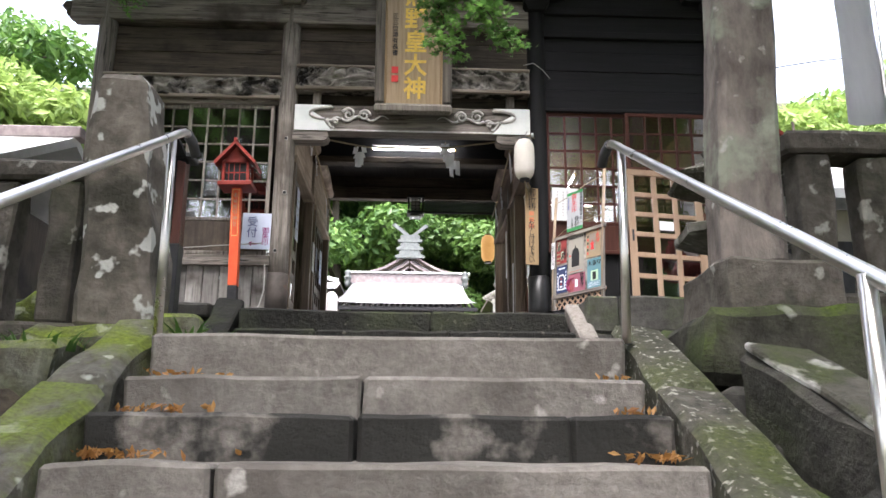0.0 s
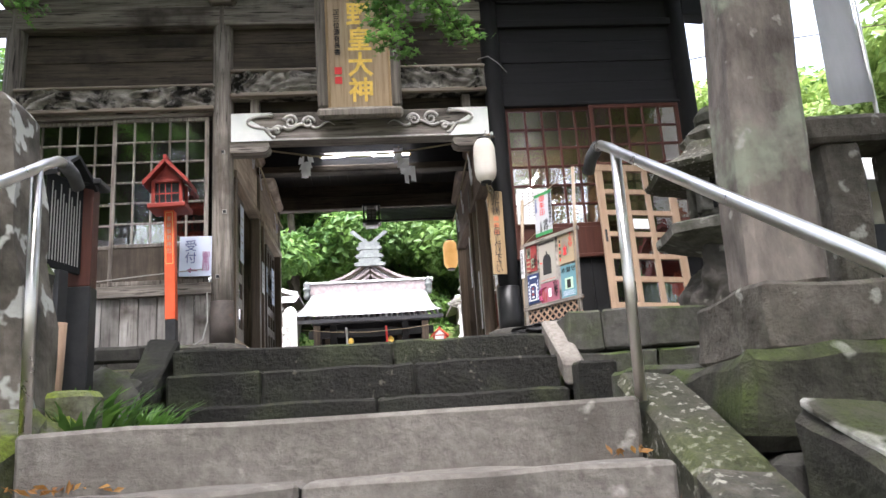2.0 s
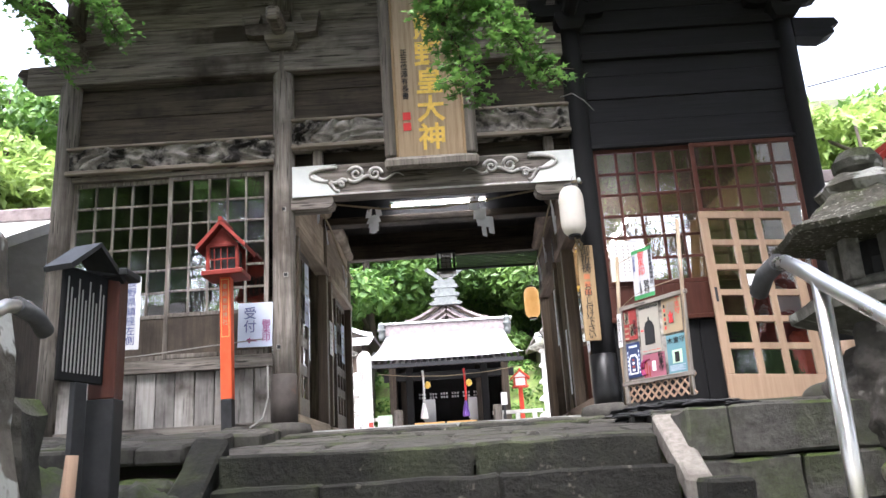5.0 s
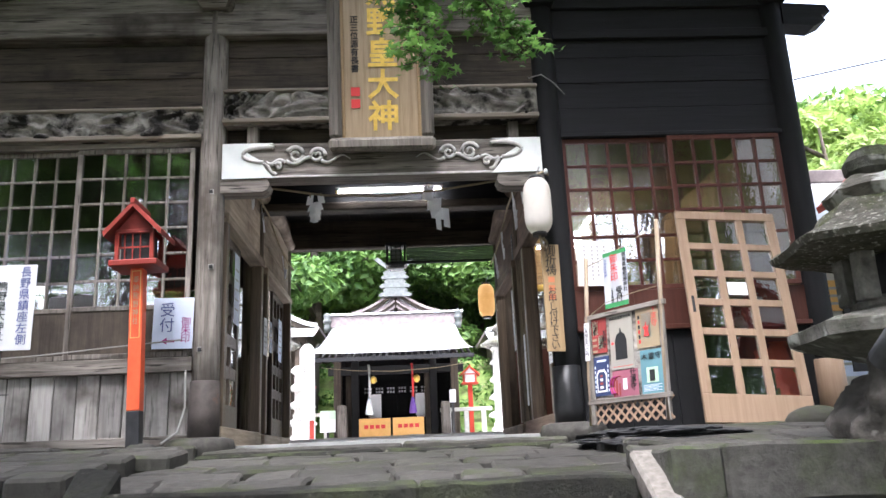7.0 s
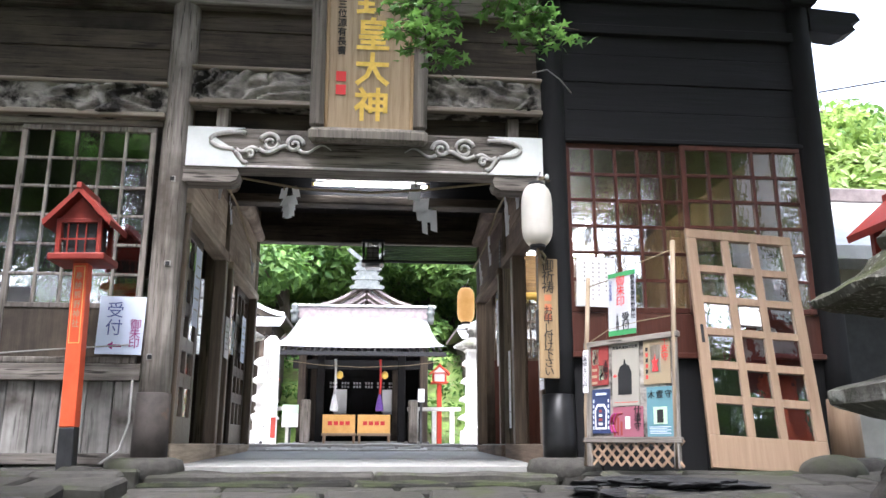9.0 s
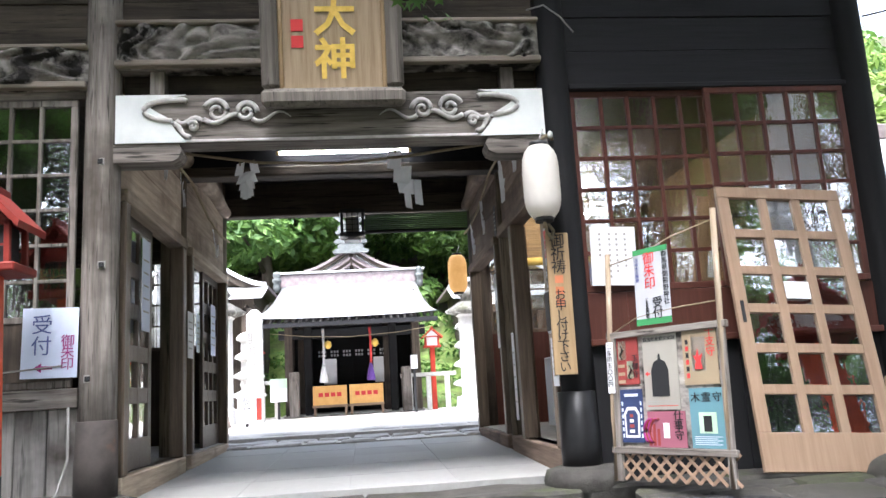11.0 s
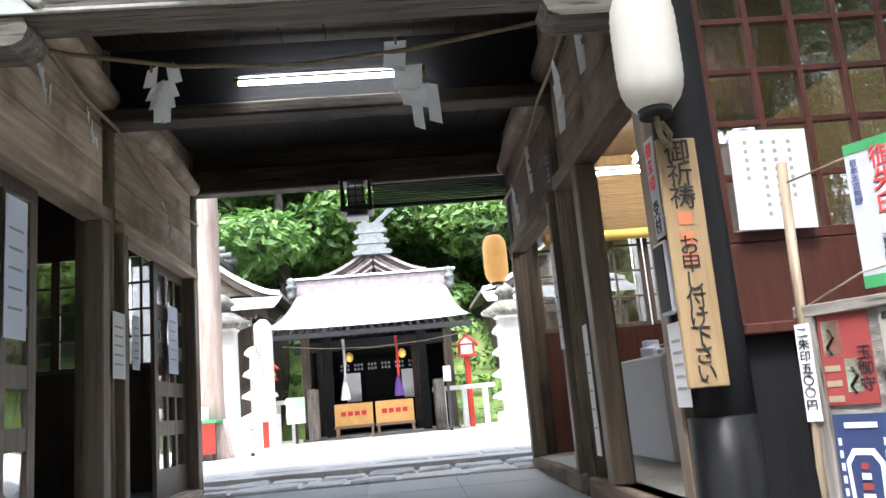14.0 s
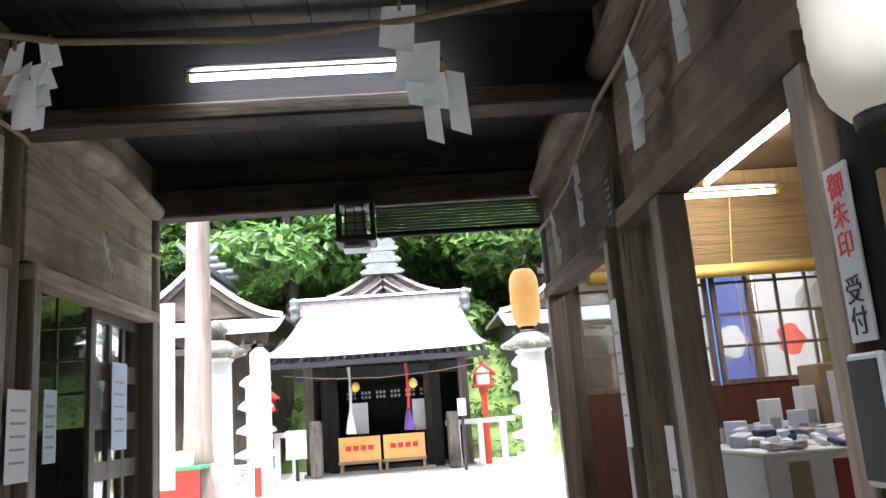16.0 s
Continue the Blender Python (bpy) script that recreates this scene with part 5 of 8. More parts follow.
def notice_board():
    p = local("notice_board", "bamboo and lattice notice board with charm posters before the window", "notice board")
    W, H = 0.80, 0.93
    part("backing", box(0.03, W - 0.03, 0.004, 0.02, 0.20, H - 0.02, 0), "carve", p, "grey lattice backing")
    for x, top in ((0.0, 1.48), (W - 0.02, 1.62)):
        part("bamboo_pole", rod([(x, -0.01, 0.0), (x, -0.01, 0.4), (x + 0.005, -0.01, 0.9), (x - 0.01, 0.03, top)], 0.017, 9), "bamboo", p)
    for z in (0.20, H):
        part("frame_rail", box(-0.02, W + 0.02, -0.02, 0.012, z - 0.03, z + 0.012, 0.004), "wood_x", p)
    for x in (0.01, W - 0.04):
        part("frame_stile", box(x, x + 0.04, -0.018, 0.012, 0.0, H, 0.004), "wood_z", p)
    for k in range(9):
        for s in (-1, 1):
            t = box(-0.013, 0.013, -0.004 + 0.004 * s, 0.0 + 0.004 * s, -0.16, 0.16, 0.002)
            ob = part("lattice_slat", t, "tan_stake", p)
            ob.matrix_basis = pose(0.06 + 0.085 * k, 0, 0.10, 0, 45 * s, 0) @ Matrix.Scale(0.78, 4)
    # posters, with their printing as flat shapes
    a = poster(p, 0.045, 0.60, 0.165, 0.30, "poster_red", label="red charm poster")
    poster(a, 0.06, 0.76, 0.06, 0.12, "palegreen", "print")
    poster(a, 0.12, 0.64, 0.05, 0.11, "palegreen", "print")
    for x, z in ((0.083, 0.80), (0.142, 0.67)):
        part("tassel_print", rod([(x, -0.007, z + 0.05), (x + 0.012, -0.007, z + 0.02), (x - 0.01, -0.007, z - 0.01), (x + 0.004, -0.007, z - 0.035)], 0.005, 5), "ink", a)
    for k in range(3):
        poster(a, 0.055, 0.61 + 0.05 * k, 0.05, 0.02, "poster_sand", "text_line").location = (0, -0.002, 0)
    letters("玉御守", "ink", a, Matrix.Translation((0.185, -0.007, 0.79)) @ FACE, 0.05)
    a = poster(p, 0.245, 0.44, 0.24, 0.47, "poster_cream", label="cream poster with a black bell")
    t = prism([(0.30, 0.52), (0.42, 0.52), (0.42, 0.68), (0.40, 0.73), (0.37, 0.745), (0.365, 0.78), (0.355, 0.78), (0.35, 0.745), (0.32, 0.73), (0.30, 0.68)], -0.0075, -0.0055)
    part("bell_print", t, "ink", a)
    letters("群馬県重要文化財", "ink", a, Matrix.Translation((0.252, -0.007, 0.862)) @ FACE, 0.028, vertical=False)
    t = prism([(0.255, 0.66), (0.275, 0.675), (0.275, 0.665), (0.29, 0.665), (0.29, 0.655), (0.275, 0.655), (0.275, 0.645)], -0.0075, -0.0055)
    part("arrow_print", t, "redink", a)
    for k in range(3):
        poster(a, 0.26, 0.46 + 0.014 * k, 0.21, 0.005, "redink" if k == 0 else "wire", "text_line")
    a = poster(p, 0.525, 0.58, 0.22, 0.35, "poster_sand", label="sand coloured poster")
    poster(a, 0.58, 0.66, 0.09, 0.2, "poster_cream", "print")
    t = prism([(0.60, 0.67), (0.65, 0.67), (0.64, 0.72), (0.655, 0.76), (0.63, 0.745), (0.625, 0.79), (0.61, 0.745), (0.59, 0.755), (0.61, 0.72)], -0.009, -0.0075)
    part("figure_print", t, "redink", a)
    for k in range(6):
        poster(a, 0.545, 0.62 + 0.04 * k, 0.018, 0.028, "ink" if k % 2 else "redink", "text_mark").location = (0, -0.002, 0)
    poster(a, 0.53, 0.90, 0.1, 0.02, "palegreen", "print").location = (0, -0.002, 0)
    letters("干支守", "redink", a, Matrix.Translation((0.705, -0.007, 0.92)) @ FACE, 0.06)
    a = poster(p, 0.055, 0.24, 0.165, 0.33, "poster_navy", label="navy poster with a charm pouch")
    part("pouch_print", prism([(0.085, 0.27), (0.19, 0.27), (0.195, 0.42), (0.17, 0.46), (0.105, 0.46), (0.08, 0.42)], -0.0075, -0.0055), "sheet", a)
    part("pouch_print", prism([(0.098, 0.285), (0.178, 0.285), (0.182, 0.41), (0.162, 0.44), (0.112, 0.44), (0.093, 0.41)], -0.009, -0.0075), "poster_navy", a)
    for sx in (0.064, 0.202):
        for k in range(6):
            poster(a, sx, 0.27 + 0.04 * k, 0.01, 0.024, "bluepaper", "text_mark").location = (0, -0.002, 0)
    for k in range(4):
        poster(a, 0.12 + 0.002 * k, 0.30 + 0.032 * k, 0.035 - 0.004 * k, 0.02, "poster_red" if k % 2 else "sheet", "text_mark").location = (0, -0.007, 0)
    poster(a, 0.09, 0.525, 0.10, 0.018, "bluepaper", "text_line").location = (0, -0.003, 0)
    a = poster(p, 0.25, 0.215, 0.26, 0.215, "poster_pink", label="pink work charm poster")
    for k in range(4):
        part("swirl_print", rod([(0.27 + 0.015 * k + 0.05 * math.cos(q), -0.006, 0.31 + 0.075 * math.sin(q)) for q in [1.2 + 0.3 * j for j in range(11)]], 0.006, 5), "poster_red" if k % 2 else "purple", a)
    poster(a, 0.36, 0.27, 0.04, 0.09, "sheet", "print").location = (0, -0.003, 0)
    letters("仕事守", "ink", a, Matrix.Translation((0.465, -0.007, 0.43)) @ FACE, 0.065, pitch=0.9)
    for k in range(3):
        poster(a, 0.255 + 0.03 * k, 0.225, 0.018, 0.16 - 0.03 * k, "poster_red", "print").location = (0, -0.002, 0)
    a = poster(p, 0.545, 0.215, 0.22, 0.345, "poster_aqua", label="aqua wood spirit charm poster")
    letters("木霊守", "ink", a, Matrix.Translation((0.55, -0.007, 0.485)) @ FACE, 0.06, vertical=False, pitch=1.15)
    poster(a, 0.60, 0.30, 0.11, 0.12, "palegreen", "print").location = (0, -0.003, 0)
    poster(a, 0.63, 0.31, 0.05, 0.09, "ink", "print").location = (0, -0.005, 0)
    for k in range(5):
        poster(a, 0.565, 0.235 + 0.011 * k, 0.17 - 0.03 * (k % 2), 0.004, "bluepaper", "text_line").location = (0, -0.002, 0)
    a = poster(p, -0.015, 0.55, 0.05, 0.33, "sheet", "price_strip", "white price strip")
    a.location = (0, -0.022, 0)
    letters("二朱印五〇〇円", "ink", a, Matrix.Translation((0.01, -0.007, 0.87)) @ FACE, 0.04)
    for pt in [(0.0, 1.36), ]:
        part("cord", rod([(-0.005, 0.02, 1.40), (0.25, 0.0, 1.42), (0.50, 0.0, 1.50), (0.75, 0.02, 1.55)], 0.004, 5), "rope", p)
        part("cord", rod([(0.0, 0.0, 0.93), (0.22, -0.01, 1.02), (0.5, -0.01, 1.05), (0.8, 0.0, 1.06)], 0.004, 5), "rope", p)
    s_ = part("hanging_notice", box(0.225, 0.475, -0.012, -0.008, 0.965, 1.455, 0), "shaded_paper", p, "white seal office notice with green edges")
    t = poster(s_, 0.225, 1.42, 0.25, 0.035, "green", "edge_band")
    t.location = (0, -0.009, 0)
    t = poster(s_, 0.225, 0.965, 0.25, 0.04, "green", "edge_band")
    t.location = (0, -0.009, 0)
    letters("御朱印", "redink", s_, Matrix.Translation((0.34, -0.0145, 1.425)) @ FACE, 0.085, pitch=0.95)
    letters("受付", "ink", s_, Matrix.Translation((0.385, -0.0145, 1.13)) @ FACE, 0.075, pitch=0.9)
    letters("群馬県側熊野神社", "ink", s_, Matrix.Translation((0.452, -0.0145, 1.42)) @ FACE, 0.042)
    letters("日本太古熊野", "blueink", s_, Matrix.Translation((0.25, -0.0145, 1.40)) @ FACE, 0.026)
    letters("こちらの門内で", "ink", s_, Matrix.Translation((0.31, -0.0145, 1.13)) @ FACE, 0.026, pitch=0.75)
    put(p, pose(1.60, 9.49, 1.05, -3, 0, -59) @ Matrix.Diagonal((1, 1, 0.925, 1)))
    mt_ = thing("ground_sheet_mat", (2.0, 9.0, 0.95), "crumpled dark sheeting on the ground under the notice board", "mat")
    part("sheeting", boulder(2.0, 8.95, 0.92, 0.62, 0.42, 0.085, 8.8, 0.42, -0.75, 5), "sheeting", mt_)


notice_board()


def window_sheet():
    p = local("paper_notice", "white handwritten notice in a plastic sleeve on the window", "notice")
    leaf = part("sheet", box(0, 0.32, 0, 0.003, 0, 0.41, 0), "sheet", p)
    for x, n_, mt in ((0.05, 5, "wire"), (0.12, 9, "wire"), (0.17, 8, "wire"), (0.23, 7, "wire")):
        for k in range(n_):
            part("text_mark", box(x + 0.008, x + 0.022, -0.002, 0, 0.35 - 0.037 * k, 0.366 - 0.037 * k, 0), mt, leaf)
    put(p, pose(1.70, 9.985, 2.28, 0, 2, 0))


window_sheet()


def reception_notice():
    p = local("paper_notice", "pale blue reception notice with red arrow beside the window", "notice")
    part("sheet", box(0, 0.34, 0, 0.004, 0, 0.44, 0.0), "bluepaper", p)
    letters("受付", "blueink", p, Matrix.Translation((0.12, -0.003, 0.40)) @ FACE, 0.13)
    letters("御朱印", "purple", p, Matrix.Translation((0.28, -0.003, 0.26)) @ FACE, 0.085, pitch=0.85)
    part("arrow", prism([(0.08, 0.065), (0.125, 0.095), (0.125, 0.075), (0.19, 0.075), (0.19, 0.055), (0.125, 0.055), (0.125, 0.035)], -0.003, -0.001), "purple", p)
    put(p, pose(-2.0, 9.965, 1.85, 0, 0.8, 0))


reception_notice()


def place_notice():
    p = local("standing_notice", "white upright notice on a thin dark stake before the boards", "sign")
    part("board", box(0, 0.47, 0, 0.012, 0, 0.68, 0.003), "sheet", p)
    letters("長野県鎮座左側", "blueink", p, Matrix.Translation((0.39, -0.003, 0.665)) @ FACE, 0.088)
    letters("熊野皇大神社", "ink", p, Matrix.Translation((0.22, -0.003, 0.55)) @ FACE, 0.078)
    for k in range(8):
        part("text_mark", box(0.06, 0.085, -0.002, 0, 0.44 - 0.04 * k, 0.465 - 0.04 * k, 0), "wire", p)
    part("stake", box(0.2, 0.24, 0.012, 0.04, -0.92, 0.3, 0.004), "black", p)
    part("nail", box(0.24, 0.33, 0.02, 0.026, -0.34, -0.333, 0), "black", p)
    put(p, pose(-3.22, 9.42, 1.80, 0, 0, 0))


place_notice()


def red_lantern(name, x, y, z0, post_h, s, mat_n, post_mat, label, lattice_mat="darkred", text=None, band=None):
    """A roofed wooden lantern on a square post; heights in metres."""
    p = thing(name, (x, y, z0), label, "lantern post")
    hw = 0.063 * s
    b = 0.30 * post_h / 1.4 if band is None else band
    if b:
        part("post_foot", box(x - hw, x + hw, y - hw, y + hw, z0, z0 + b, 0.006), "black", p, "black painted foot")
    part("post", box(x - hw, x + hw, y - hw, y + hw, z0 + b, z0 + post_h, 0.006), post_mat, p)
    zt = z0 + post_h
    part("tray", box(x - 0.235 * s, x + 0.235 * s, y - 0.2 * s, y + 0.2 * s, zt, zt + 0.05 * s, 0.008), mat_n, p)
    hb = 0.17 * s
    for sx in (-1, 1):
        for sy in (-1, 1):
            part("corner_post", box(x + sx * hb - 0.02 * s, x + sx * hb + 0.02 * s, y + sy * hb * 0.85 - 0.02 * s, y + sy * hb * 0.85 + 0.02 * s, zt + 0.05 * s, zt + 0.29 * s, 0.004), mat_n, p)
    for sy in (-1, 1):
        for k in range(3):
            part("lattice_bar", box(x - hb + 0.02 * s + 0.075 * s * k + 0.05 * s, x - hb + 0.03 * s + 0.075 * s * k + 0.05 * s, y + sy * hb * 0.85 - 0.006, y + sy * hb * 0.85 + 0.006, zt + 0.05 * s, zt + 0.29 * s, 0), lattice_mat, p)
        part("lattice_bar", box(x - hb, x + hb, y + sy * hb * 0.85 - 0.005, y + sy * hb * 0.85 + 0.005, zt + 0.15 * s, zt + 0.162 * s, 0), lattice_mat, p)
        part("top_rail", box(x - hb - 0.02 * s, x + hb + 0.02 * s, y + sy * hb * 0.85 - 0.02 * s, y + sy * hb * 0.85 + 0.02 * s, zt + 0.27 * s, zt + 0.30 * s, 0.003), mat_n, p)
        part("gable", prism([(x - hb, zt + 0.30 * s), (x + hb, zt + 0.30 * s), (x, zt + 0.46 * s)], y + sy * hb * 0.85 - 0.01, y + sy * hb * 0.85 + 0.01), lattice_mat, p)
    # lettered lantern: a black box stands for its dark see-through inside
    part("light_box", box(x - hb + 0.03 * s, x + hb - 0.03 * s, y - hb * 0.7, y + hb * 0.7, zt + 0.055 * s, zt + 0.28 * s, 0), "ink" if text else "sheet", p)
    for sx in (-1, 1):
        o = [(x, zt + 0.52 * s), (x, zt + 0.475 * s), (x + sx * 0.275 * s, zt + 0.235 * s), (x + sx * 0.285 * s, zt + 0.275 * s)]
        part("roof_slope", prism(o, y - 0.24 * s, y + 0.24 * s), mat_n, p)
    part("ridge", box(x - 0.022 * s, x + 0.022 * s, y - 0.25 * s, y + 0.25 * s, zt + 0.50 * s, zt + 0.545 * s, 0.005), mat_n, p)
    if text:
        part("name_strip", box(x - 0.045, x + 0.045, y - hw - 0.004, y - hw, zt - 0.56, zt - 0.02, 0), "orange", p, "orange bordered strip")
        part("name_strip", box(x - 0.038, x + 0.038, y - hw - 0.006, y - hw - 0.0035, zt - 0.553, zt - 0.027, 0), "red", p)
        letters(text, "poster_sand", p, facing(x, y - hw - 0.008, zt - 0.06, p), 0.06, pitch=1.1)
    return p


rl = red_lantern("votive_lantern", -1.925, 9.45, 1.0, 1.42, 1.0, "darkred", "red", "red wooden votive lantern on a vermilion post with black foot", "darkred", "奉納熊野神社")
rl.rotation_euler = (0, radians(-1.6), 0)
rl.scale = (0.8, 0.8, 1.0)
fs = thing("footing_stone", (-1.85, 9.45, 0.9), "rounded grey footing stone under the red post", "stone")
part("stone", boulder(-1.86, 9.44, 0.96, 0.16, 0.15, 0.10, 3.3), "flag", fs, "", True)


def stone_lantern():
    p = thing("stone_lantern", (2.85, 7.5, 0.6), "old mossy stone lantern on a rough boulder", "stone lantern")
    x, y = 2.92, 7.45
    part("base_boulder", boulder(x + 0.05, y, 0.88, 0.44, 0.36, 0.50, 5.1, 0.34, -0.9, 5), "rock", p, "rough standing boulder", True)
    def worn(profile, sides, amp, name, turn=0.0, mat_n="lantern_stone"):
        t = lathe(profile, x, y, sides)
        bmesh.ops.rotate(t, verts=t.verts[:], cent=(x, y, 0), matrix=Matrix.Rotation(turn, 3, "Z"))
        bmesh.ops.subdivide_edges(t, edges=t.edges[:], cuts=3, use_grid_fill=True)
        for v in t.verts:
            v.co += amp * noise.noise_vector(v.co * 7) + 0.4 * amp * noise.noise_vector(v.co * 21)
        for f in t.faces:
            f.smooth = False
        part(name, t, mat_n, p)

    worn([(0.24, 1.28), (0.42, 1.33), (0.60, 1.40), (0.61, 1.47), (0.40, 1.53), (0.26, 1.55)], 6, 0.014, "middle_slab", 0.4)
    worn([(0.22, 1.54), (0.25, 1.57), (0.25, 1.60), (0.20, 1.63)], 6, 0.008, "fire_box_foot", 0.4)
    for k in range(6):
        a = 0.4 + math.pi / 3 * k
        c, q = 0.235 * math.cos(a), 0.235 * math.sin(a)
        part("fire_box_post", rough_box(x + c - 0.05, x + c + 0.05, y + q - 0.05, y + q + 0.05, 1.60, 1.89, seed=k, amp=0.008, cuts=2, b=0.01), "lantern_stone", p)
    # black filling that stands for the shade in the hollow fire box
    worn([(0.10, 1.60), (0.12, 1.75), (0.10, 1.88)], 8, 0.01, "fire_core", 0.0, "black")
    worn([(0.28, 1.87), (0.46, 1.885), (0.63, 1.90), (0.65, 1.94), (0.55, 1.985), (0.42, 2.05), (0.33, 2.15), (0.24, 2.20)], 6, 0.014, "roof", 0.4, "mossless")
    worn([(0.26, 2.17), (0.30, 2.23), (0.22, 2.30), (0.16, 2.33)], 9, 0.022, "finial_base", 0.0, "lichentop")
    worn([(0.10, 2.31), (0.155, 2.37), (0.16, 2.43), (0.11, 2.50), (0.03, 2.53)], 12, 0.008, "finial")


stone_lantern()



# ---- beside the stairs ----
def handrail(s):
    x = 0.97 if s > 0 else -1.02
    y, zt = (4.17, 0.945) if s > 0 else (4.20, 0.965)
    p = thing("handrail", (x, y, 0.1), "shiny stainless steel handrail along the stone stairs", "handrail", "stair handrails")
    dx = 0.02 * s
    slope = 0.545
    top = [(x, y + 0.26, zt + 0.10), (x, y + 0.16, zt + 0.085), (x, y + 0.05, zt + 0.03)]
    run = [(x + dx * k * 0.4, y - 0.5 * k, zt + 0.0 - slope * 0.5 * k) for k in range(9)]
    part("rail", rod(top + run, 0.019, 12), "steel", p)
    part("grip_end", rod([(x, y + 0.36, zt + 0.05), (x, y + 0.30, zt + 0.085), (x, y + 0.2, zt + 0.095)], 0.025, 10), "steel_dark", p, "dark taped rail end")
    part("post", rod([(x - 0.02 * s, y - 0.02, 0.07), (x, y, zt - 0.0)], 0.019, 12), "steel", p)
    y2 = y - 1.72
    part("post", rod([(x + dx, y2, -0.68), (x + dx, y2, zt - slope * 1.72)], 0.019, 12), "steel", p)
    y3 = y - 3.3
    part("post", rod([(x + dx, y3, -1.6), (x + dx, y3, zt - slope * 3.3)], 0.019, 12), "steel", p)


handrail(1)
handrail(-1)
st = thing("post_footing", (1.3, 5.75, 0.05), "squared dark footing stones beside the landing", "stone")
part("stone", rough_box(1.40, 1.80, 5.6, 6.0, 0.0, 0.30, seed=31, amp=0.02), "wallstone", st)

pr = thing("stone_pillar", (1.55, 4.3, 0.1), "tall tapering stone gate pillar on a squared base", "stone pillar", "stone pillars")
t = rough_box(1.405, 1.695, 4.18, 4.42, 0.42, 1.86, seed=11, amp=0.02, cuts=9, b=0.03, taper=0.95)
for v in t.verts:
    v.co.x += 0.045 * (v.co.z - 0.43)
    if v.co.z > 1.75:
        v.co.z += 0.3 * min(0.3, v.co.x - 1.50)
part("shaft", t, "pillar", pr)
part("base_block", rough_box(1.36, 1.84, 4.03, 4.62, 0.20, 0.425, seed=12, amp=0.022, cuts=9, b=0.015), "pillar_base", pr)
part("footing", rough_box(1.22, 2.3, 3.95, 4.7, -0.12, 0.20, seed=13, amp=0.05, cuts=10, b=0.04), "mossfoot", pr, "moss-covered footing stone")
pl = thing("stone_pillar", (-1.28, 4.45, 0.1), "squat stone gate pillar mottled with pale lichen", "stone pillar", "stone pillars")
t = rough_box(-1.47, -1.12, 4.40, 4.80, 0.12, 1.39, seed=15, amp=0.03, cuts=9, b=0.04, taper=0.72)
for v in t.verts:
    v.co.x -= 0.06 * (v.co.z - 0.12)
part("shaft", t, "lichen", pl)
part("footing", rough_box(-1.62, -1.0, 4.3, 4.9, -0.1, 0.15, seed=16, amp=0.05, cuts=5, b=0.05), "mossstone", pl)


def stone_fence(x0, x1, y, z0, zt, n, mat_n, label, lean=0.0):
    p = thing("stone_fence", ((x0 + x1) / 2, y, z0), label, "fence", "stone fences")
    part("rail", rough_box(min(x0, x1), max(x0, x1), y - 0.1, y + 0.14, zt - 0.11, zt, seed=x0, amp=0.025, cuts=9, b=0.02), mat_n, p)
    part("base_course", rough_box(min(x0, x1), max(x0, x1), y - 0.14, y + 0.18, z0 - 0.2, z0, seed=x1, amp=0.03, cuts=9, b=0.02), mat_n, p)
    for k in range(n):
        x = x0 + (x1 - x0) * (k + 0.5) / n
        part("post", rough_box(x - 0.08, x + 0.08, y - 0.07, y + 0.09, z0, zt - 0.11, seed=k * 3 + x0, amp=0.025, cuts=5, b=0.015), mat_n, p)


stone_fence(1.86, 4.6, 4.55, 0.36, 1.17, 9, "pillar_base", "lichen-spotted stone balustrade behind the tall pillar")
stone_fence(-1.52, -4.4, 4.75, 0.2, 1.02, 9, "pillar_base", "dark stone balustrade overgrown at its foot")
for i, (x, y, z, rx, ry, rz, mt, lab) in enumerate(((1.75, 3.75, -0.40, 0.40, 0.30, 0.24, "darkmoss", "dark fieldstone beside the stairs"), (1.75, 3.1, -0.62, 0.5, 0.4, 0.3, "darkmoss", "mossy fieldstone beside the stairs"), (1.45, 2.7, -0.85, 0.28, 0.4, 0.25, "darkmoss", "dark fieldstone beside the stairs"),
                                                     (2.3, 3.7, -0.25, 0.45, 0.4, 0.28, "darkmoss", "dark fieldstone beside the stairs"), (1.9, 2.2, -1.1, 0.45, 0.5, 0.3, "darkmoss", "mossy fieldstone beside the stairs"), (2.6, 2.9, -0.6, 0.5, 0.5, 0.4, "darkmoss", "dark fieldstone beside the stairs"),
                                                     (-1.45, 3.2, -0.55, 0.22, 0.35, 0.2, "mossstone", "mossy stone beside the stairs"), (-1.95, 3.6, -0.3, 0.3, 0.35, 0.2, "wallstone", "dark stone beside the stairs"), (-1.6, 2.4, -1.0, 0.4, 0.45, 0.3, "mossstone", "mossy stone beside the stairs"),
                                                     (-1.9, 5.4, 0.2, 0.3, 0.25, 0.3, "mossstone", "mossy stone behind the lichen pillar"), (3.3, 9.3, 1.0, 0.24, 0.18, 0.13, "flag", "smooth round stone before the leaning door"), (3.1, 7.2, 0.45, 0.5, 0.3, 0.3, "mossstone", "mossy stone below the lantern"))):
    r = thing("fieldstone", (x, y, z), lab, "rock")
    part("stone", boulder(x, y, z, rx, ry, rz, i * 1.7 + 0.4, 0.28 if i != 10 else 0.05, -0.9, 4), mt, r, "", True)
us = thing("slab_stone", (1.5, 3.45, -0.3), "squared stone with a pale lichen-crusted top beside the stairs", "rock")
t = rough_box(1.30, 1.56, 3.05, 3.86, -0.9, 0.0, seed=48, amp=0.03, cuts=9, b=0.03)
for v in t.verts:
    v.co.z += 0.02 + 0.50 * (v.co.y - 3.86) * (1 if v.co.z > -0.5 else 0)
    v.co.x += 0.20 * (3.86 - v.co.y)
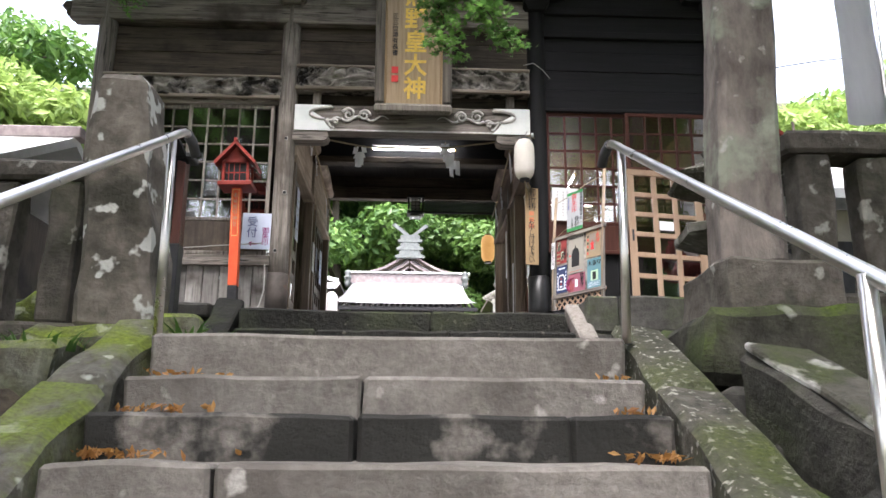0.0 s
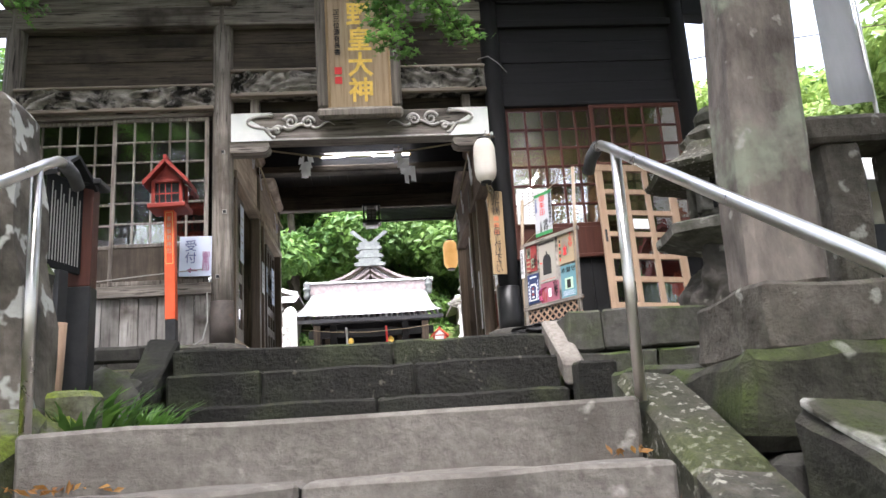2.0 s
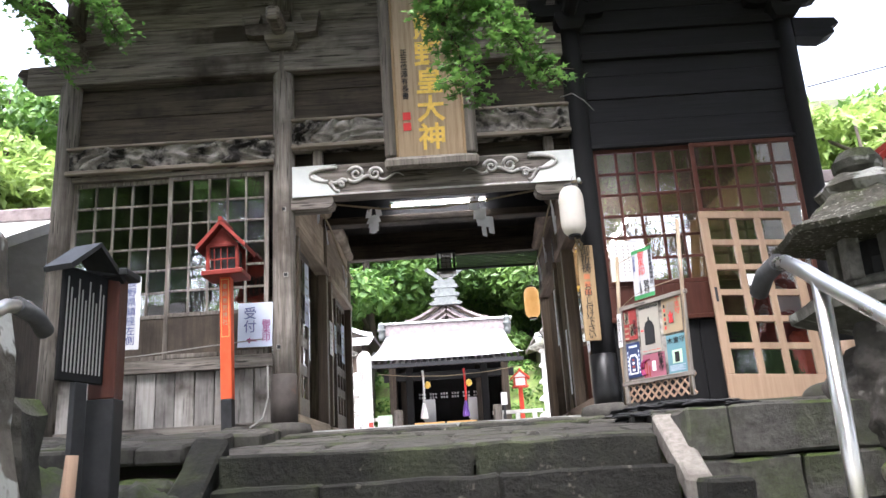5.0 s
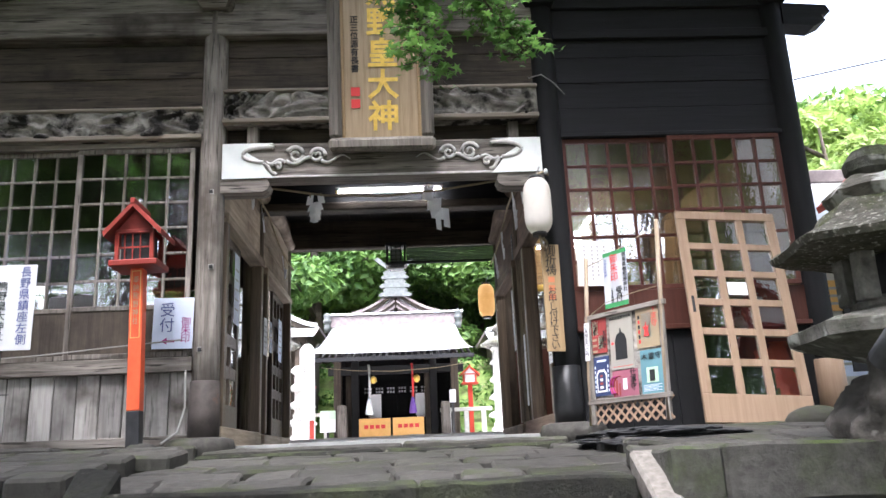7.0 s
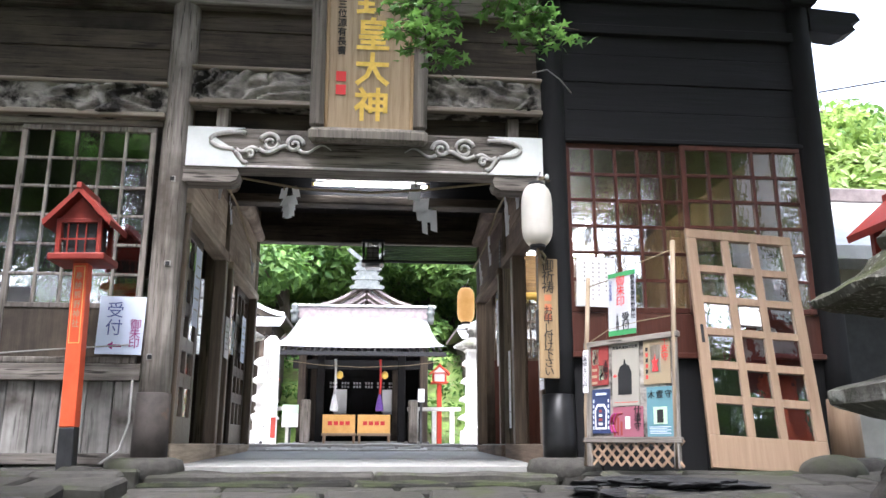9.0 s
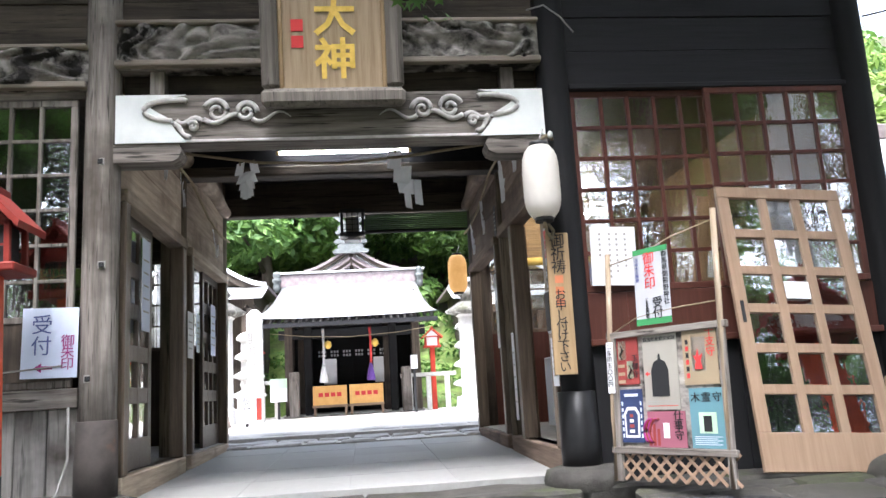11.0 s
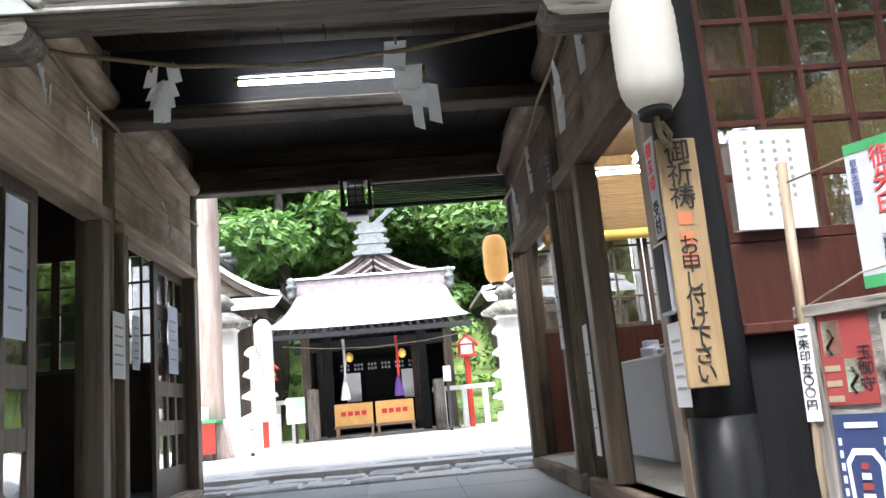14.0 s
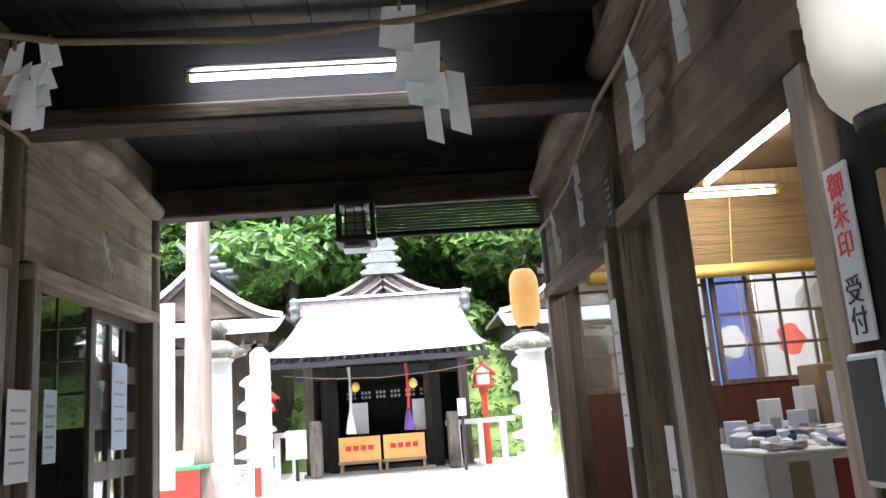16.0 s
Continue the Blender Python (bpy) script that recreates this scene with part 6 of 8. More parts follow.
part("stone", t, "darkmoss", us)
t = rough_box(1.31, 1.55, 3.08, 3.84, 0.0, 0.035, seed=49, amp=0.022, cuts=9, b=0.012)
for v in t.verts:
    v.co.z += 0.012 + 0.50 * (v.co.y - 3.86)
    v.co.x += 0.20 * (3.86 - v.co.y)
part("lichen_crust", t, "lichentop", us, "pale crusted top")
us = thing("upright_stone", (-1.47, 5.3, 0.1), "upright rough mossy stone behind the lichen pillar", "rock")
part("stone", rough_box(-1.72, -1.40, 5.15, 5.45, 0.0, 0.93, seed=44, amp=0.06, cuts=9, b=0.05, taper=0.8), "darkmoss", us)
us = thing("low_stone", (-1.2, 4.75, 0.1), "low squared stone beside the landing", "rock")
part("stone", rough_box(-1.18, -0.98, 4.62, 4.85, 0.0, 0.24, seed=45, amp=0.035, cuts=6, b=0.02), "mossstone", us)
for i, (x, y, z, rx, ry, rz) in enumerate(((-1.75, 7.2, 0.25, 0.28, 0.25, 0.35), (-2.4, 7.3, 0.3, 0.35, 0.3, 0.4), (-3.0, 6.9, 0.2, 0.4, 0.35, 0.35), (-2.3, 6.5, 0.1, 0.25, 0.3, 0.2), (-1.62, 6.85, 0.1, 0.16, 0.2, 0.22))):
    r = thing("fieldstone", (x, y, z), "dark damp stone of the bank below the gate", "rock")
    part("stone", boulder(x, y, z, rx, ry, rz, 20 + i * 1.3, 0.28, -0.9, 4), "wallstone", r, "", True)
us = thing("wooden_stake", (-1.65, 6.0, 0.0), "bare tan wooden stake by the weeds", "stake")
part("stake", rod([(-1.67, 6.0, 0.0), (-1.64, 6.0, 0.4), (-1.62, 6.0, 0.74)], [0.042, 0.036, 0.028], 7), "tan_stake", us)
lw = thing("bank_wall", (-1.7, 4.1, -0.3), "low moss-topped stone edging along the bank", "stone wall", kind="structure")
for k in range(4):
    part("wall_stone", rough_box(-1.30 - 0.62 * (k + 1), -1.31 - 0.62 * k, 3.95, 4.35, -0.5, 0.03, seed=60 + k, amp=0.04, cuts=4, b=0.03), "mossstone", lw)
    part("wall_stone", rough_box(1.25 + 0.62 * k, 1.26 + 0.62 * (k + 1), 3.9, 4.3, -0.7, -0.12, seed=66 + k, amp=0.05, cuts=4, b=0.04), "wallstone", lw)


def kiosk():
    p = thing("roofed_signpost", (-2.0, 7.2, 0.4), "small roofed black signboard on a stout post with black foot", "sign")
    x, y = -1.99, 7.2
    part("post_foot", box(x - 0.085, x + 0.085, y - 0.07, y + 0.07, 0.0, 1.16, 0.006), "black", p, "black painted foot")
    part("post", box(x - 0.08, x + 0.08, y - 0.065, y + 0.065, 1.16, 1.90, 0.006), "redbrown", p, "faded red-brown post")
    turn = Matrix.Translation((-2.04 + 2.0, 6.96 - 7.2, 1.24 - 0.4)) @ pose(0, 0, 0, 0, 0, 74)
    b = part("board", box(-0.18, 0.18, -0.015, 0.015, 0, 0.66, 0.006), "black_z", p, "dark written board", raw=True)
    b.matrix_basis = turn
    for i in range(11):
        part("text_line", box(-0.155 + 0.029 * i, -0.145 + 0.029 * i, -0.018, -0.0155, 0.05, 0.60 - 0.06 * ((i * 7) % 3), 0), "wire", b, "faint white writing", raw=True)
    for s in (-1, 1):
        q = part("roof_slope", prism([(0, 0.15), (0, 0.12), (s * 0.22, -0.06), (s * 0.23, -0.03)], -0.10, 0.10), "black", p, raw=True)
        q.matrix_basis = turn @ pose(0, 0, 0.68)
    part("board_leg", box(-0.05, 0.05, -0.02, 0.02, -0.8, 0.0, 0.004), "black", p, raw=True).matrix_basis = turn
    part("cap", box(x - 0.12, x + 0.14, y - 0.11, y + 0.11, 1.90, 1.95, 0.01), "black", p)
    p.location, p.scale = (-1.72, 6.50, 0.376), (0.865, 0.865, 0.865)


kiosk()


def tuft(name, cx, cy, cz, n, r, h, seed, label):
    rg = random.Random(seed)
    t = bmesh.new()
    for k in range(n):
        a, d = rg.random() * 6.283, r * math.sqrt(rg.random())
        bx, by = cx + d * math.cos(a), cy + d * math.sin(a)
        lean = Vector((math.cos(a), math.sin(a), 0)) * (0.2 + 0.6 * rg.random()) * h
        side = Vector((-math.sin(a), math.cos(a), 0)) * (0.012 + 0.018 * rg.random()) * min(1.5, h / 0.25)
        hh = h * (0.6 + 0.6 * rg.random())
        prev = None
        for j in range(4):
            u = j / 3
            c = Vector((bx, by, cz)) + lean * u * u + Vector((0, 0, hh * (u - 0.35 * u * u)))
            w = side * (1 - u) * (1.3 - 0.3 * u) + side * 0.05
            row = (t.verts.new(c - w), t.verts.new(c + w))
            if prev:
                t.faces.new((prev[0], prev[1], row[1], row[0]))
            prev = row
    g = thing(name, (cx, cy, cz), label, "plant", kind="stuff")
    part("blades", t, "grass", g)


tuft("grass_clump", -1.52, 6.1, 0.08, 90, 0.26, 0.40, 1, "lush bladed weeds beside the dark steps")
tuft("grass_clump", -1.75, 6.6, 0.03, 60, 0.2, 0.3, 2, "lush bladed weeds beside the dark steps")
tuft("grass_clump", -1.5, 4.15, 0.0, 45, 0.22, 0.12, 3, "short weeds on the mossy bank")
tuft("grass_clump", -1.9, 4.2, 0.0, 60, 0.25, 0.14, 4, "short weeds on the mossy bank")
tuft("grass_clump", -2.5, 7.2, 0.03, 60, 0.3, 0.25, 5, "weeds under the signpost")
tuft("grass_clump", -1.4, 6.7, 0.05, 110, 0.2, 0.36, 9, "lush bladed weeds beside the dark steps")
tuft("grass_clump", -0.98, 4.55, 0.08, 26, 0.08, 0.16, 10, "small weeds at the handrail foot")
tuft("grass_clump", 2.6, 6.5, 0.1, 50, 0.3, 0.2, 6, "weeds by the boulder")


def nobori(x, y, z0, h, label):
    p = thing("tall_banner", (x, y, z0), label, "banner")
    part("pole", rod([(x + 0.42, y, z0), (x + 0.42, y, z0 + h)], 0.02, 8), "steel", p)
    t = bmesh.new()
    rows = []
    for j in range(9):
        z = z0 + 2.35 + (h - 2.45) * j / 8
        rows.append([t.verts.new((x + 0.40 * i / 4 + 0.03 * math.sin(j * 0.8), y + 0.04 * math.sin(i * 1.3 + j * 0.9), z)) for i in range(5)])
    for a, c in zip(rows, rows[1:]):
        for i in range(4):
            t.faces.new((a[i], a[i + 1], c[i + 1], c[i])).smooth = True
    bmesh.ops.solidify(t, geom=t.faces[:], thickness=0.004)
    part("cloth", t, "flagcloth", p)


nobori(4.32, 8.0, 0.4, 4.6, "white shrine banner on a pole beyond the balustrade")


# ---- rooms beside the passage ----
bl = thing("bamboo_blind", (2.7, 14.1, 3.1), "brown bamboo roller blind with gold hem in the shop room", "blind")
slat = bpy.data.meshes.new("slat")
b_ = box(-0.95, 0.95, -0.004, 0.004, -0.011, 0.011, 0.002)
b_.to_mesh(slat), b_.free()
for k in range(26):
    attach("slat", slat, "blind", bl).location = (0, 0, 0.07 + 0.024 * k)
part("hem", rod([(1.75, 14.08, 3.12), (3.65, 14.08, 3.12)], 0.05, 10), "goldcloth", bl, "gold rolled hem")
part("pull_cord", rod([(2.9, 14.06, 3.7), (2.84, 14.05, 3.2), (2.86, 14.05, 2.4)], 0.005, 5), "goldcloth", bl)

ct = thing("goods_table", (2.6, 12.6, 1.2), "shop table under a white cloth covered with charms", "table")
part("tabletop", box(2.06, 3.4, 12.2, 13.2, 1.895, 1.92, 0.006), "sheet", ct)
t = box(2.065, 3.38, 12.202, 12.212, 1.22, 1.894, 0)
box(2.055, 2.065, 12.21, 13.18, 1.22, 1.894, 0, t)
part("cloth", t, "sheet", ct, "white table cloth")
for i, (x, mt) in enumerate(((2.17, "poster_sand"), (2.39, "poster_red"), (2.51, "poster_aqua"), (2.73, "poster_sand"), (2.96, "bluepaper"))):
    part("price_tag", box(x, x + 0.10, 12.192, 12.199, 1.5, 1.87, 0), mt, ct)
rg = random.Random(12)
for i in range(170):
    x, y = 2.13 + 1.15 * rg.random(), 12.24 + 0.9 * rg.random()
    w, d, h = 0.02 + 0.03 * rg.random(), 0.03 + 0.03 * rg.random(), 0.008 + 0.05 * rg.random() * (0.3 + 2.2 * (y - 12.2))
    g = thing("charm_packet", (x, y, 1.925), "small paper charm packet on the shop table", "charm", "charms on the table")
    ob = part("packet", box(x - w, x + w, y - d, y + d, 1.925, 1.925 + h, 0.005), rg.choice(["sheet", "sheet", "shide", "sheet", "poster_cream", "bluepaper", "bluepaper", "poster_navy"]), g)
    ob.rotation_euler = (rg.uniform(-0.25, 0.25), rg.uniform(-0.25, 0.25), rg.uniform(-0.7, 0.7))
for x, y, w, h, mt in ((2.24, 12.95, 0.05, 0.13, "bluepaper"), (2.36, 12.85, 0.035, 0.10, "sheet"), (2.47, 12.98, 0.05, 0.24, "sheet"), (2.58, 12.88, 0.04, 0.17, "bluepaper"), (2.68, 12.96, 0.045, 0.30, "sheet"), (2.30, 12.72, 0.05, 0.08, "poster_navy"), (2.62, 12.66, 0.06, 0.07, "sheet")):
    g = thing("goods_box", (x, y, 1.925), "upright paper goods box on the shop table", "box", "boxes on the table")
    bx_ = part("carton", box(x - w, x + w, y - 0.05, y + 0.05, 1.925, 1.925 + h, 0.004), mt, g)
    part("label_strip", box(x - w * 0.6, x + w * 0.6, y - 0.054, y - 0.051, 1.925 + h * 0.3, 1.925 + h * 0.55, 0), "wire", g, "grey printed strip")
cb = thing("display_case", (3.1, 12.9, 1.92), "open wooden display case at the back of the table", "case")
part("body", box(2.75, 3.25, 12.9, 13.15, 1.925, 2.35, 0.008), "pale_x", cb)
part("card", box(2.8, 3.2, 12.885, 12.898, 1.97, 2.3, 0), "sheet", cb)
for (y0, x0, w_, h_, z0, lab) in ((10.16, 1.38, 0.14, 0.62, 2.25, "white vertical seal office sign on the door jamb"),):
    p = local("jamb_sign", lab, "sign")
    w_, h_ = 0.10, 0.42
    part("board", box(0, w_, 0, 0.008, 0, h_, 0.002), "shaded_paper", p)
    letters("御朱印", "redink", p, Matrix.Translation((w_ / 2, -0.002, h_ - 0.015)) @ FACE, 0.070)
    letters("受付", "ink", p, Matrix.Translation((w_ / 2, -0.002, h_ - 0.265)) @ FACE, 0.070)
    put(p, pose(1.428, 10.165, 2.30, 0, 0, -90))
pf = thing("framed_photo", (1.42, 10.15, 1.9), "small white framed dark photograph below the jamb sign", "picture")
part("frame", box(1.405, 1.425, 10.03, 10.165, 1.98, 2.275, 0.006), "shaded_paper", pf)
part("picture", box(1.399, 1.406, 10.042, 10.153, 1.995, 2.26, 0), "ink", pf)
for x, y, z, w, h, mt, lab in ((1.424, 10.10, 1.62, 0.15, 0.33, "sheet", "white printed sheet under the framed photograph"), (-1.43, 12.14, 2.05, 0.22, 0.42, "sheet", "creased paper notices taped to the passage post"), (-1.425, 12.45, 2.12, 0.14, 0.36, "bluepaper", "creased paper notices taped to the passage post"), (-1.50, 10.92, 2.2, 0.22, 0.7, "bluepaper", "pale notice on the sliding door"), (-1.50, 13.6, 2.15, 0.26, 0.55, "bluepaper", "pale notice on the rear sliding door"),
                               (1.43, 11.62, 1.35, 0.1, 0.75, "sheet", "white printed strip on the passage door"), (1.40, 12.14, 2.0, 0.1, 0.7, "sheet", "white printed strip on the passage post"), (1.43, 12.1, 3.06, 0.11, 0.3, "black", "black shrine name tag on the post")):
    n_ = thing("paper_notice", (x, y, z), lab, "notice")
    n_ = part("sheet", box(x - 0.002, x + 0.002, y - w / 2, y + w / 2, z, z + h, 0), mt, n_)
    for k in range(5):
        part("text_mark", box(x - 0.004 if x > 0 else x + 0.002, x - 0.002 if x > 0 else x + 0.004, y - w * 0.35, y + w * 0.3, z + h * (0.2 + 0.14 * k), z + h * (0.2 + 0.14 * k) + 0.012, 0), "wire", n_)

# hanging lantern and rolled blind at the rear opening
hl = thing("hanging_lantern", (0.05, 14.1, 3.45), "small black metal lantern hanging in the rear opening", "lantern")
part("cap", box(-0.10, 0.20, 13.96, 14.24, 3.78, 3.83, 0.012), "black", hl)
for sx in (-1, 1):
    for sy in (-1, 1):
        part("corner_post", box(0.05 + sx * 0.125 - 0.014, 0.05 + sx * 0.125 + 0.014, 14.1 + sy * 0.11 - 0.014, 14.1 + sy * 0.11 + 0.014, 3.52, 3.78, 0.003), "black", hl)
for k in range(3):
    part("lattice_bar", box(-0.02 + 0.065 * k, -0.012 + 0.065 * k, 13.985, 13.992, 3.56, 3.78, 0), "black", hl)
    part("lattice_bar", box(-0.07, 0.17, 13.985, 13.992, 3.58 + 0.06 * k, 3.587 + 0.06 * k, 0), "black", hl)
part("lamp_glass", box(-0.03, 0.13, 14.02, 14.18, 3.57, 3.74, 0), "wire", hl)
part("base", box(-0.10, 0.20, 13.96, 14.24, 3.50, 3.55, 0.012), "black", hl)
part("drip_tray", box(-0.05, 0.15, 14.0, 14.2, 3.455, 3.47, 0.004), "sheet", hl)
rb = thing("rolled_blind", (0.8, 14.3, 3.6), "green rolled reed blind under the rear lintel", "blind")
for k in range(9):
    part("slat", rod([(0.2, 14.2, 3.60 + 0.024 * k), (1.46, 14.2, 3.60 + 0.024 * k)], 0.011, 6), "greenblind", rb)
part("hem", rod([(0.2, 14.2, 3.585), (1.46, 14.2, 3.585)], 0.022, 8), "black", rb)


# ---- the yard ----
def hall():
    p = thing("worship_hall", (-0.2, 25, 1.2), "dark timber worship hall under a pale metal roof", "shrine hall", kind="structure")
    X0, X1, ZE = -2.40, 1.86, 3.32
    cx = (X0 + X1) / 2
    # front roof slope with a slight sag
    t = bmesh.new()
    rows = []
    for j in range(9):
        v = j / 8
        y, z = 22.7 + 3.1 * v, ZE + 0.10 + 1.27 * v - 0.22 * math.sin(math.pi * v)
        left, right = 0.50 * v, 0.32 * v
        rows.append([t.verts.new((X0 + left + (X1 - X0 - left - right) * i / 10, y, z + 0.05 * abs(2 * i / 10 - 1) ** 3 * (1 - v))) for i in range(11)])
    for a, c in zip(rows, rows[1:]):
        for i in range(10):
            t.faces.new((a[i], a[i + 1], c[i + 1], c[i])).smooth = True
    bmesh.ops.solidify(t, geom=t.faces[:], thickness=0.10)
    part("porch_roof", t, "roof", p, "sun-bleached metal roof")
    # black eave and rafters: the shade under the roof as colour
    part("eave_board", box(X0 + 0.02, X1 - 0.02, 22.74, 22.8, ZE - 0.08, ZE + 0.02, 0.005), "black_x", p)
    for k in range(26):
        x = X0 + 0.1 + (X1 - X0 - 0.2) * k / 25
        b_ = box(x - 0.03, x + 0.03, 0, 2.6, -0.08, 0.0, 0.004)
        for v in b_.verts:
            v.co = Vector((v.co.x, 22.78 + v.co.y, ZE - 0.02 + v.co.z + 0.3 * v.co.y))
        part("rafter", b_, "black_y", p)
    part("ridge_box", box(-2.10, 1.77, 25.6, 25.85, 4.54, 4.89, 0.02), "ridge", p)
    part("ridge_cap", box(-2.15, 1.82, 25.54, 25.9, 4.891, 4.94, 0.01), "roof", p)
    for x in (-2.08, 1.66):
        part("ridge_end", lathe([(0.08, 4.42), (0.10, 4.55), (0.075, 4.66), (0.12, 4.70), (0.12, 4.76), (0.07, 4.80), (0.11, 4.86), (0.09, 4.93), (0.03, 4.97)], x, 25.56, 10), "verdigris", p)
    # gable: shingled slopes, thin pale bargeboards and an inner gable
    gx = -0.12
    curve = lambda u: 4.94 + 0.60 * (1 - u) ** 1.5
    for s in (-1, 1):
        up = [(gx + s * (0.05 + 1.20 * k / 14), curve(k / 14)) for k in range(15)]
        part("bargeboard", prism([(x, z + 0.06) for x, z in up] + [(x, z - 0.015) for x, z in up[::-1]], 25.62, 25.80), "ridge", p, "thin weathered bargeboard")
        part("shadow_board", prism([(x, z - 0.016) for x, z in up] + [(x * 0.985 + gx * 0.015, z - 0.10) for x, z in up[::-1]], 25.68, 25.80), "dark_x", p)
        for r_ in range(4):
            q = 0.13 + 0.10 * r_
            lo = [(gx + s * (0.05 + (1.12 - 0.13 * r_) * k / 10), max(4.92, curve(k / 10) - q)) for k in range(11)]
            part("gable_course", prism(lo + [(x, max(4.90, z - 0.085)) for x, z in lo[::-1]], 25.72 + 0.012 * r_, 25.86), "ridge", p)
        inn = [(gx + s * (0.02 + 0.52 * k / 8), 5.30 - 0.34 * (k / 8) ** 0.85) for k in range(9)]
        part("inner_bargeboard", prism(inn + [(x, z - 0.045) for x, z in inn[::-1]], 25.56, 25.66), "ridge", p)
        part("inner_gable_rib", prism([(x, z - 0.046) for x, z in inn] + [(x, z - 0.12) for x, z in inn[::-1]], 25.60, 25.68), "dark_x", p)
        inn2 = [(gx + s * (0.02 + 0.30 * k / 6), 5.14 - 0.19 * (k / 6)) for k in range(7)]
        part("inner_gable_rib", prism(inn2 + [(x, z - 0.05) for x, z in inn2[::-1]], 25.61, 25.67), "ridge", p)
    part("gable_wall", prism([(gx, 5.45), (gx - 0.3, 5.22), (gx - 0.7, 5.0), (gx - 1.1, 4.92), (gx + 1.1, 4.92), (gx + 0.7, 5.0), (gx + 0.3, 5.22)], 25.86, 25.92), "dark_x", p, "dark weathered gable wall")
    for k, (hw, z0, z1) in enumerate(((0.44, 5.40, 5.52), (0.32, 5.52, 5.66), (0.40, 5.66, 5.78), (0.28, 5.78, 5.92), (0.36, 5.92, 6.04), (0.30, 6.04, 6.17))):
        part("gable_crest", prism([(gx - hw, z0 + 0.002), (gx - hw * 1.12, (z0 + z1) / 2), (gx - hw * 0.86, z1), (gx + hw * 0.86, z1), (gx + hw * 1.12, (z0 + z1) / 2), (gx + hw, z0 + 0.002)], 25.54 + 0.012 * (k % 2), 25.74), "verdigris", p, "pale verdigris crest")
    for s in (-1, 1):
        part("forked_finial", prism([(gx - s * 0.16, 6.10), (gx - s * 0.02, 6.10), (gx + s * 0.60, 6.58), (gx + s * 0.50, 6.66)], 25.95 + 0.05 * s, 26.02 + 0.05 * s), "verdigris", p)
        part("finial_stem", box(gx + s * 0.09 - 0.05, gx + s * 0.09 + 0.05, 25.93 + 0.05 * s, 26.03 + 0.05 * s, 5.40, 6.16, 0.01), "verdigris", p)
    for k in range(3):
        part("ridge_billet", rod([(gx - 0.28, 26.5 + 0.8 * k, 5.82), (gx + 0.28, 26.5 + 0.8 * k, 5.82)], 0.09, 10), "verdigris", p)
    t = bmesh.new()
    for s in (-1, 1):
        cols = [[t.verts.new((gx + s * 1.25 * k / 8, y_, curve(k / 8))) for y_ in (25.9, 30.5)] for k in range(9)]
        for a, c in zip(cols, cols[1:]):
            t.faces.new((a[0], c[0], c[1], a[1])).smooth = True
    bmesh.ops.solidify(t, geom=t.faces[:], thickness=0.08)
    part("main_roof", t, "roof", p)
    # timber front
    zf = 1.22
    for x in (-1.75, -1.27, 0.86, 1.45):
        # black posts, beam, soffit and doors paint in the porch shade
        part("post", box(x - 0.1, x + 0.1, 24.9, 25.1, zf, 3.5, 0.01), "black_z" if abs(x) < 1.3 else "dark_z", p)
    part("front_beam", box(-2.0, 1.7, 24.92, 25.08, 3.12, 3.35, 0.01), "black_x", p)
    part("back_wall", box(-1.75, 1.45, 26.6, 26.7, zf, 4.2, 0), "black_z", p)
    part("soffit", box(-1.9, 1.6, 24.9, 27.6, 3.52, 3.58, 0), "black_x", p)
    for xw in (-1.78, 1.46):
        part("side_wall", box(xw - 0.04, xw + 0.04, 25.1, 29.5, zf, 4.3, 0), "dark_z", p)
    for x0_, x1_ in ((-1.55, -1.28), (0.62, 0.90)):
        part("front_panel", box(x0_, x1_, 25.3, 25.36, zf, 3.5, 0.006), "dark_z", p)
    part("floor_slab", box(-1.9, 1.6, 24.9, 29.5, 1.15, 1.26, 0.01), "concrete", p)
    for i in range(6):
        x = -1.15 + 0.33 * i
        part("door_leaf", box(x, x + 0.31, 26.4, 26.45, 1.3, 3.0, 0.004), "black_z", p)
        t = bmesh.new()
        for a in range(3):
            box(x + 0.05 + 0.08 * a, x + 0.10 + 0.08 * a, 26.385, 26.398, 2.72, 2.78, 0, t)
            box(x + 0.05 + 0.08 * a, x + 0.10 + 0.08 * a, 26.385, 26.398, 2.82, 2.88, 0, t)
        part("lit_lattice", t, "sheet", p)
    for x0, x1 in ((-2.9, -1.85), (1.0, 2.4)):
        part("rail", box(x0, x1, 24.6, 24.68, 2.02, 2.12, 0.01), "yardflag", p)
        for k in range(3):
            x = x0 + (x1 - x0) * (k + 0.5) / 3
            part("rail_post", box(x - 0.06, x + 0.06, 24.58, 24.7, 1.2, 2.02, 0.01), "yardflag", p)
    for x in (-1.6, 1.15):
        part("newel", box(x - 0.12, x + 0.12, 24.5, 24.74, 1.2, 2.3, 0.03), "wood_z", p)
    for i, x in enumerate((-0.95, 0.36)):
        part("hung_notice", box(x, x + 0.36, 25.50, 25.52, 2.02, 2.62, 0), "sheet", p, "pale paper notices on the doors")
        part("hung_notice", box(x + 0.03, x + 0.36, 25.47, 25.49, 1.97, 2.3, 0), "sheet", p)
    part("shrine_rope", rod([(-2.0, 23.2, 3.15), (-1.2, 23.2, 3.05), (-0.2, 23.2, 3.0), (0.9, 23.2, 3.05), (1.7, 23.2, 3.15)], 0.008, 6), "rope", p)


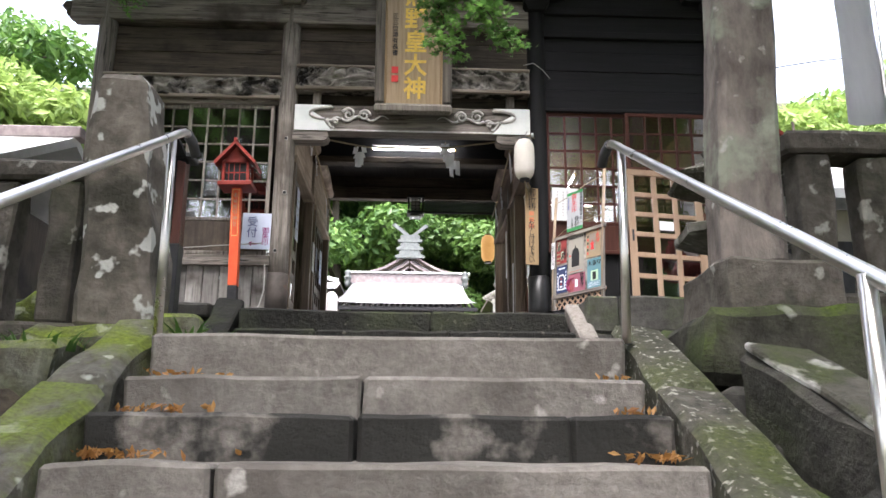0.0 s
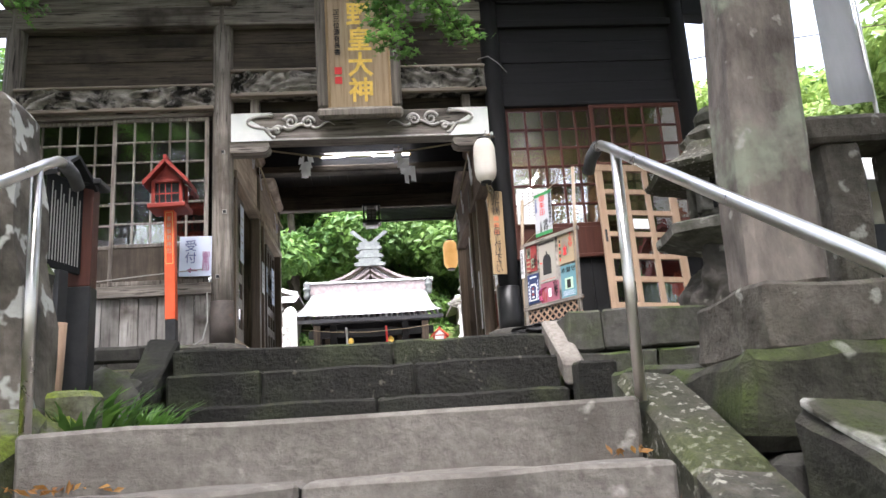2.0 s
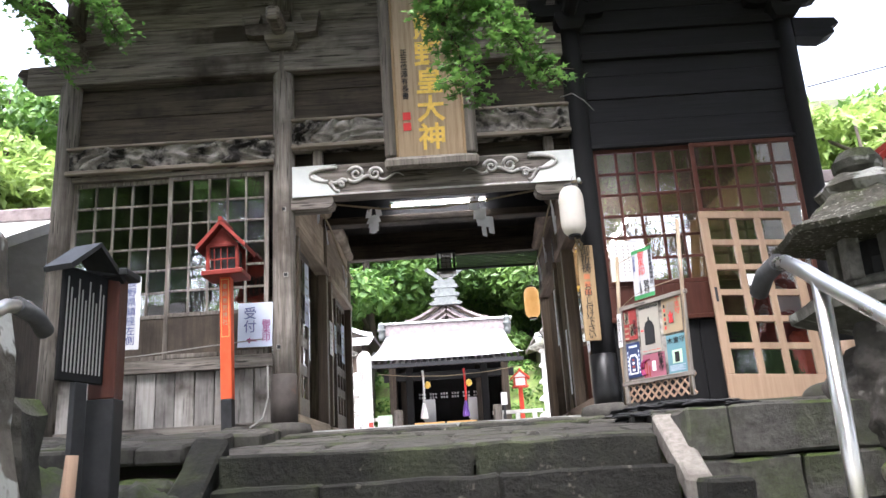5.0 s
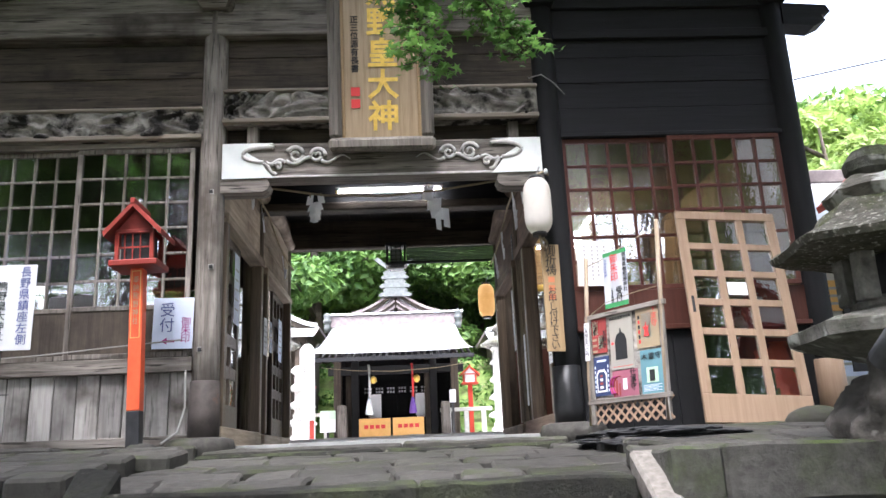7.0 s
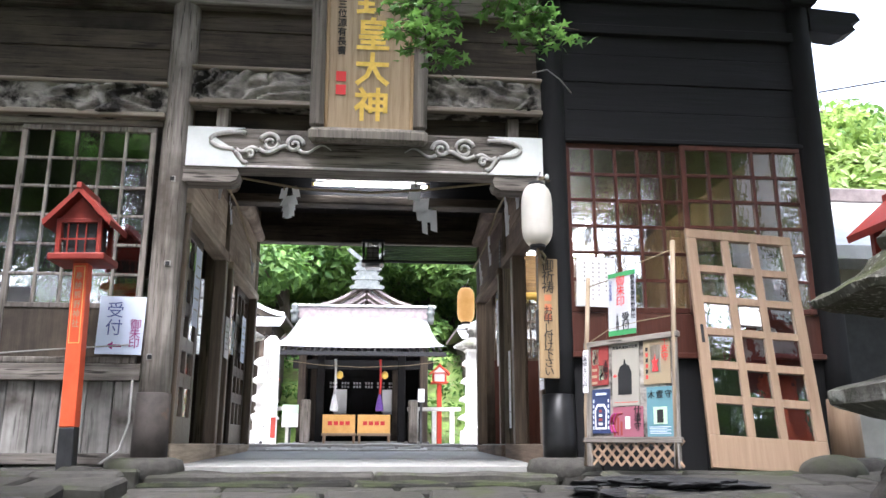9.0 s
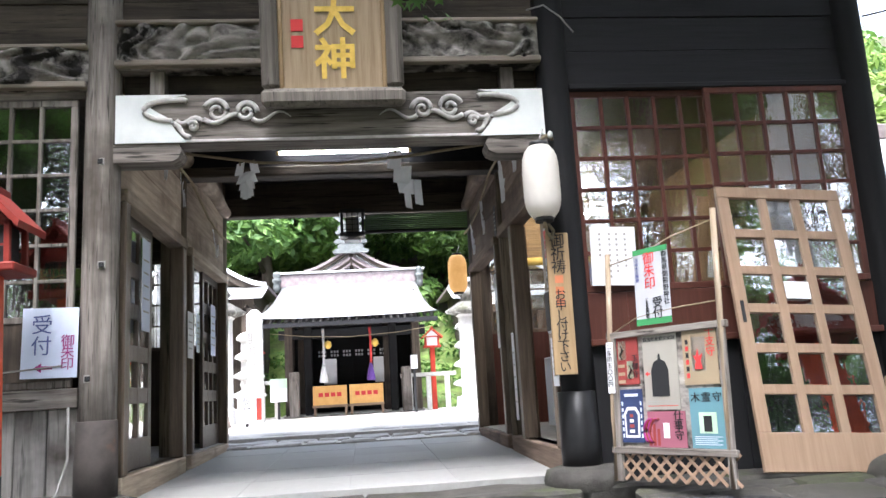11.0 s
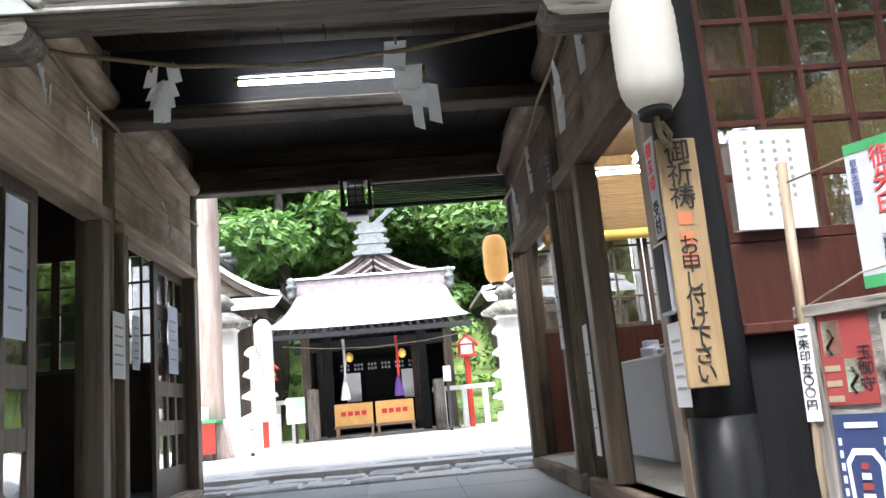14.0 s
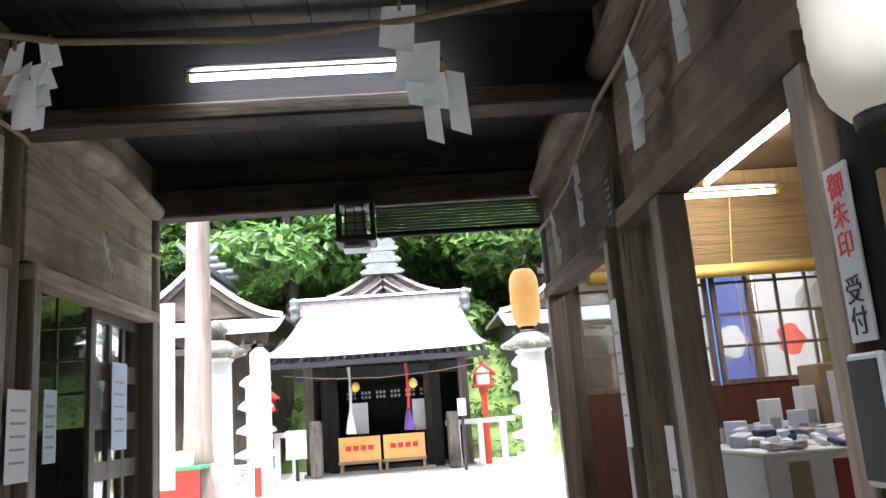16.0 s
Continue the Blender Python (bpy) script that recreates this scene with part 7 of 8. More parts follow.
hall()
for i, (x, y, w, mt, lab) in enumerate(((3.55, 17.2, 0.29, "flagcloth", "white cloth banner behind the shop room"), (3.87, 17.3, 0.46, "blueflag", "blue cloth banner with a white crest behind the shop room"), (4.55, 17.5, 0.67, "flagcloth", "white cloth banner with a red crest behind the shop room"), (-3.0, 17.2, 0.5, "flagcloth", "white cloth banner behind the gate"), (-2.72, 18.0, 0.28, "flagcloth", "narrow white cloth banner beside the cedar trunk"))):
    p = thing("cloth_banner", (x, y, 1.2), lab, "banner", "yard banners")
    part("cloth", box(x, x + w, y, y + 0.006, 1.6, 3.8, 0), mt, p)
    part("pole", rod([(x - 0.03, y, 1.1), (x - 0.03, y, 3.9)], 0.014, 8), "steel", p)
    if i in (1, 2):
        part("crest", prism([(x + w / 2 + 0.16 * math.cos(a) * (1 + 0.2 * math.cos(5 * a)), 2.8 + 0.19 * math.sin(a)) for a in [2 * math.pi * k / 24 for k in range(24)]], y - 0.004, y - 0.001), "redink" if i == 2 else "sheet", p, "printed crest")
for i, (x, mt, lab) in enumerate(((-1.17, "orange", "wooden offering stand with an orange notice"), (-0.27, "orange", "wooden offering stand with an orange notice"))):
    p = thing("offering_stand", (x + 0.4, 24.8, 1.22), lab, "stand", "offering stands")
    face = part("panel", box(x, x + 0.84, 24.75, 24.8, 1.45, 1.93, 0.006), mt, p, "orange lettered panel")
    for k in range(4):
        part("text_mark", box(x + 0.14 + 0.15 * k, x + 0.25 + 0.15 * k, 24.745, 24.75, 1.66, 1.76, 0), "redink", face)
    part("shelf", box(x - 0.02, x + 0.86, 24.7, 25.1, 1.40, 1.46, 0.006), "pale_x", p)
    for dx in (0.02, 0.78):
        for dy in (0, 0.28):
            part("leg", box(x + dx, x + dx + 0.06, 24.72 + dy, 24.78 + dy, 1.2, 1.42, 0.004), "pale_z", p)
for x, mt, lab in ((-0.86, "sheet", "bell rope with a white tassel"), (0.28, "violet", "bell rope with a red and purple tassel")):
    p = thing("bell_rope", (x, 24.2, 1.95), lab, "bell rope")
    part("rope", rod([(x, 24.2, 3.3), (x + 0.02, 24.2, 2.8), (x, 24.2, 2.35)], 0.035, 8), "shide" if mt == "sheet" else "redink", p)
    part("tassel", lathe([(0.03, 2.42), (0.07, 2.25), (0.105, 2.03), (0.09, 2.0)], x, 24.2, 10), mt, p)
    part("bell", lathe([(0.02, 3.0), (0.08, 2.95), (0.09, 2.86), (0.03, 2.8)], x + 0.12, 24.2, 10), "gold", p)
red_lantern("vermilion_lantern", 1.86, 24.95, 1.2, 1.55, 0.95, "crimson", "crimson", "bright vermilion lantern post beside the hall", "sheet", band=0)
red_lantern("vermilion_lantern", -2.55, 24.4, 1.2, 1.35, 0.95, "crimson", "crimson", "bright vermilion lantern post behind the pale pillar", "sheet", band=0)
np_ = thing("name_pillar", (-2.18, 22.0, 1.2), "pale granite name pillar with characters greyed as by glare", "stone pillar")
part("shaft", lathe([(0.155, 1.2), (0.145, 3.48), (0.06, 3.58)], -2.18, 22.0, square=True), "whitestone", np_)
# black characters drawn grey: the glare on the pillar is in their colour
letters("熊野皇大神社", "wire", np_, facing(-2.18, 22.0 - 0.158, 3.38, np_), 0.27, pitch=1.05)


def yard_lantern(x, y, s, label):
    p = thing("granite_lantern", (x, y, 1.2), label, "stone lantern", "granite lanterns")
    z = 1.2
    part("column", lathe([(0.26 * s, z), (0.25 * s, z + 0.3), (0.21 * s, z + 0.34), (0.205 * s, z + 2.15 * s), (0.25 * s, z + 2.2 * s)], x, y, square=True), "whitestone", p)
    part("roof", lathe([(0.2 * s, z + 2.2 * s), (0.5 * s, z + 2.24 * s), (0.52 * s, z + 2.30 * s), (0.32 * s, z + 2.42 * s), (0.2 * s, z + 2.5 * s)], x, y, 6), "lantern_stone", p)
    part("finial", lathe([(0.17 * s, z + 2.48 * s), (0.15 * s, z + 2.6 * s), (0.22 * s, z + 2.66 * s), (0.14 * s, z + 2.78 * s), (0.03, z + 2.86 * s)], x, y, 8), "lantern_stone", p)


yard_lantern(-2.82, 21.6, 1.0, "tall granite lantern with a mossy cap")
yard_lantern(2.2, 20.2, 0.86, "tall granite lantern beyond the gate opening")
for i, (x, y, h) in enumerate(((-2.45, 23.0, 2.2), (2.45, 22.4, 2.1), (-3.4, 23.2, 2.0))):
    p = thing("stone_pagoda", (x, y, 1.2), "small tiered pale stone pagoda", "pagoda", "stone pagodas")
    prof = [(0.3, 1.2), (0.28, 1.5)]
    for k in range(4):
        z = 1.5 + 0.42 * k
        prof += [(0.16, z), (0.16, z + 0.2), (0.34 - 0.03 * k, z + 0.26), (0.32 - 0.03 * k, z + 0.32), (0.16, z + 0.40)]
    prof += [(0.05, 3.2), (0.05, 3.6)]
    part("body", lathe(prof, x, y, square=True), "whitestone", p)
for i, (x, y, w, h, z, lab) in enumerate(((-2.05, 19.8, 0.34, 0.5, 1.15, "white reception notice on a short dark stand"), (1.30, 23.6, 0.16, 0.32, 2.1, "small white label on a thin stake"), (-1.95, 24.3, 0.4, 0.55, 1.5, "small green and white notice on a stand"))):
    p = thing("yard_notice", (x, y, 1.2), lab, "notice")
    part("sheet", box(x - w / 2, x + w / 2, y - 0.01, y + 0.01, z + 0.1, z + 0.1 + h, 0.003), "sheet", p)
    part("stake", box(x - 0.03, x + 0.03, y + 0.01, y + 0.04, 1.15, z + h, 0.003), "black", p)
    if i == 0:
        letters("受付", "ink", p, facing(x, y - 0.014, z + 0.58, p), 0.16)
        part("red_mark", box(x + 0.17, x + 0.27, y - 0.01, y + 0.01, z + 0.15, z + 0.55, 0), "darkred", p)
    if i == 2:
        part("green_head", box(x - w / 2, x + w / 2, y - 0.014, y - 0.009, z + 0.42, z + 0.65, 0), "palegreen", p)
p = thing("offering_table", (-2.75, 19.6, 1.2), "low table with small goods beside the gate", "table")
part("tabletop", box(-3.3, -2.5, 19.4, 20.0, 1.75, 1.80, 0.006), "green", p)
part("cloth", box(-3.28, -2.52, 19.38, 19.4, 1.3, 1.75, 0), "darkred", p)
for dx in (-3.25, -2.6):
    part("leg", box(dx, dx + 0.06, 19.5, 19.56, 1.2, 1.75, 0), "dark_z", p)
part("carton", box(-3.1, -2.7, 19.5, 19.8, 1.80, 2.0, 0.01), "sheet", p)


def side_hall(x, y, s, label):
    """A smaller shrine building: walls, curved roof with its gable to the front."""
    p = thing("side_shrine", (x, y, 1.2), label, "shrine hall", kind="structure")
    pk, hw = 5.9 * s, 1.95 * s
    curve = lambda u: pk - 1.22 * s * (1 - (1 - u) ** 1.6)
    for sx in (-1, 1):
        up = [(x + sx * hw * k / 12, curve(k / 12)) for k in range(13)]
        part("roof_slope", prism([(a, b + 0.06) for a, b in up] + [(a, b - 0.04) for a, b in up[::-1]], y, y + 4), "ridge", p)
        part("bargeboard", prism([(a, b + 0.07) for a, b in up] + [(a, b - 0.05) for a, b in up[::-1]], y - 0.16, y - 0.002), "roof", p, "pale curved bargeboard")
        lo = [(a, b - 0.055) for a, b in up]
        part("inner_board", prism(lo + [(x + (a - x) * 0.97, b - 0.16) for a, b in lo[::-1]], y - 0.10, y), "dark_x", p)
        part("forked_finial", prism([(x - sx * 0.22, pk - 0.02), (x - sx * 0.12, pk - 0.05), (x + sx * 0.50, pk + 0.62), (x + sx * 0.38, pk + 0.66)], y + 0.3 + 0.06 * sx, y + 0.38 + 0.06 * sx), "verdigris", p)
    part("ridge_cap", box(x - 0.12, x + 0.12, y - 0.2, y + 4.0, pk + 0.07, pk + 0.24, 0.02), "verdigris", p)
    for k in range(4):
        part("ridge_billet", rod([(x - 0.34, y + 0.8 + 0.8 * k, pk + 0.32), (x + 0.34, y + 0.8 + 0.8 * k, pk + 0.32)], 0.09, 10), "verdigris", p)
    part("gable_wall", prism([(x, pk - 0.1), (x - hw * 0.5, curve(0.5) - 0.08), (x - hw * 0.85, curve(0.9)), (x + hw * 0.85, curve(0.9)), (x + hw * 0.5, curve(0.5) - 0.08)], y + 0.02, y + 0.1), "dark_x", p)
    part("gable_strut", box(x - 0.07, x + 0.07, y - 0.02, y + 0.02, curve(0.9), pk - 0.3, 0.01), "wood_z", p)
    t = bmesh.new()
    rows = [[t.verts.new((x + (hw + 0.05) * (k / 5 - 1), y - 1.5 * v, curve(1.0) - 0.02 - 0.62 * v + 0.12 * v * v)) for k in range(11)] for v in (0, 0.25, 0.5, 0.75, 1.0)]
    for a, c in zip(rows, rows[1:]):
        for k in range(10):
            t.faces.new((a[k], a[k + 1], c[k + 1], c[k])).smooth = True
    bmesh.ops.solidify(t, geom=t.faces[:], thickness=0.10)
    part("porch_roof", t, "roof", p, "sun-bleached porch roof")
    for k in range(16):
        xr = x - hw + 2 * hw * (k + 0.5) / 16
        part("rafter", box(xr - 0.03, xr + 0.03, y - 1.4, y, curve(1.0) - 0.72, curve(1.0) - 0.65, 0), "dark_y", p)
    part("wall", box(x - 1.6 * s, x + 1.6 * s, y + 0.1, y + 3.6, 1.2, curve(1.0), 0), "dark_z", p)
    for k in range(4):
        part("post", box(x - 1.6 * s + 1.02 * s * k, x - 1.46 * s + 1.02 * s * k, y - 1.2, y - 1.05, 1.2, curve(1.0) - 0.65, 0.01), "dark_z", p)
    part("front_beam", box(x - 1.7 * s, x + 1.7 * s, y - 1.2, y - 1.05, curve(1.0) - 0.85, curve(1.0) - 0.72, 0.01), "wood_x", p)


side_hall(-4.35, 26.0, 1.0, "smaller shrine hall with curved pale roof beside the main hall")
side_hall(4.65, 28.0, 1.0, "smaller shrine hall with curved pale roof beyond the main hall")


def grass_bank():
    """The weedy slope behind the halls."""
    p = thing("grass_bank", (0, 29, 1.2), "weedy green bank rising behind the halls", "bank", kind="structure")
    t = bmesh.new()
    rows = []
    for j in range(13):
        y = 26.9 + 0.45 * j
        rows.append([t.verts.new((-12 + 0.6 * i, y + 0.25 * math.sin(i * 0.9), 1.1 + 3.0 * min(1.0, j / 9) ** 1.1 + 0.16 * noise.noise((i * 0.5, j * 0.6, 3)))) for i in range(41)])
    for a, c in zip(rows, rows[1:]):
        for i in range(40):
            t.faces.new((a[i], a[i + 1], c[i + 1], c[i])).smooth = True
    part("slope", t, "bank", p)
    g = thing("bank_weeds", (0, 28.5, 2), "low green weeds covering the bank", "plants", kind="stuff")
    blobs = [((-11 + 22 * ((k * 0.618) % 1), 27.1 + 3.6 * (k / 60), 1.25 + 3.0 * (k / 62)), (0.8, 0.5, 0.28)) for k in range(60)]
    me = leaf_mesh("weeds", blobs, 9000, 0.10, 31, "grass")
    w_ = attach("weeds", me, "grass", g)
    w_.location = -Vector((0, 28.5, 2))


yt = thing("cedar_trunk", (-2.95, 21.2, 1.2), "straight grey-brown cedar trunk rising out of view", "tree")
part("root_flare", lathe([(0.40, 1.12), (0.33, 1.25), (0.28, 1.5), (0.24, 1.8)], -2.71, 20.0, 14), "trunk", yt, "", True)
part("trunk", rod([(-2.72, 20.0, 1.1), (-2.70, 20.0, 2.2), (-2.68, 20.0, 5.0), (-2.68, 20.0, 12.0)], [0.27, 0.2, 0.175, 0.14], 16), "trunk", yt)
for i, (x0, y0, w, lab) in enumerate(((-7.6, 13.0, 3.2, "white-roofed low building seen past the balustrade"), (7.2, 13.5, 4.6, "low shop building with a pale roof beside the gate"))):
    p = thing("side_building", (x0, y0, 0.5), lab, "building", kind="structure")
    part("wall", box(x0 - w / 2, x0 + w / 2, y0 - 1.5, y0 + 2, 0.4, 3.1, 0.01), "plaster" if i else "dark_z", p)
    for k in range(3):
        part("window", box(x0 - w / 2 + 0.3 + k, x0 - w / 2 + 0.95 + k, y0 - 1.54, y0 - 1.5, 1.6, 2.6, 0.005), "black", p)
    t = prism_x([(y0 - 2.4, 3.0), (y0 + 0.2, 4.3), (y0 + 2.8, 3.0), (y0 + 2.8, 3.14), (y0 + 0.2, 4.46), (y0 - 2.4, 3.14)], x0 - w / 2 - 0.5, x0 + w / 2 + 0.5)
    part("roof", t, "roof", p)
    part("ridge", box(x0 - w / 2 - 0.6, x0 + w / 2 + 0.6, y0 + 0.05, y0 + 0.35, 4.4, 4.6, 0.02), "ridge", p)
vl = red_lantern("vermilion_lantern", 3.75, 8.7, 0.9, 1.40, 1.2, "darkred", "red", "vermilion wooden lantern beyond the stone lantern", "sheet", band=0.3)
for x, z, w, h, mt, lab in ((5.0, 2.30, 0.22, 0.36, "orange", "orange printed sheet on the shop building"), (5.24, 2.26, 0.26, 0.44, "sheet", "white printed sheet on the shop building"), (5.54, 2.32, 0.24, 0.34, "poster_pink", "pink printed sheet on the shop building"), (5.05, 1.55, 0.75, 0.62, "bluepaper", "pale cloth hung below the shop window")):
    q = thing("wall_sheet", (x, 11.98, z), lab, "notice")
    q = part("sheet", box(x, x + w, 11.975, 11.985, z, z + h, 0), mt, q)
    for k in range(3):
        part("text_mark", box(x + 0.03, x + w - 0.04, 11.971, 11.975, z + h * (0.2 + 0.25 * k), z + h * (0.2 + 0.25 * k) + 0.03, 0), "wire", q)
ws = thing("wall_cable", (-1.7, 9.97, 1.1), "pale cable sagging along the window sill", "cable")
part("cable", rod([(-3.6, 9.965, 1.80), (-2.9, 9.96, 1.83), (-2.3, 9.96, 1.88), (-1.75, 9.96, 1.92)], 0.006, 6), "wire", ws)
part("cable", rod([(-1.70, 9.95, 1.66), (-1.69, 9.93, 1.35), (-1.72, 9.85, 1.15), (-1.80, 9.7, 1.06)], 0.009, 6), "wire", ws)
cb2 = thing("overhead_cable", (3.9, 9.9, 4.2), "thin cable running from the gate corner to the trees", "cable")
part("cable", rod([(3.95, 9.95, 4.22), (5.5, 10.5, 4.75), (9, 12, 5.9)], 0.008, 5), "dark_x", cb2)
cb3 = thing("overhead_cable", (1.5, 9.9, 4.2), "short pale cable looping over the carved frieze", "cable")
part("cable", rod([(1.38, 9.93, 4.28), (1.5, 9.9, 4.30), (1.62, 9.92, 4.22), (1.72, 9.96, 4.12)], 0.006, 5), "wire", cb3)


# ---- trees ----
def leaf_mesh(name, blobs, count, size, seed, mat_n, droop=0.0):
    """A crown of many small bent leaves round a handful of blobs (centre, radii)."""
    rg = np.random.default_rng(seed)
    B = np.array([b[0] for b in blobs], float)
    R = np.array([b[1] for b in blobs], float)
    vol = R.prod(axis=1) ** (2 / 3)
    pick = rg.choice(len(blobs), count, p=vol / vol.sum())
    d = rg.normal(size=(count, 3))
    d /= np.linalg.norm(d, axis=1, keepdims=True)
    rad = rg.uniform(0.35, 1.06, (count, 1)) ** 0.6
    c = B[pick] + d * R[pick] * rad
    nrm = d * 0.6 + rg.normal(size=(count, 3)) * 0.5 + np.array([0, 0, 0.7])
    nrm /= np.linalg.norm(nrm, axis=1, keepdims=True)
    u = np.cross(nrm, rg.normal(size=(count, 3)))
    u /= np.linalg.norm(u, axis=1, keepdims=True)
    w = np.cross(nrm, u)
    s = size * rg.uniform(0.55, 1.25, (count, 1))
    v = np.stack([c - u * s, c + w * s * 0.42 + nrm * s * 0.12, c + u * s - np.array([0, 0, droop]) * s, c - w * s * 0.42 + nrm * s * 0.12], axis=1).reshape(-1, 3)
    me = bpy.data.meshes.new(name)
    me.from_pydata(v.tolist(), [], np.arange(4 * count).reshape(-1, 4).tolist())
    me.materials.append(M[mat_n])
    return me


def tree_kind(seed, h, r, count, size, mat_n, trunk_r, group, label, low=0.38, clumps=9, puff=(0.35, 0.25)):
    rg = random.Random(seed)
    p = local("tree", label, "tree", group)
    part("trunk", rod([(0, 0, -0.5), (0.1, 0, h * 0.3), (-0.05, 0.1, h * 0.6), (0, 0, h * 0.9)], [trunk_r, trunk_r * 0.8, trunk_r * 0.55, trunk_r * 0.2], 10), "bark", p)
    blobs = []
    for k in range(clumps):
        a, q = rg.random() * 6.283, rg.random()
        z = h * (low + (0.93 - low) * q)
        d = r * (0.35 + 0.5 * rg.random()) * (1.15 - 0.6 * q)
        c = (d * math.cos(a), d * math.sin(a), z)
        rr = r * (puff[0] + puff[1] * rg.random())
        blobs.append((c, (rr, rr, rr * 0.55)))
        part("limb", rod([(0, 0, z - 0.25 * r), (c[0] * 0.5, c[1] * 0.5, z - 0.1 * r), c], [trunk_r * 0.35, trunk_r * 0.22, trunk_r * 0.1], 6), "bark", p)
    attach("crown", leaf_mesh("crown", blobs, count, size, seed, mat_n), mat_n, p)
    return p


grass_bank()
KINDS = [tree_kind(21, 9, 3.2, 9000, 0.20, "leaf", 0.22, "forest trees", "leafy broadleaf tree on the wooded hill"),
         tree_kind(22, 11, 3.0, 9000, 0.20, "leaf", 0.25, "forest trees", "leafy broadleaf tree on the wooded hill"),
         tree_kind(23, 8, 3.4, 9000, 0.18, "leaf_light", 0.2, "forest trees", "light green tree on the wooded hill"),
         tree_kind(24, 13, 4.6, 7500, 0.25, "leaf", 0.3, "shade trees", "unseen tall tree added to shade the stone stairs", 0.64, 18, (0.22, 0.20)),
         tree_kind(25, 12, 4.4, 2300, 0.20, "leaf", 0.28, "thin trees", "thin-crowned tree behind the foot of the stairs", 0.3, 34, (0.10, 0.11))]
rg = random.Random(77)
PLACES = []
for row in range(6):
    for k in range(9):
        y = 33 + 3.4 * row
        PLACES.append((-15 + 3.8 * k + rg.uniform(-1.2, 1.2), y + rg.uniform(-1, 1), 0.55 * (y - 30) + 0.4, rg.uniform(0.8, 1.15)))
for x, y, z, s in ((-9, 19, 1, 0.9), (-11, 24, 2, 1.1), (10, 20, 1.5, 0.9), (12, 25, 2, 1.1), (-13, 14, 2, 1.0), (13, 15, 2, 1.1), (-10, 9, 1, 1.0), (11, 10, 1.2, 1.0), (9.5, 28, 1.2, 1.0), (-9.5, 29, 1.2, 1.0),
                   (15, 7, 2.5, 1.1), (-14, 6, 2.0, 1.1), (-8, -6, -2.4, 1.2), (7.5, -5, -2.4, 1.2), (0.5, -11, -2.4, 1.3), (-4.5, -12, -2.4, 1.1), (5.5, -12, -2.4, 1.2), (11, 0, 0, 1.2), (-11, 1, 0, 1.2), (9.5, -3.2, -1.5, 1.1), (14, -4, -1, 1.3), (-9.5, -3.2, -1.5, 1.1), (-14, -4, -1, 1.3), (17, 1, 0, 1.3), (-17, 1, 0, 1.3), (9.5, 24, 1, 0.8), (13, 22, 1.5, 0.9), (17, 24, 2, 1.1), (20, 18, 2, 1.2), (23, 26, 2, 1.3), (18, 32, 3, 1.4), (26, 20, 2, 1.4), (-17, 24, 2, 1.1), (-20, 18, 2, 1.2), (-23, 26, 2, 1.3), (-18, 32, 3, 1.4), (-26, 20, 2, 1.4), (-13, 22, 1.5, 0.9), (-14.5, 28, 2, 1.2), (14.5, 28, 2, 1.2), (30, 28, 3, 1.5), (-30, 28, 3, 1.5), (12, 19, 2, 0.8), (14, 13, 2.5, 1.1), (-10.5, 17, 1, 0.9), (-13, 11, 1.5, 1.1), (16, 18, 3, 1.2), (-16, 17, 3, 1.2)):
    PLACES.append((x, y, z, s))
# trees out of view, added to keep skylight off stairs and gate front
SHADE = [(-5.2, 1.8, -0.5, 0.95), (5.4, 3.0, 0, 0.95), (-5.0, -4.0, -2.2, 1.1), (5.2, -3.6, -2.2, 1.1), (-4.2, -0.6, -1.8, 0.85), (4.3, 0.2, -1.6, 0.85), (-6.8, 5.2, 0.3, 0.9), (0.8, -6.5, -2.4, 1.15), (4.4, 4.9, 0.3, 0.85), (-3.6, 3.2, -0.3, 0.8), (3.7, 2.2, -0.6, 0.8)]
PLACES += SHADE
first = {}
for i, (x, y, z, s) in enumerate(PLACES):
    k = 4 if y < -4.5 or (y < 4 and abs(x) > 9) else 3 if (x, y, z, s) in SHADE else 2 if (7.5 < abs(x) < 40 and y < 31.5 and y > 5) else (i * 7) % 2
    m = pose(x, y, z, 0, 0, rg.random() * 360) @ Matrix.Scale(s, 4)
    if k not in first:
        first[k] = True
        KINDS[k].matrix_basis = m
    else:
        c = copy_thing(KINDS[k], m)
        c.matrix_basis = m


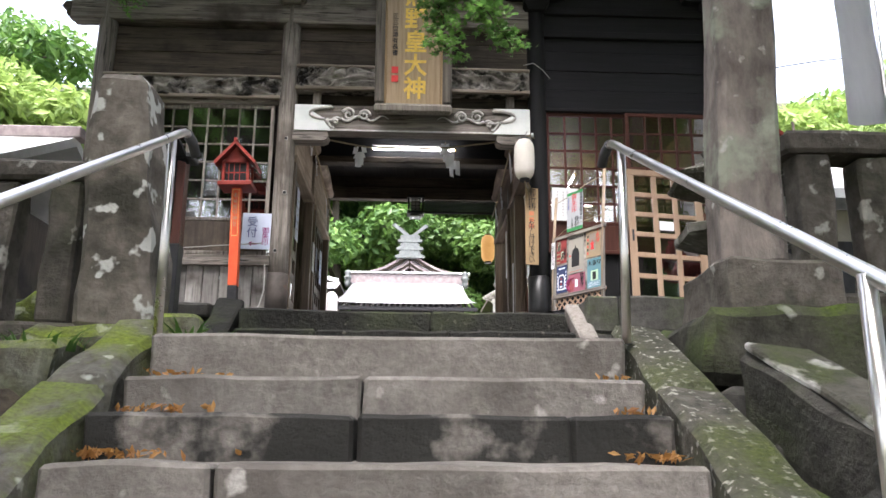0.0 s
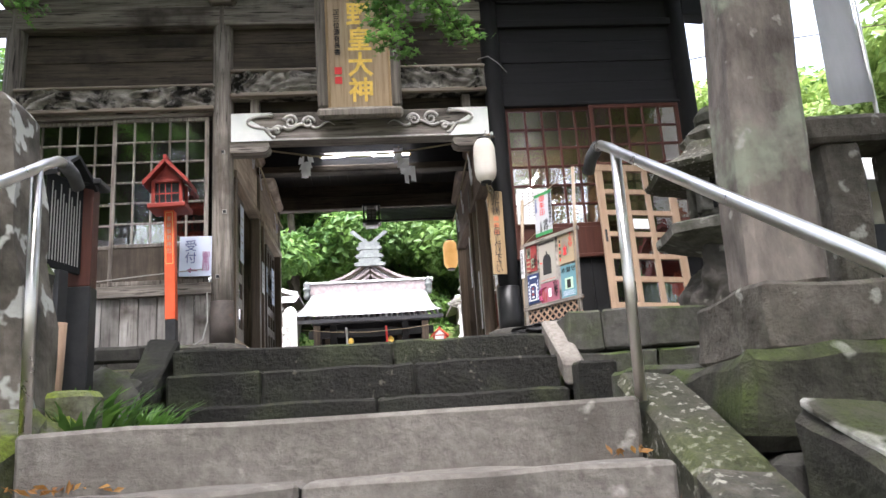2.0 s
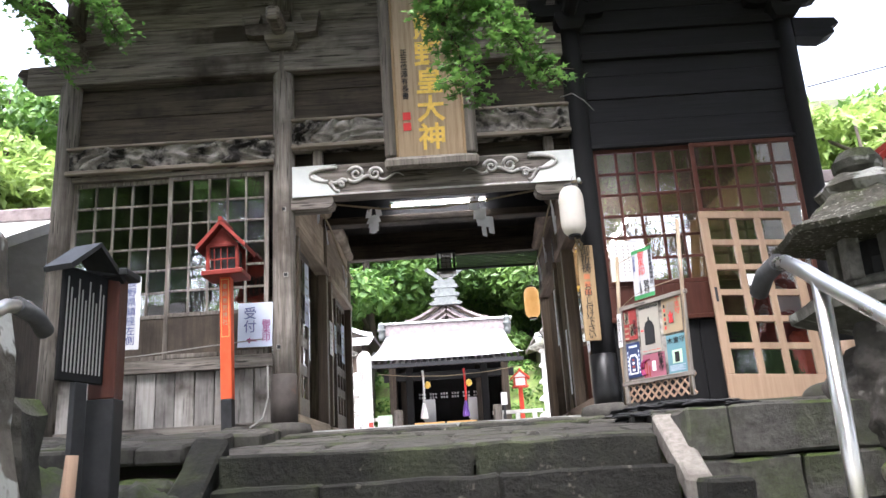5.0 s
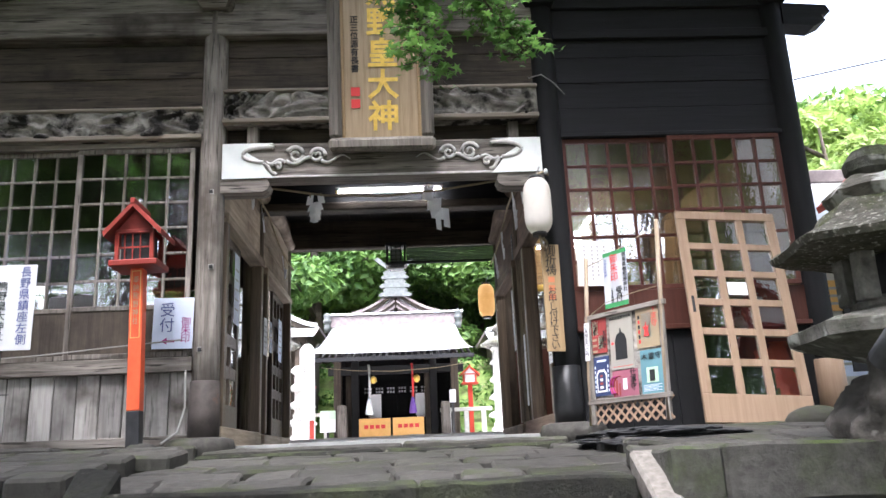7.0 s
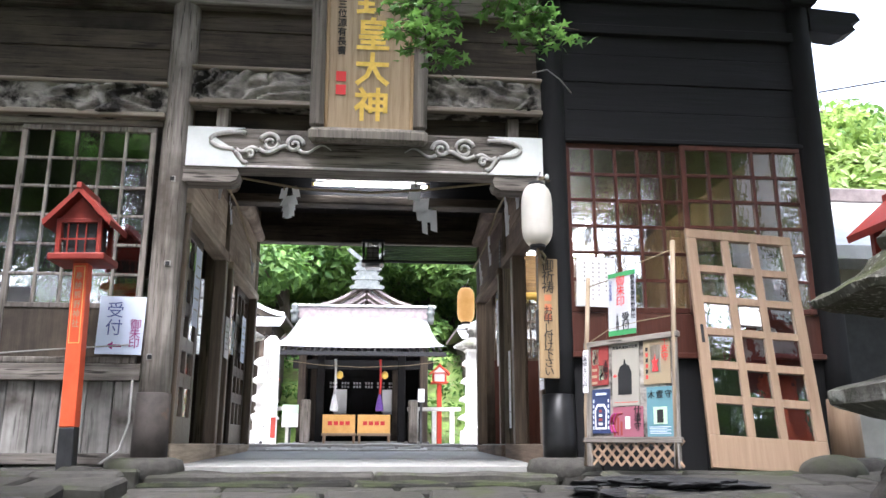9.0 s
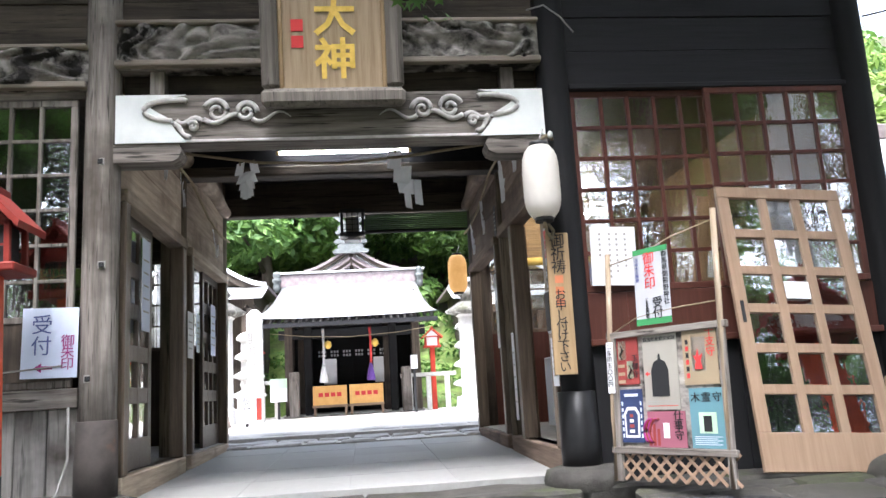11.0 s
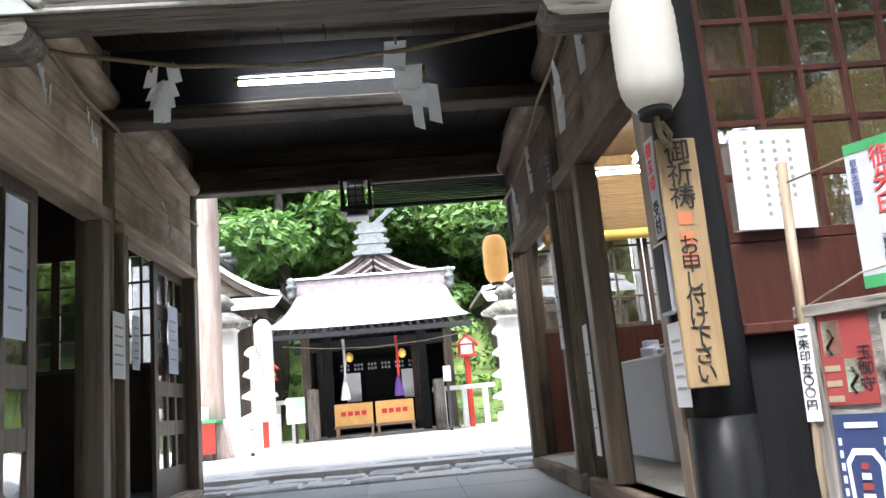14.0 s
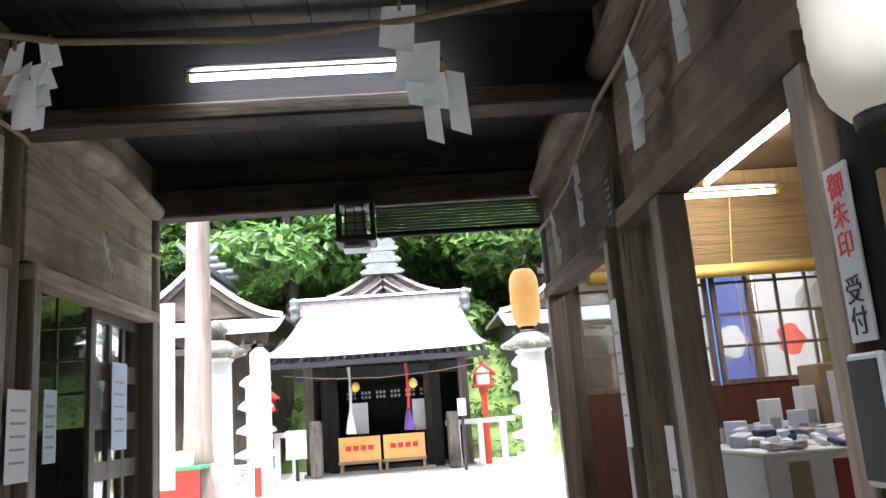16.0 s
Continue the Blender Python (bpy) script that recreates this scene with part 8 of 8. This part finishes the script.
def maple_branch(base, tip, seed, n_tw, name="maple_branch", label="drooping maple branch with small pointed green leaves"):
    """A branch that hangs into view, with twigs of star-shaped leaves."""
    rg2 = random.Random(seed)
    p = thing(name, base, label, "branch")
    b0, b1 = Vector(base), Vector(tip)
    pts = [b0.lerp(b1, k / 6) + Vector((0.05 * math.sin(k * 2.0), 0.04 * math.cos(k * 1.7), 0.10 * math.sin(math.pi * k / 6))) for k in range(7)]
    part("branch", rod(pts, [0.016 - 0.0018 * k for k in range(7)], 6), "bark", p)
    verts, faces = [], []
    for k in range(n_tw):
        u = (k + 0.5) / n_tw
        a = pts[min(5, int(u * 6))].lerp(pts[min(6, int(u * 6) + 1)], (u * 6) % 1)
        d = Vector((rg2.uniform(-1, 1), rg2.uniform(-1, 1), rg2.uniform(-0.45, 0.2))).normalized() * rg2.uniform(0.08, 0.24)
        part("twig", rod([a, a + d * 0.5 + Vector((0, 0, 0.02)), a + d], 0.003, 4), "bark", p)
        for j in range(11):
            c = a + d * (0.15 + 0.9 * rg2.random()) + Vector((rg2.gauss(0, 0.05), rg2.gauss(0, 0.05), rg2.gauss(0, 0.018)))
            s = rg2.uniform(0.03, 0.055)
            yaw = rg2.random() * 6.283
            rot = Euler((rg2.gauss(0, 0.45), rg2.gauss(0, 0.45), yaw)).to_matrix()
            base_i = len(verts)
            ring = []
            for q in range(10):
                ang = math.pi * (q / 10) * 2
                r = s * ((1.0 if q in (0,) else 0.9 if q in (2, 8) else 0.62) if q % 2 == 0 else 0.3)
                ring.append(c + rot @ Vector((r * math.cos(ang), r * math.sin(ang), -0.15 * r)))
            verts.append(c), verts.extend(ring)
            faces += [(base_i, base_i + 1 + q, base_i + 1 + (q + 1) % 10) for q in range(10)]
    me = bpy.data.meshes.new("foliage")
    o = ORG[p]
    me.from_pydata([v - o for v in verts], [], faces)
    attach("foliage", me, "maple", p)


maple_branch((0.19, 7.45, 4.06), (0.95, 7.42, 3.14), 5, 70)
maple_branch((0.02, 7.5, 4.2), (0.36, 7.5, 3.08), 6, 80)
maple_branch((0.09, 7.45, 4.2), (0.75, 7.35, 3.40), 9, 70)
maple_branch((0.0, 7.5, 4.4), (0.24, 7.55, 3.65), 10, 50)
maple_branch((-3.1, 7.9, 4.9), (-2.35, 7.9, 4.05), 7, 60)
maple_branch((-3.5, 7.8, 4.7), (-2.8, 8.0, 3.85), 8, 60)


def litter():
    """Dry fallen leaves in the corners of the steps."""
    rg3 = random.Random(4)
    t = bmesh.new()
    for k in range(260):
        i = rg3.choice((1, 2, 2, 3, 3, 3, 4, 5))
        left = rg3.random() < 0.72
        x = (-0.99 + abs(rg3.gauss(0, 0.16))) if left else (0.92 - abs(rg3.gauss(0, 0.08)))
        y = STEP_Y[i] + 0.28 - abs(rg3.gauss(0, 0.05))
        z = STEP_Z[i] + 0.012 + 0.02 * rg3.random()
        s = rg3.uniform(0.012, 0.028)
        rot = Euler((rg3.gauss(0, 0.7), rg3.gauss(0, 0.7), rg3.random() * 6.28)).to_matrix()
        q = [t.verts.new(Vector((x, y, z)) + rot @ Vector(c)) for c in ((-s, 0, 0), (0, s * 0.45, 0.003), (s, 0, 0), (0, -s * 0.45, 0.003))]
        t.faces.new(q)
    g = thing("fallen_leaves", (-0.9, 3.6, -0.2), "dry orange leaves swept into the step corners", "leaves", kind="stuff")
    part("leaf_litter", t, "dryleaf", g)


litter()
